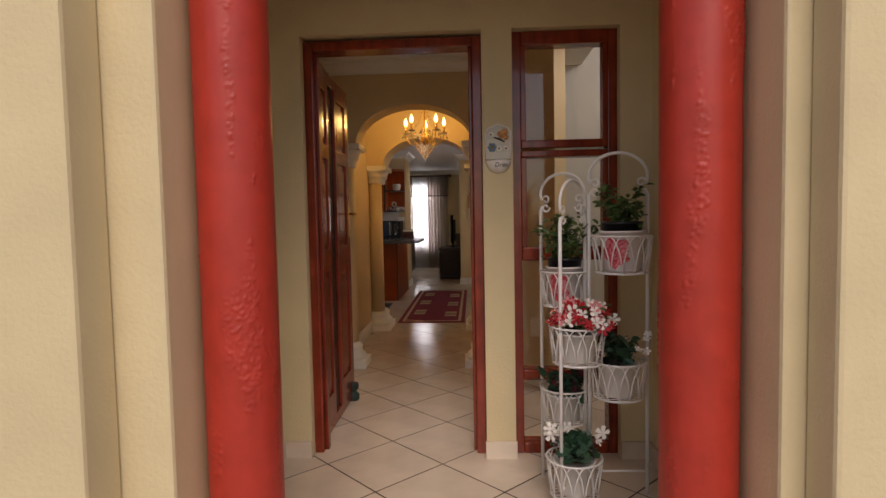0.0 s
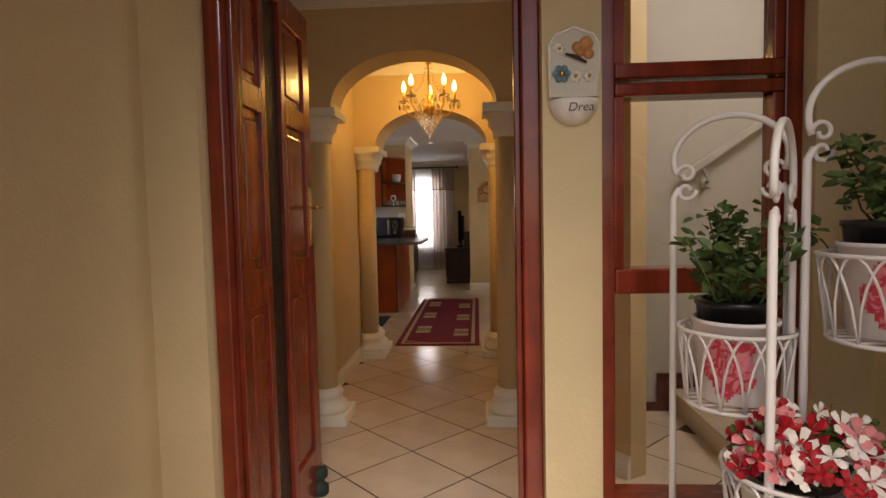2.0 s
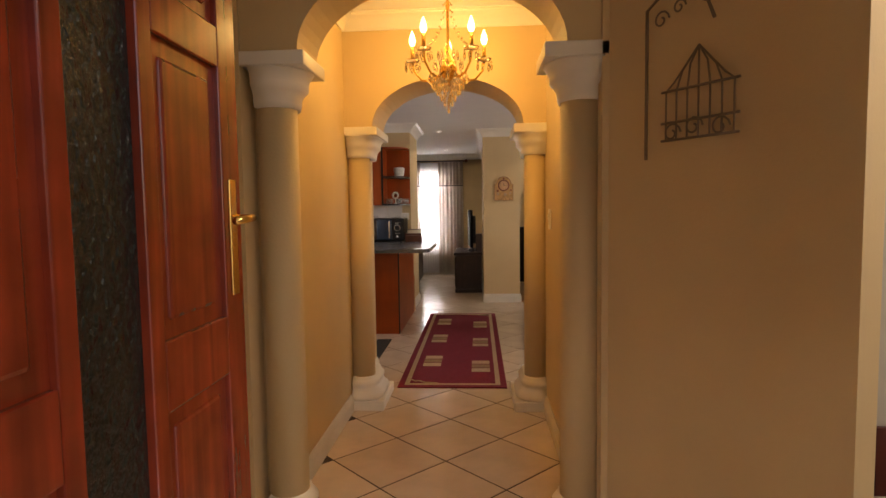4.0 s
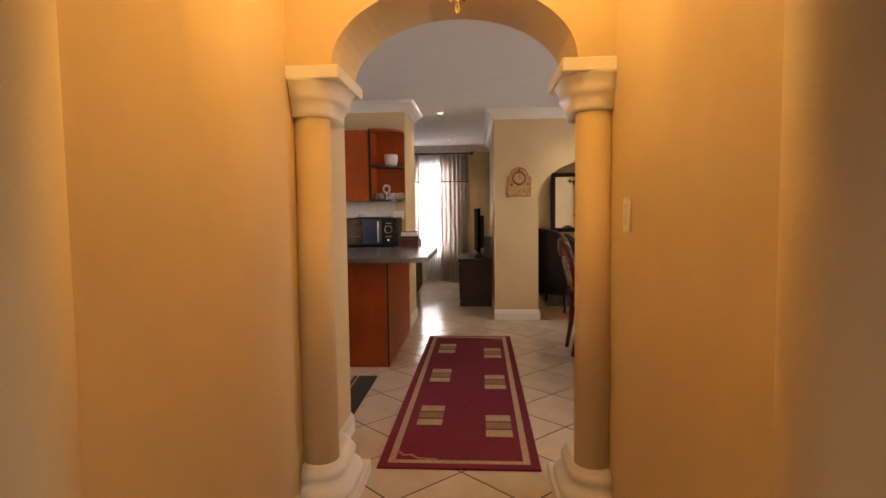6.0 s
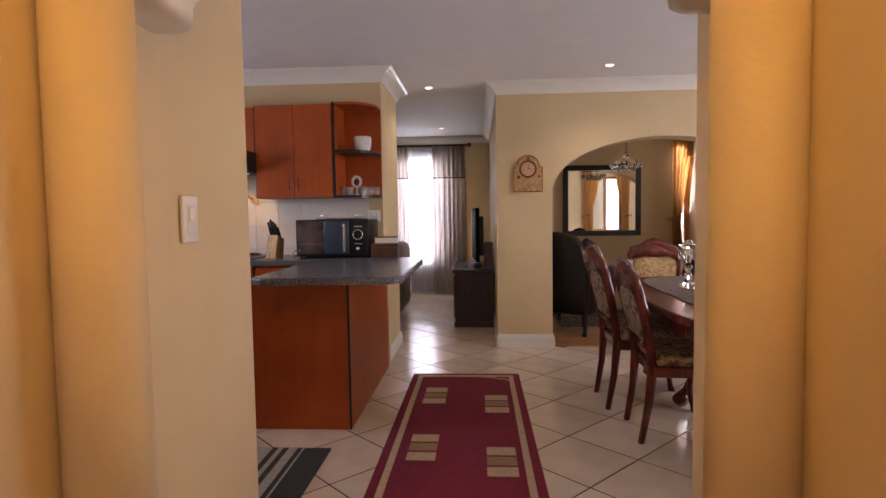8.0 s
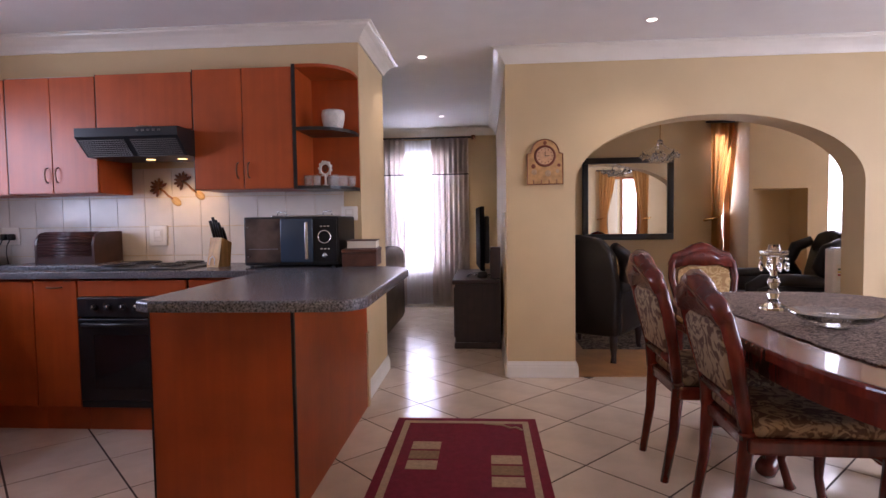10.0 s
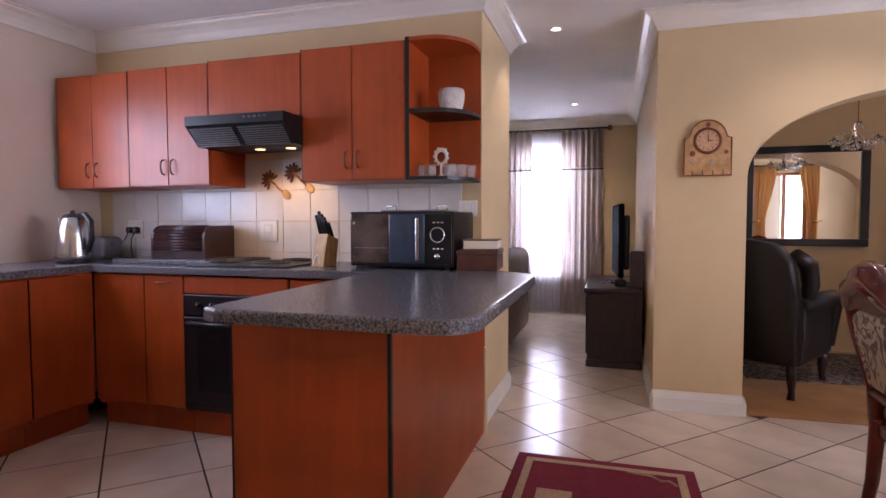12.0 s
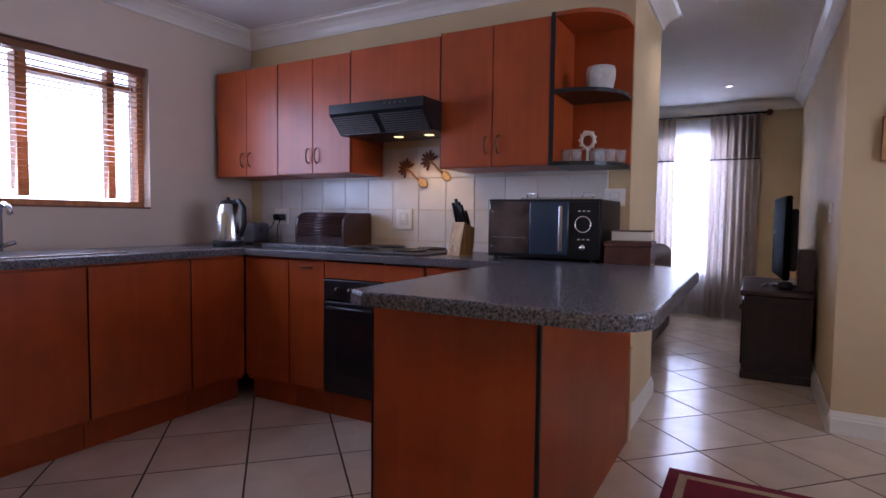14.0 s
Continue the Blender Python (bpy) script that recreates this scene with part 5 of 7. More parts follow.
def bread_bin():
    ob = thing("bread_bin", -2.56, 10.45, WT + 0.022, 2, "dark wooden roll-top bread bin on a granite board", "bread bin")
    W = 0.178
    prof = [(0.13, 0.0), (0.13, 0.205), (-0.06, 0.205), *[(-0.06 - 0.08 * math.sin(radians(a)), 0.205 - 0.08 * (1 - math.cos(radians(a)))) for a in range(15, 91, 15)], (-0.14, 0.0)]
    for x in (-W, W - 0.016):
        bm = bmesh.new()
        a = [bm.verts.new((x, y, z)) for y, z in prof]
        b = [bm.verts.new((x + 0.016, y, z)) for y, z in prof]
        bm.faces.new(a)
        bm.faces.new(b[::-1])
        for i in range(len(prof)):
            bm.faces.new((a[i], b[i], b[(i + 1) % len(prof)], a[(i + 1) % len(prof)]))
        part("end_panel", bm, M["bin_wood"], ob)
    part("back", box(-W + 0.016, W - 0.016, 0.115, 0.13, 0, 0.20), M["bin_wood"], ob)
    part("top", box(-W + 0.016, W - 0.016, -0.062, 0.115, 0.188, 0.204, 0.002), M["bin_wood"], ob)
    for k in range(10):
        a = radians(min(90, 12 + k * 16.0))
        y, z = -0.06 - 0.072 * math.sin(a), 0.200 - 0.075 * (1 - math.cos(a)) - max(0, k - 5) * 0.018
        part("slat", tube([(-W + 0.016, y, z), (W - 0.016, y, z)], 0.0095, None, 8), M["bin_wood"], ob, "", True)
    part("front_rail", box(-W + 0.016, W - 0.016, -0.138, -0.118, 0, 0.05, 0.003), M["bin_wood"], ob)
    ob.scale = (1, 1, 0.9)
    bd = thing("chopping_board", -2.53, 10.40, WT + 0.001, 0, "grey speckled chopping board under the bread bin", "chopping board")
    part("board", box(-0.36, 0.30, -0.21, 0.17, 0, 0.02, 0.003), M["granite"], bd)


M["bin_wood"] = mat("dark_bin_wood", (0.05, 0.020, 0.018), 0.3, var=0.3, scale=14)
bread_bin()


def kettle():
    ob = thing("kettle", -3.10, 10.13, WT + 0.001, 0, "brushed steel cordless kettle with black handle", "kettle")
    part("base", cyl(0.075, 0.07, 0.018, seg=28), M["black"], ob, "black power base", True)
    bd = part("body", lathe([(0.072, 0.018), (0.074, 0.03), (0.060, 0.15), (0.050, 0.20), (0.044, 0.208)], 32), M["chrome"], ob, "", True)
    part("lid", lathe([(0.044, 0.208), (0.036, 0.220), (0.010, 0.226), (0.008, 0.238), (0.001, 0.240)], 24), M["black"], ob, "", True)
    part("spout", prism([(-0.075, 0.195), (-0.045, 0.155), (-0.045, 0.205)], -0.018, 0.018), M["chrome"], ob)
    part("handle", tube([(0.03, 0, 0.215), (0.075, 0, 0.22), (0.105, 0, 0.19), (0.108, 0, 0.11), (0.085, 0, 0.055), (0.068, 0, 0.05)], [0.012, 0.013, 0.013, 0.013, 0.012, 0.010]), M["black"], ob, "thick black handle", True)
    ob.scale = (1.22, 1.22, 1.22)


kettle()


def toaster():
    ob = thing("toaster", -3.28, 10.45, WT + 0.001, 0, "grey two slice toaster beside the kettle", "toaster")
    part("case", box(-0.075, 0.115, -0.075, 0.075, 0.01, 0.135, 0.02, None, 3), M["grey"], ob, "", True)
    part("slot", box(-0.05, 0.105, -0.04, -0.018, 0.1345, 0.137), M["black"], ob)
    part("slot", box(-0.05, 0.105, 0.018, 0.04, 0.1345, 0.137), M["black"], ob)
    part("lever", box(0.115, 0.13, -0.015, 0.015, 0.085, 0.10, 0.002), M["grey"], ob)


toaster()


def socket(x, z, plugs=2):
    ob = thing("socket", x, KY - 0.008, z, 0, "white wall socket with two black plugs and cords", "socket")
    part("plate", box(-0.06, 0.06, -0.010, 0.0, -0.055, 0.055, 0.004), M["white_plastic"], ob)
    for k in range(plugs):
        xx = -0.028 + 0.05 * k
        pl = part("plug", box(xx - 0.018, xx + 0.018, -0.045, -0.010, -0.025, 0.015, 0.008), M["black"], ob, "", True)
        part("cord", tube([(xx, -0.04, -0.02), (xx - 0.01, -0.055, -0.06), (xx - 0.02 - 0.05 * (1 - k), -0.05, -0.11), (xx - 0.05 * (1 - k), -0.06, -0.175)], 0.003), M["black"], pl, "", True)


socket(-3.142, 1.062)
_s = switch_plate("s", pose(-2.160, KY - 0.008, 1.055), 0.115, 0.125, "white cooker switch plate on the tiled wall")
_s = switch_plate("s", pose(-0.945, KY - 0.008, 1.175), 0.10, 0.085, "white double wall switch above the microwave")
_s2 = thing("cable", -1.55, 10.50, WT + 0.001, 0, "thin black power cord lying on the worktop", "cable")
part("cord", tube([(0.06, 0.05, 0.06), (0.02, 0.0, 0.045), (0.0, -0.03, 0.02), (0.03, -0.07, 0.004), (0.12, -0.11, 0.004)], 0.003), M["black"], _s2, "", True)


M["spoon_dark"] = mat("dark_carved_wood", (0.13, 0.045, 0.018), 0.45, var=0.45, scale=60)


def wooden_spoon(x, z, ang):
    ob = new("carved_spoon")
    tagged(ob, "carved wooden spoon ornament with leafy handle on the wall", "ornament", "carved spoons")
    ob.matrix_world = pose(x + 0.018, KY - 0.012, z - 0.014, 0, ang, 0) @ Matrix.Scale(0.76, 4)
    part("handle", tube([(0, -0.008, 0.11), (0.004, -0.009, 0.06), (-0.003, -0.009, 0.02), (0, -0.008, -0.035)], [0.011, 0.008, 0.009, 0.008]), M["spoonwood"], ob, "", True)
    b = bmesh.new()
    for k in range(9):
        a = radians(-116 + 29 * k)
        q = 0.036 if k % 2 else 0.046
        m = Matrix.Translation((q * math.sin(a), -0.008 - 0.003 * (k % 2), 0.120 + q * math.cos(a))) @ Matrix.Rotation(a, 4, "Y") @ Matrix.Diagonal((0.55, 0.45, 1.5, 1))
        bmesh.ops.create_uvsphere(b, u_segments=8, v_segments=6, radius=0.023, matrix=m)
        tube([(0.012 * math.sin(a), -0.017, 0.118 + 0.012 * math.cos(a)), (1.6 * q * math.sin(a), -0.016, 0.120 + 1.6 * q * math.cos(a))], 0.0035, b, 6)
    part("carved_leaf", b, M["spoon_dark"], ob, "", False)
    m = Matrix.Translation((0, -0.006, -0.065)) @ Matrix.Diagonal((1, 0.35, 1.5, 1))
    b = bmesh.new()
    bmesh.ops.create_uvsphere(b, u_segments=16, v_segments=10, radius=0.032, matrix=m)
    part("spoon_head", b, M["blockwood"], ob, "pale spoon bowl", True)


wooden_spoon(-2.092, 1.310, -52)
wooden_spoon(-1.938, 1.347, -50)


def sink():
    ob = thing("sink", -3.17, 9.0, WT + 0.0005, 0, "inset steel sink with curved mixer tap", "sink")
    part("rim", box(-0.22, 0.20, -0.42, 0.42, 0, 0.006, 0.002), M["chrome"], ob)
    part("basin", box(-0.16, 0.14, -0.05, 0.36, 0.0055, 0.008), M["grey"], ob)
    t = part("tap", tube([(-0.17, 0.06, 0.0), (-0.17, 0.06, 0.16), (-0.165, 0.06, 0.20), (-0.13, 0.06, 0.225), (-0.09, 0.06, 0.215), (-0.07, 0.06, 0.18)], 0.012), M["chrome"], ob, "chrome mixer tap", True)
    part("tap_lever", tube([(-0.17, 0.06, 0.03), (-0.14, 0.11, 0.05)], 0.010), M["chrome"], t, "", True)
    part("tap_lever", tube([(-0.17, 0.06, 0.03), (-0.14, 0.01, 0.05)], 0.010), M["chrome"], t, "", True)


sink()


def kitchen_window():
    w = tagged(new("window_2"), "kitchen window with wooden venetian blind and bright yard outside", "window", "", "structure")
    w.matrix_world = pose(KX, WY0, WZ0)
    W, H = WY1 - WY0, WZ1 - WZ0
    fr = bmesh.new()
    for a, b, c, d in ((0, W, 0, 0.035), (0, W, H - 0.035, H), (0, 0.035, 0.035, H - 0.035), (W - 0.035, W, 0.035, H - 0.035)):
        box(-0.13, -0.06, a, b, c, d, 0, fr)
    part("window_frame", fr, M["oak_frame"], w)
    part("mullion", box(-0.13, -0.06, W - 0.65, W - 0.60, 0.05, H - 0.05), M["oak_frame"], w)
    part("sash", box(-0.12, -0.07, W - 0.20, W - 0.16, 0.05, H - 0.05), M["oak_frame"], w)
    part("sash", box(-0.12, -0.07, W - 0.60, W - 0.05, H - 0.14, H - 0.11), M["oak_frame"], w)
    p = part("pane", box(-0.10, -0.096, 0.05, W - 0.05, 0.05, H - 0.05), M["glass"], w)
    p.visible_shadow = False
    part("window_sill", box(-0.06, 0.004, 0, W, -0.004, 0.006, 0.001), M["bronze"], w)
    for k in range(25):
        z = 0.05 + k * 0.029
        part("slat", box(-0.052, -0.022, 0.012, W - 0.012, z, z + 0.0016), M["blind"], w)
    part("head_rail", box(-0.055, -0.018, 0.008, W - 0.008, H - 0.045, H - 0.005, 0.003), M["bronze"], w)
    for y in (W - 0.10, W - 0.35, W - 0.72):
        part("ladder_cord", box(-0.020, -0.018, y, y + 0.003, 0.05, H - 0.04), M["white_plastic"], w)


kitchen_window()
_st = tagged(part("board", box(-2.9, -2.42, 10.36, 10.58, 1.969, 1.985, 0.002), M["white_plastic"]), "white board lying on top of the wall cabinets", "board")


def fridge():
    ob = thing("fridge", -2.10, 8.15, 0, 0, "dark grey fridge with rounded door edge", "fridge")
    part("body", box(-0.30, 0.30, -0.10, 0.19, 0.02, 1.30, 0.01), M["grey"], ob)
    d = part("door", box(-0.30, 0.30, 0.192, 0.24, 0.04, 1.29, 0.02), M["grey"], ob)
    part("handle", box(0.22, 0.25, 0.24, 0.27, 0.7, 0.95, 0.006), M["white_plastic"], d)
    for x in (-0.25, 0.25):
        part("foot", cyl(0.02, 0.02, 0.03, Matrix.Translation((x, 0.12, 0)), 10), M["black"], ob)


fridge()


def wall_clock():
    ob = thing("wall_clock", 0.297, 11.222, 1.365, 0, "painted wooden wall clock with arched top and key hooks", "clock")
    out = [(-0.122, 0.0), (0.122, 0.0), (0.122, 0.21), (0.098, 0.215), *[(0.095 * math.cos(radians(a)), 0.215 + 0.095 * math.sin(radians(a))) for a in range(15, 166, 15)], (-0.098, 0.215), (-0.122, 0.21)]
    part("board", prism(out, -0.016, 0.0), M["clock_wood"], ob)
    part("edge", tube([(x, -0.016, z) for x, z in out], 0.004, None, 6, True), M["clock_dark"], ob, "", True)
    part("ring", tube([(0.067 * math.cos(a), -0.018, 0.195 + 0.067 * math.sin(a)) for a in [2 * math.pi * k / 32 for k in range(32)]], 0.009, None, 8, True), M["clock_dark"], ob, "dark ring round the dial", True)
    dial = part("dial", cyl(0.06, 0.06, 0.005, Matrix.Translation((0, -0.016, 0.195)) @ Matrix.Rotation(math.pi / 2, 4, "X"), 28), M["clock_face"], ob)
    for k in range(12):
        a = 2 * math.pi * k / 12
        part("hour_mark", box(-0.003, 0.003, -0.0225, -0.021, -0.004, 0.004), M["clock_dark"], dial).matrix_local = Matrix.Translation((0.048 * math.sin(a), 0, 0.195 + 0.048 * math.cos(a))) @ Matrix.Rotation(a, 4, "Y")
    part("hand", box(-0.002, 0.002, -0.0245, -0.0225, 0.19, 0.232), M["black"], dial)
    part("hand", box(-0.002, 0.03, -0.0265, -0.0245, 0.193, 0.197), M["black"], dial)
    for x, z, r, mm in ((-0.075, 0.085, 0.02, "rugl"), (0.02, 0.075, 0.022, "rugl"), (0.085, 0.09, 0.014, "rugl"), (0.0, 0.285, 0.014, "clock_dark"), (-0.08, 0.125, 0.016, "clock_dark"), (0.095, 0.13, 0.012, "clock_dark")):
        bm = sphere(r, (0, 0, 0), seg=10)
        part("painted_motif", bm, M[mm], ob, "", True).matrix_local = Matrix.Translation((x, -0.016, z)) @ Matrix.Diagonal((1, 0.12, 1, 1))
    for k in range(4):
        part("hook", tube([(-0.08 + k * 0.053, -0.016, 0.03), (-0.08 + k * 0.053, -0.03, 0.022), (-0.08 + k * 0.053, -0.03, 0.008), (-0.08 + k * 0.053, -0.022, 0.004)], 0.0025), M["clock_dark"], ob, "", True)


M["clock_face"] = mat("clock_face_paint", (0.60, 0.36, 0.20), 0.5, var=0.15, scale=40)
wall_clock()


def downlight(x, y, z=CEIL, power=4.5):
    ob = thing("downlight", x, y, z, 0, "round recessed ceiling downlight, lit", "ceiling light", "downlights")
    part("trim", tube([(0.034 * math.cos(a), 0.034 * math.sin(a), -0.003) for a in [2 * math.pi * k / 24 for k in range(24)]], 0.006, None, 6, True), M["white_plastic"], ob, "", True)
    part("lens", cyl(0.024, 0.024, 0.003, Matrix.Translation((0, 0, -0.003)), 24), M["downlight"], ob, "glowing lens")
    lamp("downlight_lamp", "SPOT", power, look((x, y, z - 0.02), (x, y, 0)), (1.0, 0.86, 0.68), radius=0.03, spot=radians(125))


downlight(-0.562, 11.31)
downlight(-0.60, 13.65)
downlight(0.878, 10.716)
# ---- living room ----
def cloth(x0, x1, z0, z1, folds, depth, gather=None, n=90, rows=14):
    """A hanging cloth with soft folds; gather: (height, side, share) where a tie-back draws it in."""
    bm = bmesh.new()
    grid = []
    for j in range(rows + 1):
        z = z1 + (z0 - z1) * j / rows
        row = []
        for i in range(n + 1):
            u = i / n
            x = x0 + (x1 - x0) * u
            if gather:
                gz, gx, share = gather
                near = max(0.0, 1 - abs(z - gz) / ((z1 - gz) if z > gz else (gz - z0) * 2.0))
                x = gx + (x - gx) * (1 - share * near ** 1.3)
            amp = depth * (0.55 + 0.45 * j / rows)
            y = amp * (math.sin(u * folds * 2 * math.pi + 0.6 * math.sin(u * 9)) + 0.35 * math.sin(u * folds * 4.3 * math.pi + j * 0.1))
            row.append(bm.verts.new((x, y, z)))
        grid.append(row)
    for a, b in zip(grid, grid[1:]):
        for i in range(n):
            bm.faces.new((a[i], a[i + 1], b[i + 1], b[i]))
    bmesh.ops.solidify(bm, geom=bm.faces, thickness=0.002)
    return bm


def living_window():
    w = tagged(new("window_3"), "living room window over a low wall, overexposed by daylight", "window", "", "structure")
    w.matrix_world = pose(LX0, LY, 0)
    W = LX1 - LX0
    fr = bmesh.new()
    for a, b, c, d in ((0, W, LZ0, LZ0 + 0.06), (0, W, LZ1 - 0.06, LZ1), (0, 0.05, LZ0 + 0.06, LZ1 - 0.06), (W - 0.05, W, LZ0 + 0.06, LZ1 - 0.06), (0.05, W - 0.05, LZ1 - 0.13, LZ1 - 0.10)):
        box(a, b, 0.06, 0.13, c, d, 0, fr)
    part("window_frame", fr, M["oak_frame"], w)
    p = part("pane", box(0.05, W - 0.05, 0.09, 0.094, LZ0 + 0.06, LZ1 - 0.06), M["glass"], w)
    p.visible_shadow = False
    rod = thing("curtain_rod", -0.95, LY - 0.07, 2.172, 0, "black iron curtain rod with ball finials", "curtain rod")
    part("bar", tube([(-0.75, 0, 0), (0.66, 0, 0)], 0.012), M["black"], rod, "", True)
    part("finial", sphere(0.032, (0.69, 0, 0)), M["bronze"], rod, "", True)
    part("finial", sphere(0.032, (-0.78, 0, 0)), M["bronze"], rod, "", True)
    for x in (-0.70, 0.60):
        part("bracket", tube([(x, 0, 0), (x, 0.07, 0.0)], 0.008), M["black"], rod, "", True)
    for nm, x0, x1 in (("l", -1.62, -1.14), ("r", -0.80, -0.325)):
        c = thing("curtain", 0, LY - 0.075, 0, 0, "taupe gathered curtain with pale lower half on a black rod", "curtain", "living room curtains")
        part("upper_cloth", cloth(x0, x1, 1.715, 2.165, 7, 0.020), M["curtain_grey"], c, "", True)
        part("band", cloth(x0, x1, 1.70, 1.715, 7, 0.021, None, 90, 1), M["curtain_band"], c, "dark band", True)
        part("lower_cloth", cloth(x0, x1, 0.03, 1.70, 7, 0.024), M["curtain_pale"], c, "paler lower cloth", True)
    s = thing("sheer_curtain", 0, LY - 0.03, 0, 0, "thin white voile curtain glowing with daylight", "curtain")
    part("cloth", cloth(-1.36, -0.62, 0.04, 2.15, 16, 0.010), M["voile"], s, "", True)


M["curtain_band"] = mat("dark_curtain_band", (0.10, 0.08, 0.09), 0.9)


def translucent(name, color, share):
    m = bpy.data.materials.new(name)
    m.use_nodes = True
    nt = m.node_tree
    nt.nodes.remove(nt.nodes["Principled BSDF"])
    d = nt.nodes.new("ShaderNodeBsdfDiffuse")
    t = nt.nodes.new("ShaderNodeBsdfTranslucent")
    n = nt.nodes.new("ShaderNodeTexNoise")
    n.inputs["Scale"].default_value = 200
    r = nt.nodes.new("ShaderNodeMapRange")
    r.inputs[3].default_value, r.inputs[4].default_value = share - 0.1, share + 0.1
    nt.links.new(n.outputs[0], r.inputs[0])
    d.inputs[0].default_value = t.inputs[0].default_value = (*color, 1)
    mix = nt.nodes.new("ShaderNodeMixShader")
    nt.links.new(r.outputs[0], mix.inputs[0])
    nt.links.new(d.outputs[0], mix.inputs[1])
    nt.links.new(t.outputs[0], mix.inputs[2])
    nt.links.new(mix.outputs[0], nt.nodes["Material Output"].inputs[0])
    return m


M["voile"] = translucent("white_voile", (0.9, 0.9, 0.92), 0.8)
M["curtain_grey"] = translucent("taupe_curtain_cloth", (0.58, 0.50, 0.44), 0.5)
M["curtain_pale"] = translucent("pale_taupe_curtain_cloth", (0.72, 0.65, 0.60), 0.58)
M["curtain_gold"] = translucent("gold_curtain_cloth", (0.74, 0.46, 0.17), 0.45)
living_window()


def tv_stand():
    ob = thing("tv_stand", -0.19, 12.08, 0, 0, "black-brown wooden television cabinet against the wall", "tv stand")
    part("body", box(-0.20, 0.195, 0.02, 1.08, 0.055, 0.565, 0.004), M["darkwood"], ob)
    part("top", box(-0.225, 0.20, 0.0, 1.10, 0.565, 0.605, 0.010), M["darkwood"], ob)
    part("plinth", box(-0.21, 0.198, 0.01, 1.09, 0.0, 0.055, 0.008), M["darkwood"], ob)
    for y in (0.06, 0.56):
        d = part("door", box(-0.214, -0.201, y, y + 0.46, 0.09, 0.53, 0.004), M["darkwood"], ob)
        part("knob", sphere(0.012, (-0.225, y + (0.42 if y < 0.3 else 0.04), 0.42)), M["bronze"], d, "", True)
    tv = thing("television", -0.145, 12.62, 0.606, 4, "thin black flat screen television seen edge on", "television")
    part("screen", box(-0.048, -0.006, -0.36, 0.36, 0.06, 0.638, 0.012), M["tv_skin"], tv)
    part("back_shell", box(-0.006, 0.042, -0.30, 0.30, 0.12, 0.55, 0.016), M["black"], tv)
    part("neck", box(-0.012, 0.015, -0.05, 0.05, 0.01, 0.14, 0.004), M["black"], tv)
    part("foot", box(-0.09, 0.10, -0.18, 0.18, 0.0, 0.014, 0.005), M["black"], tv)
    sp = thing("speaker", -0.035, 12.26, 0.606, 0, "slim dark wooden speaker on the cabinet", "speaker")
    part("case", box(-0.045, 0.045, -0.06, 0.06, 0, 0.275, 0.004), M["bin_wood"], sp)
    part("grille", box(-0.049, -0.045, -0.05, 0.05, 0.02, 0.255), M["black"], sp)
    c = thing("console", -0.15, 12.27, 0.606, 0, "small black electronic box with cable", "electronics")
    part("case", lathe([(0.045, 0.0), (0.05, 0.02), (0.04, 0.05), (0.02, 0.056)], 20), M["black"], c, "", True)
    part("cord", tube([(-0.03, 0, 0.04), (-0.09, -0.03, 0.05), (-0.14, 0.05, 0.01), (-0.10, 0.15, 0.005)], 0.005), M["grey"], c, "", True)


tv_stand()


def sofa():
    ob = thing("sofa", -1.45, 12.1, 0, 0, "taupe leather sofa with rounded back", "sofa")
    part("seat_base", box(-0.42, 0.40, -0.5, 1.1, 0.08, 0.42, 0.05, None, 3), M["sofa"], ob, "", True)
    part("arm", box(-0.42, 0.46, -0.62, -0.40, 0.06, 0.60, 0.07, None, 4), M["sofa"], ob, "", True)
    part("backrest", box(0.22, 0.47, -0.60, 1.1, 0.08, 0.86, 0.09, None, 4), M["sofa"], ob, "", True)
    part("foot", box(0.30, 0.40, -0.58, -0.50, 0, 0.07), M["darkwood"], ob)


sofa()

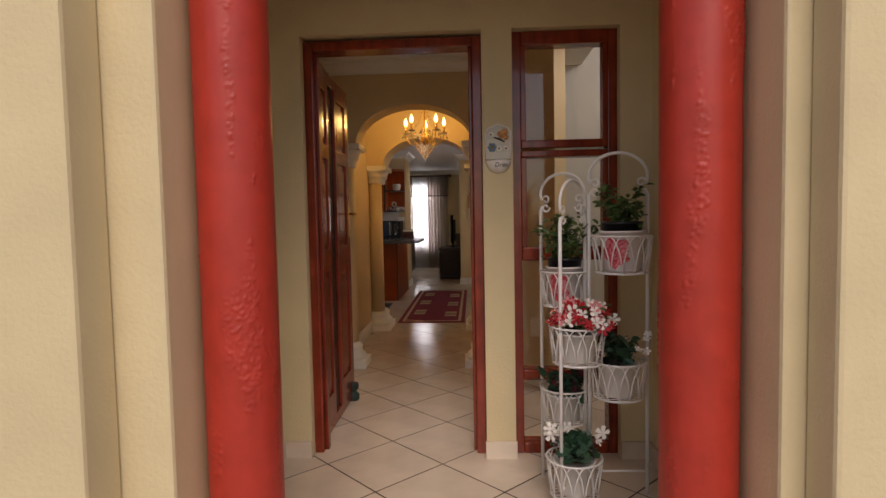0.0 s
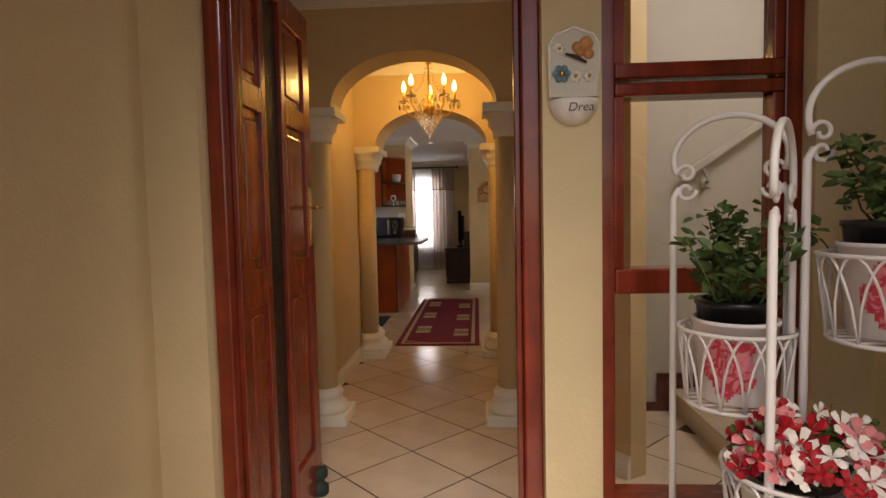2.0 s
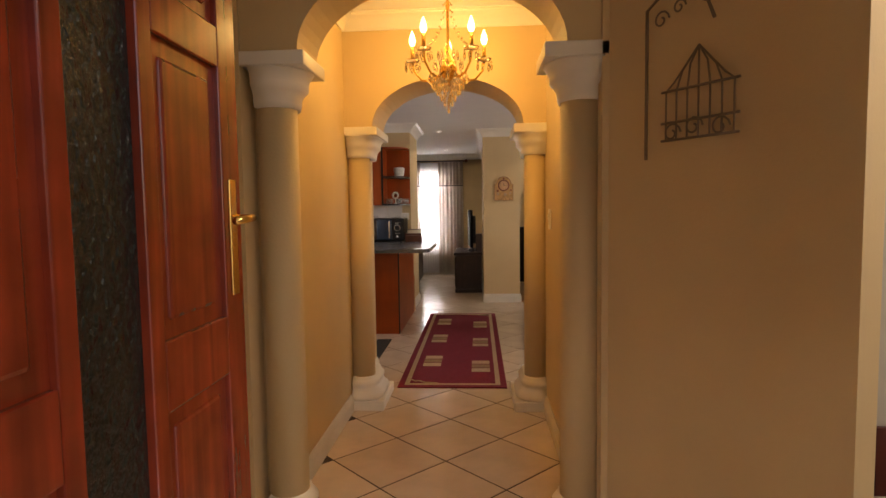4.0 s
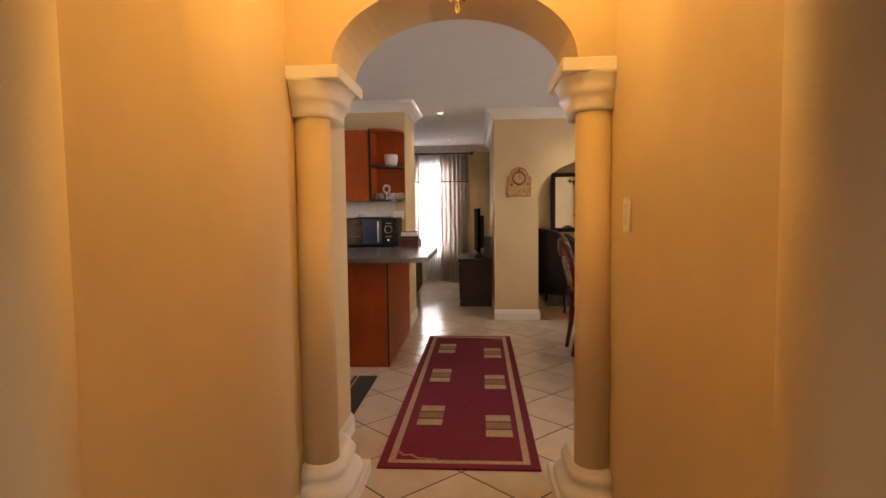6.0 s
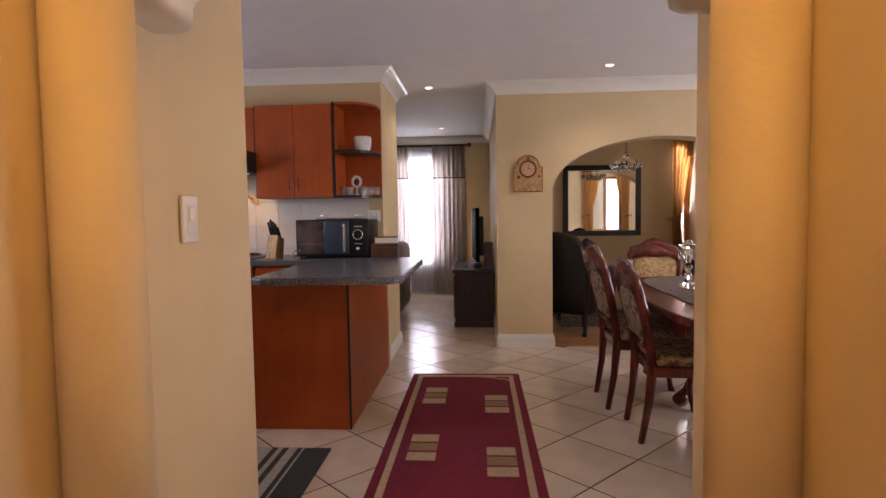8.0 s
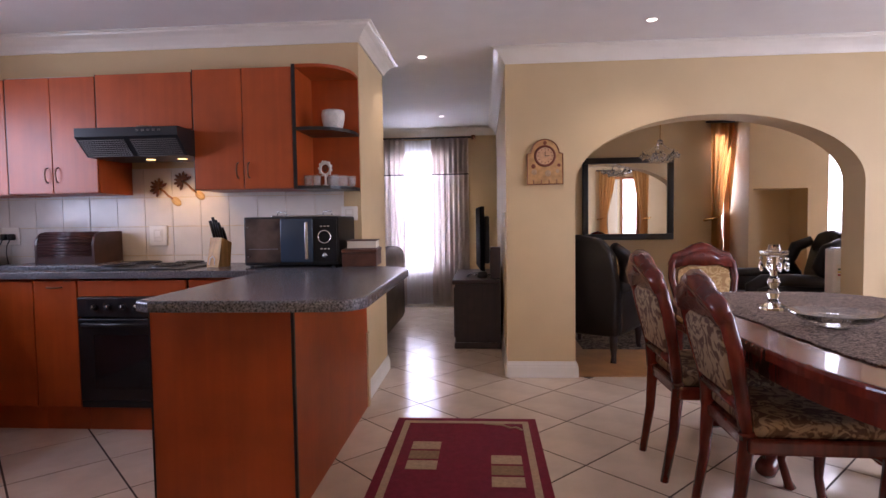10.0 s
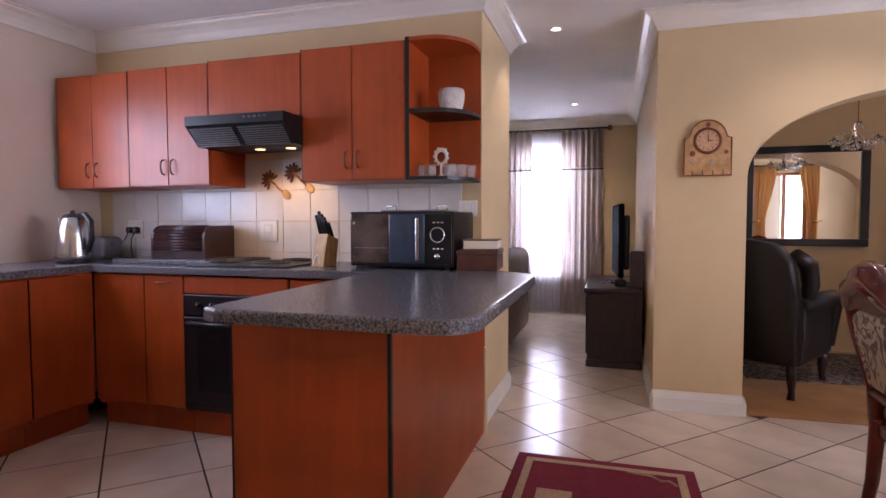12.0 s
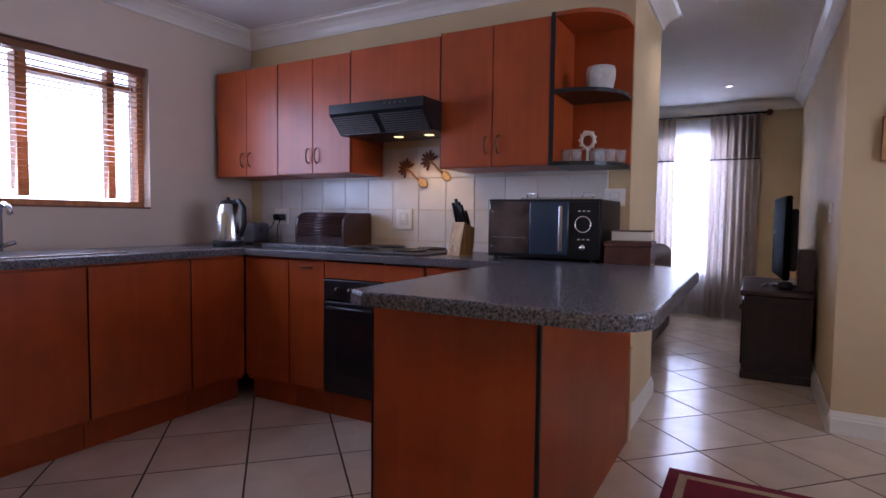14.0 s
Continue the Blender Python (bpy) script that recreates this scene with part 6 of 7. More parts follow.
# ---- dining end ----
def dining_chair(x, y, rz, cloth_m="damask", label="carved dark rosewood dining chair with damask back and seat"):
    """Faces local +x; the backrest leans to -x."""
    ob = thing("dining_chair", x, y, 0, rz, label, "chair", "dining chairs")
    R = M["redwood"]
    for s in (-1, 1):
        part("back_leg", tube([(-0.26, s * 0.165, 0), (-0.225, s * 0.17, 0.22), (-0.21, s * 0.18, 0.43), (-0.215, s * 0.185, 0.46)], [0.017, 0.021, 0.026, 0.026], None, 10), R, ob, "", True)
        part("front_leg", tube([(0.235, s * 0.20, 0), (0.225, s * 0.198, 0.03), (0.205, s * 0.185, 0.12), (0.215, s * 0.195, 0.26), (0.23, s * 0.205, 0.36), (0.225, s * 0.205, 0.42)], [0.024, 0.017, 0.016, 0.023, 0.034, 0.034], None, 10), R, ob, "", True)
        part("back_post", tube([(-0.212, s * 0.183, 0.43), (-0.225, s * 0.180, 0.56), (-0.265, s * 0.215, 0.76), (-0.29, s * 0.205, 0.87), (-0.305, s * 0.13, 0.94)], [0.026, 0.024, 0.026, 0.028, 0.026], None, 10), R, ob, "", True)
    fr = bmesh.new()
    box(-0.22, 0.245, -0.225, 0.225, 0.385, 0.445, 0.012, fr)
    part("seat_frame", fr, R, ob)
    bm = box(-0.20, 0.235, -0.212, 0.212, 0.44, 0.505, 0.028, None, 4)
    part("seat", bm, M[cloth_m], ob, "patterned upholstered seat", True)
    part("lower_rail", tube([(-0.222, -0.18, 0.545), (-0.216, 0, 0.535), (-0.222, 0.18, 0.545)], 0.024, None, 10), R, ob, "", True)
    # back: padded panel inside the frame
    out = [(-0.150, 0.575), (0.150, 0.575), (0.182, 0.74), (0.172, 0.815), (0.10, 0.850), (0.0, 0.842), (-0.10, 0.850), (-0.172, 0.815), (-0.182, 0.74)]
    bm = bmesh.new()
    a = [bm.verts.new((-0.232 - (z - 0.56) * 0.20 + 0.020, yy, z)) for yy, z in out]
    b = [bm.verts.new((-0.232 - (z - 0.56) * 0.20 - 0.020, yy, z)) for yy, z in out]
    bm.faces.new(a)
    bm.faces.new(b[::-1])
    for i in range(len(out)):
        bm.faces.new((a[i], b[i], b[(i + 1) % len(out)], a[(i + 1) % len(out)]))
    bmesh.ops.bevel(bm, geom=list(bm.edges), offset=0.008, segments=2, affect="EDGES", profile=0.5)
    part("backrest", bm, M[cloth_m], ob, "patterned upholstered back", True)
    # carved crest: thick bar with lobes and scrolls
    cr = bmesh.new()
    crest = [(-0.212, 0.865), (-0.175, 0.93), (-0.10, 0.955), (-0.05, 0.985), (0.0, 1.0), (0.05, 0.985), (0.10, 0.955), (0.175, 0.93), (0.212, 0.865)]
    tube([(-0.232 - (z - 0.56) * 0.20, yy, z - 0.015) for yy, z in crest], [0.026, 0.036, 0.038, 0.042, 0.046, 0.042, 0.038, 0.036, 0.026], cr, 10)
    prism([(-0.20, 0.83), (-0.10, 0.855), (0.0, 0.848), (0.10, 0.855), (0.20, 0.83), (0.175, 0.92), (0.0, 0.985), (-0.175, 0.92)], -0.026, 0.026, cr, Matrix.Translation((-0.113, 0, 0)) @ Matrix(((-0.0, 1, -0.20, 0), (1, 0, 0, 0), (0, 0, 1, 0), (0, 0, 0, 1))))
    for yy, z, r in ((0.0, 1.005, 0.026), (-0.045, 1.0, 0.02), (0.045, 1.0, 0.02), (-0.10, 0.97, 0.02), (0.10, 0.97, 0.02), (-0.16, 0.945, 0.02), (0.16, 0.945, 0.02), (0.0, 0.95, 0.03)):
        for dx in (-0.028, 0.028):
            sphere(r * 0.8, (-0.232 - (z - 0.56) * 0.20 + dx * 0.6, yy, z - 0.012), cr, 1.0, 8)
    part("carved_crest", cr, R, ob, "carved scrolled crest rail", True)
    part("apron", box(0.243, 0.255, -0.17, 0.17, 0.35, 0.43, 0.005), R, ob)
    return ob


_c = dining_chair(0.885, 9.79, 0)
_c.scale = (1, 1, 0.955)
copy_thing(_c, pose(0.945, 9.28, 0, 0, 0, -2) @ Matrix.Diagonal((1, 1, 0.955, 1)))
_h = dining_chair(1.40, 11.02, -90, "damask_light", "carved red rosewood dining chair with pale damask back")
_h.scale = (1, 1, 0.92)


def dining_table():
    ob = thing("dining_table", 1.36, 9.42, 0, 0, "oval rosewood pedestal dining table, glossy red-brown", "table")
    L, Wd = 1.08, 0.60

    def oval(a, b, n=48):
        out = []
        for k in range(n):
            t = 2 * math.pi * k / n
            c, s = math.cos(t), math.sin(t)
            out.append((a * abs(c) ** 0.75 * (1 if c >= 0 else -1), b * abs(s) ** 0.55 * (1 if s >= 0 else -1)))
        return out

    part("tabletop", slab([(x, y) for x, y in oval(Wd, L)], 0.663, 0.700, 0.012), M["redwood"], ob)
    part("apron", slab([(x, y) for x, y in oval(Wd - 0.05, L - 0.05)], 0.58, 0.662, 0.003), M["redwood"], ob)
    for yy in (-0.55, 0.55):
        m = Matrix.Translation((0, yy, 0))
        ped = part("pedestal", lathe([(0.09, 0.12), (0.10, 0.16), (0.06, 0.22), (0.075, 0.32), (0.10, 0.40), (0.07, 0.45), (0.06, 0.51), (0.12, 0.58)], 20, m=m), M["redwood"], ob, "", True)
        for k in range(4):
            a = radians(45 + 90 * k)
            c, s = math.cos(a), math.sin(a)
            part("foot", tube([(0.05 * c, yy + 0.05 * s, 0.20), (0.18 * c, yy + 0.18 * s, 0.17), (0.32 * c, yy + 0.32 * s, 0.07), (0.42 * c, yy + 0.42 * s, 0.045), (0.46 * c, yy + 0.46 * s, 0.06)], [0.04, 0.04, 0.038, 0.045, 0.03], None, 10), M["redwood"], ped, "", True)
    part("stretcher", box(-0.035, 0.035, -0.5, 0.5, 0.20, 0.26, 0.01), M["redwood"], ob)
    rn = thing("table_runner", 1.42, 9.48, 0.702, 0, "brown and cream lace table runner with scalloped edge", "table runner")
    bm = bmesh.new()
    n = 160
    pts = []
    for k in range(n):
        t = 2 * math.pi * k / n
        c, s = math.cos(t), math.sin(t)
        r = 1 + 0.03 * abs(math.sin(t * 26))
        pts.append((0.47 * r * abs(c) ** 0.6 * (1 if c >= 0 else -1), 0.93 * r * abs(s) ** 0.5 * (1 if s >= 0 else -1)))
    part("cloth", slab(pts, 0.0, 0.004, 0.001), M["runner"], rn)


dining_table()


def candlestick(x, y):
    ob = thing("candlestick", x, y, 0.7065, 0, "cut crystal candlestick with hanging drops", "candlestick", "crystal candlesticks")
    part("stem", lathe([(0.055, 0.0), (0.055, 0.012), (0.03, 0.03), (0.018, 0.05), (0.026, 0.075), (0.016, 0.095), (0.028, 0.125), (0.014, 0.15), (0.018, 0.20), (0.022, 0.235)], 16), M["clear"], ob, "", False)
    part("cup", lathe([(0.02, 0.235), (0.055, 0.245), (0.06, 0.262), (0.03, 0.258), (0.022, 0.29), (0.014, 0.29)], 16), M["clear"], ob, "", False)
    b = bmesh.new()
    for k in range(8):
        a = 2 * math.pi * k / 8
        sphere(0.007, (0.054 * math.cos(a), 0.054 * math.sin(a), 0.228), b, 1.0, 6)
        sphere(0.0085, (0.054 * math.cos(a), 0.054 * math.sin(a), 0.193), b, 2.6, 6)
    part("drops", b, M["clear"], ob, "crystal drops", False)


candlestick(1.155, 9.82)
candlestick(1.36, 9.10)


def glass_bowl():
    ob = thing("glass_bowl", 1.17, 9.40, 0.7065, 0, "shallow cut glass bowl on the runner", "bowl")
    part("bowl", lathe([(0.05, 0.0), (0.06, 0.006), (0.12, 0.03), (0.155, 0.055), (0.15, 0.058), (0.11, 0.034), (0.05, 0.010), (0.001, 0.010)], 26, close=False), M["clear"], ob, "", False)


glass_bowl()


def armchair(x, y, rz):
    """Wing chair; faces local +x."""
    ob = thing("armchair", x, y, 0, rz, "black leather wing armchair with turned wooden legs", "armchair", "wing armchairs")
    Lm = M["leather"]
    part("seat", box(-0.28, 0.34, -0.27, 0.27, 0.27, 0.45, 0.05, None, 4), Lm, ob, "", True)
    part("seat_frame", box(-0.30, 0.33, -0.31, 0.31, 0.20, 0.30, 0.03, None, 3), Lm, ob, "", True)
    out = [(-0.30, 0.20), (-0.31, 0.62), (-0.29, 0.86), (-0.20, 0.965), (0.0, 1.0), (0.20, 0.965), (0.29, 0.86), (0.31, 0.62), (0.30, 0.20)]
    bm = bmesh.new()
    a = [bm.verts.new((-0.22 - (z - 0.2) * 0.16, yy, z)) for yy, z in out]
    b = [bm.verts.new((-0.34 - (z - 0.2) * 0.16, yy, z)) for yy, z in out]
    bm.faces.new(a)
    bm.faces.new(b[::-1])
    for i in range(len(out)):
        bm.faces.new((a[i], b[i], b[(i + 1) % len(out)], a[(i + 1) % len(out)]))
    bmesh.ops.bevel(bm, geom=list(bm.edges), offset=0.03, segments=3, affect="EDGES", profile=0.5)
    part("backrest", bm, Lm, ob, "", True)
    for s in (-1, 1):
        part("wing", tube([(-0.34, s * 0.28, 0.90), (-0.22, s * 0.31, 0.84), (-0.16, s * 0.31, 0.70), (-0.22, s * 0.30, 0.60)], [0.04, 0.055, 0.05, 0.04], None, 12), Lm, ob, "", True)
        part("arm", tube([(-0.25, s * 0.30, 0.58), (0.05, s * 0.32, 0.60), (0.25, s * 0.325, 0.59), (0.33, s * 0.31, 0.54), (0.32, s * 0.30, 0.40), (0.31, s * 0.29, 0.26)], [0.05, 0.052, 0.055, 0.055, 0.045, 0.04], None, 12), Lm, ob, "", True)
        part("arm_side", box(-0.27, 0.31, s * 0.29 - 0.025, s * 0.29 + 0.025, 0.22, 0.57, 0.015, None, 2), Lm, ob, "", True)
        for xx, k in ((0.28, 1), (-0.30, -1)):
            part("leg", tube([(xx, s * 0.26, 0.24), (xx + 0.02 * k, s * 0.265, 0.14), (xx + 0.01 * k, s * 0.265, 0.05), (xx + 0.035 * k, s * 0.27, 0.0)], [0.034, 0.03, 0.019, 0.024], None, 10), M["darkwood"], ob, "dark turned leg", True)
    b = bmesh.new()
    for i in range(-2, 3):
        for j in range(3):
            z = 0.58 + j * 0.12
            sphere(0.012, (-0.216 - (z - 0.2) * 0.16, i * 0.09 + (0.045 if j % 2 else 0), z), b, 1.0, 6)
    part("buttons", b, Lm, ob, "", True)
    return ob


armchair(0.80, 12.03, 58)
armchair(2.43, 12.28, 172)

_rg = thing("area_rug", 1.55, 12.45, 0.0045, 0, "dark patterned rug on the wooden floor", "rug")
part("field", box(-0.85, 0.95, -0.38, 0.62, 0.0, 0.008, 0.003), M["persian"], _rg)


def wall_mirror():
    ob = thing("wall_mirror", 1.345, DY - 0.002, 0.895, 0, "large wall mirror in a wide black frame", "mirror")
    W, H, f = 0.46, 0.845, 0.06
    for a in ((-W, W, 0, f), (-W, W, H - f, H), (-W, -W + f, f, H - f), (W - f, W, f, H - f)):
        part("frame_bar", box(a[0], a[1], -0.04, 0.0, a[2], a[3], 0.006), M["black"], ob)
    part("mirror_glass", box(-W + f, W - f, -0.018, -0.010, f, H - f), M["mirror"], ob, "silvered glass")


wall_mirror()


def lounge_windows():
    for i, (x0, x1, gather, cx) in enumerate(((2.26, 2.388, 2.30, 2.23), (3.20, 3.75, 3.62, 3.6))):
        w = tagged(new("window_%d" % (4 + i)), "lounge window in an orange wooden frame full of daylight", "window", "", "structure")
        w.matrix_world = pose(x0, DY, 0.55)
        W, H = x1 - x0, 1.50
        fr = bmesh.new()
        for a, b, c, d in ((0, W, 0, 0.05), (0, W, H - 0.05, H), (0, 0.04, 0.05, H - 0.05), (W - 0.06, W, 0.05, H - 0.05)):
            box(a, b, 0.03, 0.10, c, d, 0, fr)
        part("window_frame", fr, M["oak_frame"], w)
        p = part("pane", box(0.04, W - 0.06, 0.06, 0.064, 0.05, H - 0.05), M["glass"], w)
        p.visible_shadow = False
    wall("wall_lounge_back_end", 3.75, 4.6, DY, DY + 0.2, 0.55, 2.05)
    wall("wall_lounge_back_mid", 2.388, 3.20, DY + 0.021, DY + 0.2, 0.55, 2.05)
    for x0, x1, gx in ((2.16, 2.385, 2.19), (3.47, 3.78, 3.74)):
        c = thing("curtain", 0, DY - 0.055, 0, 0, "golden satin curtain drawn aside with a tie-back", "curtain", "lounge curtains")
        part("cloth", cloth(x0, x1, 0.05, 2.06, 5, 0.022, (1.10, gx, 0.62)), M["curtain_gold"], c, "", True)
        part("tie_back", tube([(gx - 0.02 + 0.07 * math.cos(a), 0.03 * math.sin(a), 1.10 + 0.015 * math.cos(a)) for a in [2 * math.pi * k / 20 for k in range(20)]], 0.012, None, 8, True), M["brass"], c, "beaded tie-back", True)
        part("pelmet_rod", tube([(x0 - 0.05, 0.0, 2.075), (x1 + 0.05, 0.0, 2.075)], 0.012), M["black"], c, "", True)


lounge_windows()


def side_windows():
    w = tagged(new("window_6"), "wide dining room window in an orange wooden frame", "window", "", "structure")
    w.matrix_world = pose(3.7, 8.2, 0.5)
    W, H = 2.4, 1.55
    fr = bmesh.new()
    for a, b, c, d in ((0, W, 0, 0.05), (0, W, H - 0.05, H), (0, 0.05, 0.05, H - 0.05), (W - 0.05, W, 0.05, H - 0.05), (1.17, 1.23, 0.05, H - 0.05)):
        box(0.05, 0.12, a, b, c, d, 0, fr)
    part("window_frame", fr, M["oak_frame"], w)
    p = part("pane", box(0.08, 0.084, 0.05, W - 0.05, 0.05, H - 0.05), M["glass"], w)
    p.visible_shadow = False


side_windows()


def front_dining_window():
    w = tagged(new("window_7"), "dining room window in a wooden frame full of daylight", "window", "", "structure")
    w.matrix_world = pose(FX0, 7.30, FZ0)
    W, H = FX1 - FX0, FZ1 - FZ0
    fr = bmesh.new()
    for a, b, c, d in ((0, W, 0, 0.05), (0, W, H - 0.05, H), (0, 0.05, 0.05, H - 0.05), (W - 0.05, W, 0.05, H - 0.05)):
        box(a, b, 0.05, 0.12, c, d, 0, fr)
    part("window_frame", fr, M["oak_frame"], w)
    part("mullion", box(W * 0.5 - 0.025, W * 0.5 + 0.025, 0.05, 0.12, 0.05, H - 0.05), M["oak_frame"], w)
    p = part("pane", box(0.05, W - 0.05, 0.08, 0.084, 0.05, H - 0.05), M["glass"], w)
    p.visible_shadow = False
    for x0, x1, gx in ((2.16, 2.50, 2.19), (2.82, 3.14, 3.11)):
        c = thing("curtain", 0, 7.58, 0, 0, "pale golden curtain drawn aside with a tie-back", "curtain", "dining room curtains")
        part("cloth", cloth(x0, x1, 0.05, 2.05, 5, 0.022, (1.10, gx, 0.62)), M["curtain_gold"], c, "", True)
        part("tie_back", tube([(gx + 0.07 * math.cos(a), 0.03 * math.sin(a), 1.10 + 0.015 * math.cos(a)) for a in [2 * math.pi * k / 20 for k in range(20)]], 0.012, None, 8, True), M["brass"], c, "beaded tie-back", True)
        part("pelmet_rod", tube([(x0 - 0.05, 0.0, 2.065), (x1 + 0.05, 0.0, 2.065)], 0.012), M["black"], c, "", True)


front_dining_window()


def lounge_chandelier():
    ob = thing("chandelier", 1.42, 12.35, 0, 0, "small crystal chandelier hanging in the lounge", "chandelier")
    part("chain", tube([(0, 0, 1.80), (0, 0, CEIL)], 0.004), M["brass"], ob, "", True)
    part("crown", lathe([(0.02, 1.80), (0.03, 1.76), (0.012, 1.70), (0.03, 1.66), (0.01, 1.62)], 14), M["clear"], ob, "", True)
    b = bmesh.new()
    for k in range(6):
        a = 2 * math.pi * k / 6
        c, s = math.cos(a), math.sin(a)
        part("arm", tube([(0.02 * c, 0.02 * s, 1.66), (0.09 * c, 0.09 * s, 1.64), (0.15 * c, 0.15 * s, 1.69)], 0.005), M["clear"], ob, "", True)
        for i in range(5):
            sphere(0.008, (0.15 * c + 0.02 * math.cos(i * 1.26), 0.15 * s + 0.02 * math.sin(i * 1.26), 1.66), b, 2.0, 6)
        for i in range(4):
            sphere(0.007, (0.04 * c * i, 0.04 * s * i, 1.62 + 0.005 * i * i), b, 1.5, 6)
        for i in range(7):
            f = i / 6
            sphere(0.006, (0.15 * f * c, 0.15 * f * s, 1.79 - 0.09 * f - 0.02 * math.sin(math.pi * f)), b, 1.2, 6)
            a2 = a + radians(60) * f
            sphere(0.0075, (0.15 * math.cos(a2), 0.15 * math.sin(a2), 1.675 - 0.03 * math.sin(math.pi * f)), b, 2.2, 6)
            sphere(0.0065, (0.09 * math.cos(a2), 0.09 * math.sin(a2), 1.63 - 0.015 * math.sin(math.pi * f)), b, 2.2, 6)
    part("crystal_drops", b, M["clear"], ob, "crystal drops", False)


lounge_chandelier()
_ht = thing("heater", 2.73, 11.75, 0.0045, 0, "white panel heater with an energy label", "heater")
part("case", box(-0.22, 0.22, -0.06, 0.06, 0.0, 0.86, 0.012), M["white_plastic"], _ht)
part("vent", box(-0.20, 0.20, -0.045, 0.045, 0.858, 0.866), M["grey"], _ht)
_lb = part("energy_label", box(-0.20, -0.13, -0.0615, -0.0605, 0.62, 0.74), M["paper"], _ht, "printed energy label")
for _k, _c in enumerate(("leaf", "curtain_label", "petal_red")):
    M.setdefault("curtain_label", mat("yellow_print", (0.7, 0.5, 0.05), 0.6))
    part("label_bar", box(-0.19, -0.16 + 0.01 * _k, -0.0625, -0.0615, 0.70 - _k * 0.022, 0.712 - _k * 0.022), M[_c], _lb)

# ---- daylight in the openings, and a fill lamp in the stairwell ----
lamp("window_light_kitchen", "AREA", 14, look((KX - 0.05, (WY0 + WY1) / 2, 1.5), (0, 9.2, 1.0)), (0.74, 0.86, 1.0), size=1.1, size_y=0.75)
lamp("window_light_living", "AREA", 31, look((-0.99, LY + 0.15, 1.25), (-0.9, 11, 0.6)), (0.84, 0.92, 1.0), size=0.7, size_y=1.4)
lamp("window_light_dining", "AREA", 18, look((3.78, 9.4, 1.3), (0, 9.4, 1.0)), (0.95, 0.97, 1.0), size=2.2, size_y=1.4)
lamp("window_light_lounge", "AREA", 7, look((3.42, DY + 0.03, 1.3), (2.5, 11.5, 1.0)), (0.95, 0.97, 1.0), size=0.5, size_y=1.3)
lamp("window_light_lounge_small", "AREA", 3, look((2.33, DY + 0.03, 1.3), (1.5, 11.5, 1.0)), (0.95, 0.97, 1.0), size=0.15, size_y=1.3)
# added lamp high in the stairwell, brightens the hall; no window stands here
lamp("window_light_stairs", "AREA", 23, look((1.75, 4.62, 2.80), (0.0, 5.0, 1.0)), (0.97, 0.98, 1.0), size=0.9, size_y=0.9)
# glowing sheets beyond the windows, their emission stands in for daylit yards
for _n, _m in (("yard_kitchen", box(KX - 2.6, KX - 2.5, 7.0, 13.0, -0.1, 4.0)), ("yard_living", box(-3.0, 1.0, LY + 1.5, LY + 1.6, -0.1, 4.0)), ("yard_lounge", box(1.5, 6.5, DY + 1.6, DY + 1.7, -0.1, 4.0)), ("yard_front", box(2.8, 5.0, 6.60, 6.68, -0.1, 2.9)), ("yard_dining", box(5.4, 5.5, 7.0, 11.5, -0.1, 4.0))):
    tagged(structure("backdrop", _m, M["outside"], "glowing white sheet in place of the daylit yard beyond the window"), "", "", "", "structure")

# ---- tiles ----
def tile_mesh(s, t, bevel, name):
    h = s / 2
    b = h - bevel
    bm = bmesh.new()
    lo = [bm.verts.new((x * h, y * h, -t)) for x, y in ((-1, -1), (1, -1), (1, 1), (-1, 1))]
    mi = [bm.verts.new((x * h, y * h, -bevel)) for x, y in ((-1, -1), (1, -1), (1, 1), (-1, 1))]
    hi = [bm.verts.new((x * b, y * b, 0)) for x, y in ((-1, -1), (1, -1), (1, 1), (-1, 1))]
    bm.faces.new(hi)
    for a, c in ((lo, mi), (mi, hi)):
        for i in range(4):
            bm.faces.new((a[i], a[(i + 1) % 4], c[(i + 1) % 4], c[i]))
    return mesh_of(bm, name)


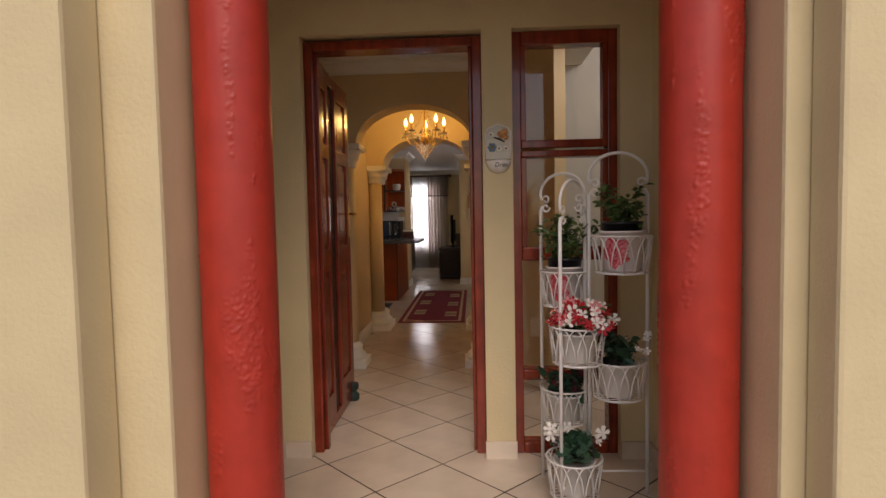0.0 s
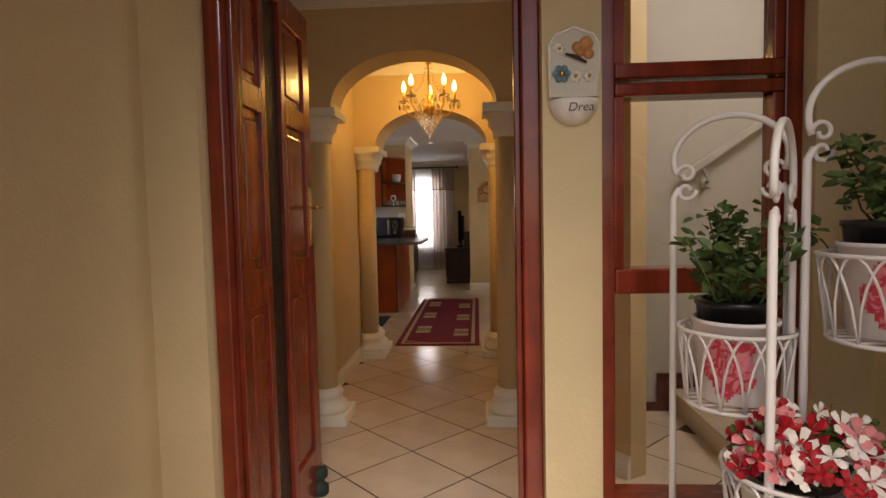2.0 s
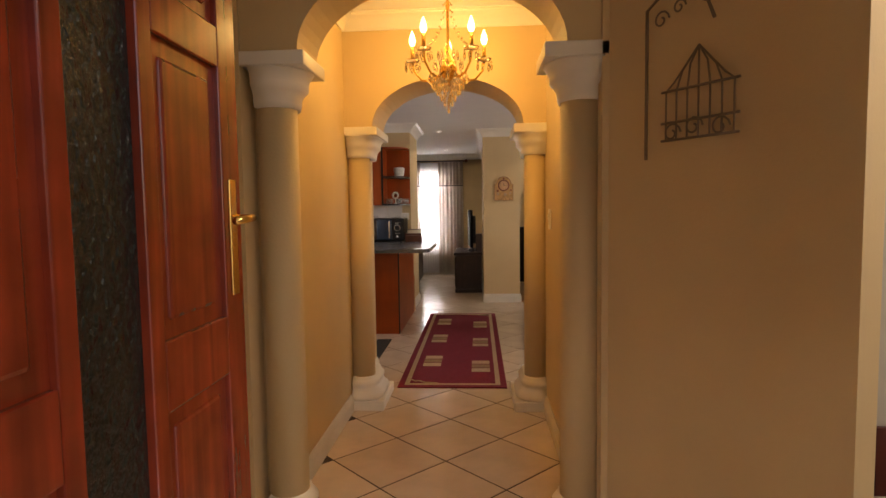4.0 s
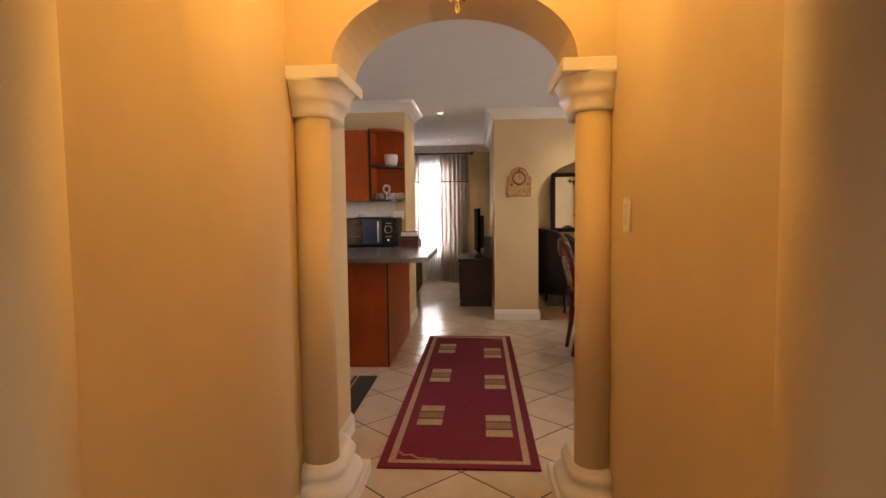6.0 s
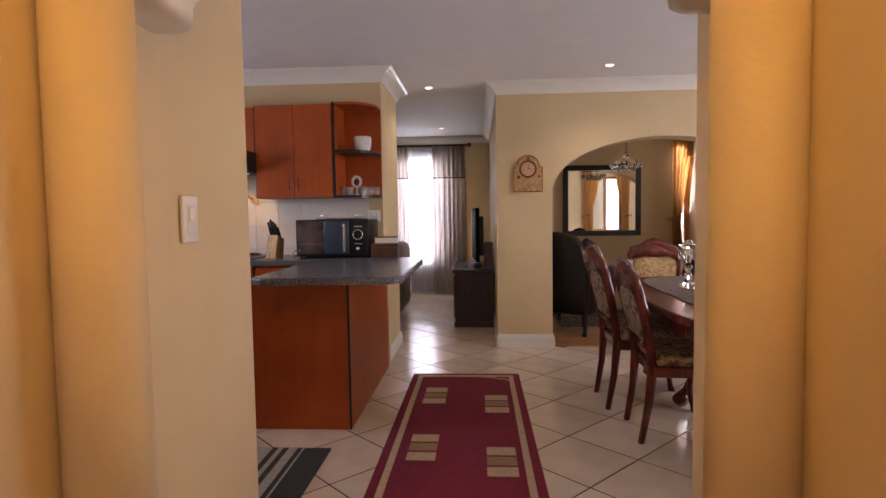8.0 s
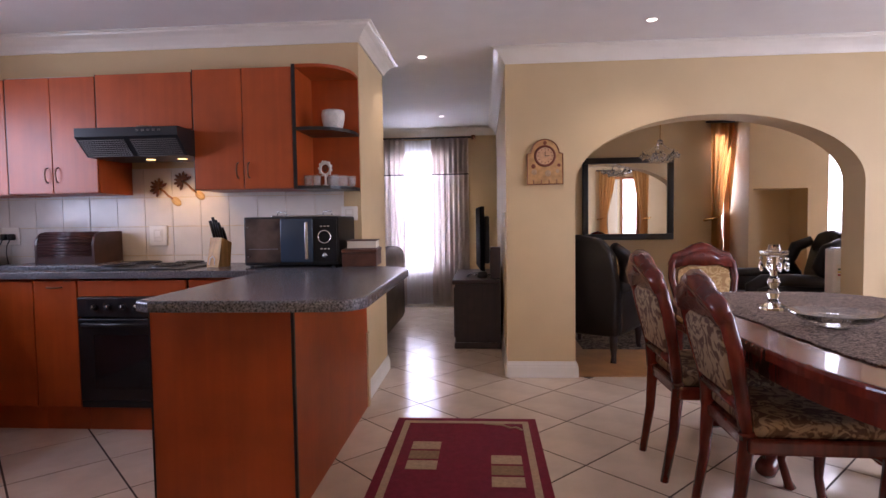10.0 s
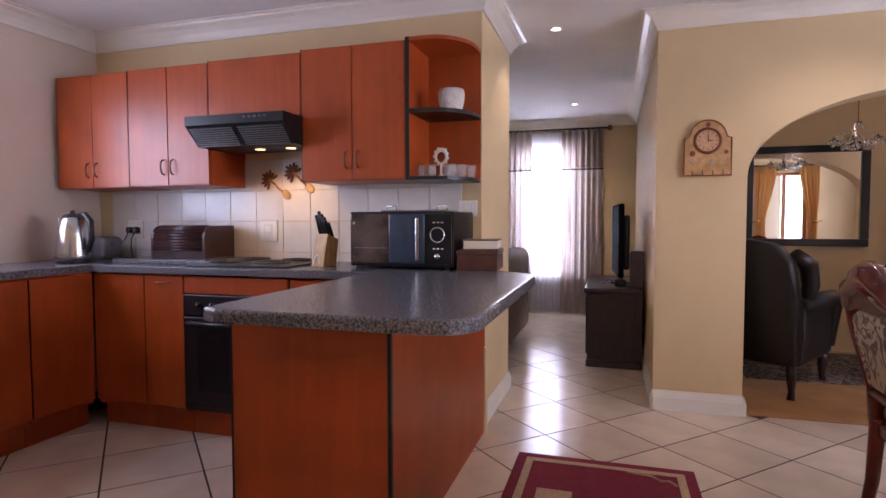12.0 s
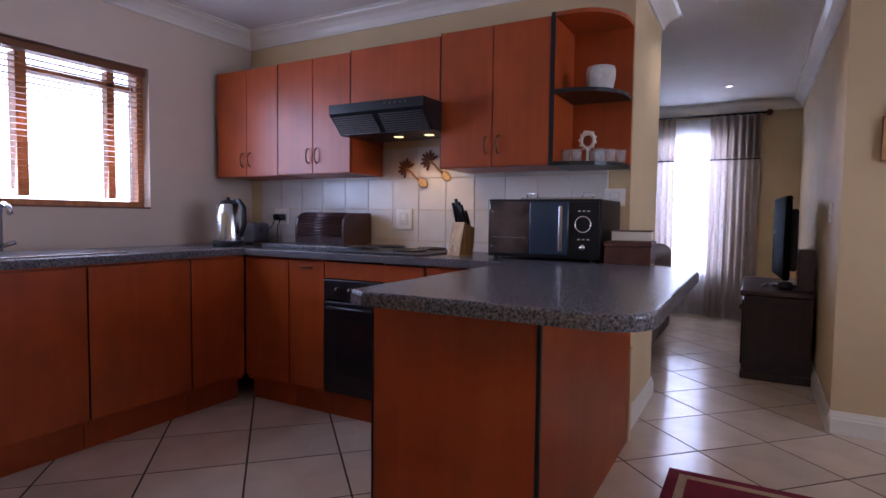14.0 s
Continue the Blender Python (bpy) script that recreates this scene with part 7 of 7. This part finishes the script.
def lay_floor():
    P, ANG, ax, ay = 0.4003, radians(-44.54), -0.253, 10.902
    me = tile_mesh(P - 0.0085, 0.006, 0.0006, "tile")
    me.materials.append(M["tile"])
    fl = bpy.data.objects["floor"]
    ca, sa = math.cos(ANG), math.sin(ANG)
    rest = bmesh.new()
    count = 0
    cells = []
    for i in range(-40, 40):
        for j in range(-40, 40):
            u, v = (i + 0.5) * P, (j + 0.5) * P
            x, y = ax + u * ca - v * sa, ay + u * sa + v * ca
            inside = (-0.95 < x < 1.3 and 2.3 < y < 4.2) or (-1.25 < x < 1.3 and 4.0 < y < 5.9) or (-1.0 < x < 0.55 and 5.6 < y < 7.7) or (-3.1 < x < 2.3 and 7.4 < y < 11.45) or (-1.6 < x < 0.2 and 11.3 < y < 14.7)
            if inside:
                near = abs(x + 0.3) + 0.25 * abs(y - 8)
                cells.append((near, x, y))
    cells.sort()
    rng = random.Random(5)
    for k, (_, x, y) in enumerate(cells):
        m = Matrix.Translation((x, y, rng.uniform(-0.0003, 0.0))) @ Matrix.Rotation(ANG + rng.uniform(-0.002, 0.002), 4, "Z")
        if k < 300:
            t = new("tile", me)
            t.parent = fl
            t.matrix_world = m
        else:
            h = (P - 0.0085) / 2
            q = [rest.verts.new(m @ Vector((a * h, b * h, 0))) for a, b in ((-1, -1), (1, -1), (1, 1), (-1, 1))]
            w = [rest.verts.new(m @ Vector((a * h, b * h, -0.012))) for a, b in ((-1, -1), (1, -1), (1, 1), (-1, 1))]
            rest.faces.new(q)
            for e in range(4):
                rest.faces.new((w[e], w[(e + 1) % 4], q[(e + 1) % 4], q[e]))
    if len(cells) > 300:
        o = part("tiles", rest, M["tile"], fl)
        o["kind"] = "stuff"


lay_floor()


def lay_splashback():
    P = 0.181
    me = tile_mesh(P - 0.003, 0.007, 0.0012, "wall_tile")
    me.materials.append(M["walltile"])
    wl = bpy.data.objects["wall_kitchen_back"]
    for i in range(16):
        for j in range(4):
            x = -3.333 + (i + 0.5) * P
            z = 0.93 + (j - 0.5) * P
            if x + P / 2 > -0.88:
                continue
            t = new("tile", me)
            t.parent = wl
            t.matrix_world = Matrix.Translation((x, KY - 0.007, z)) @ Matrix.Rotation(math.pi / 2, 4, "X")


lay_splashback()
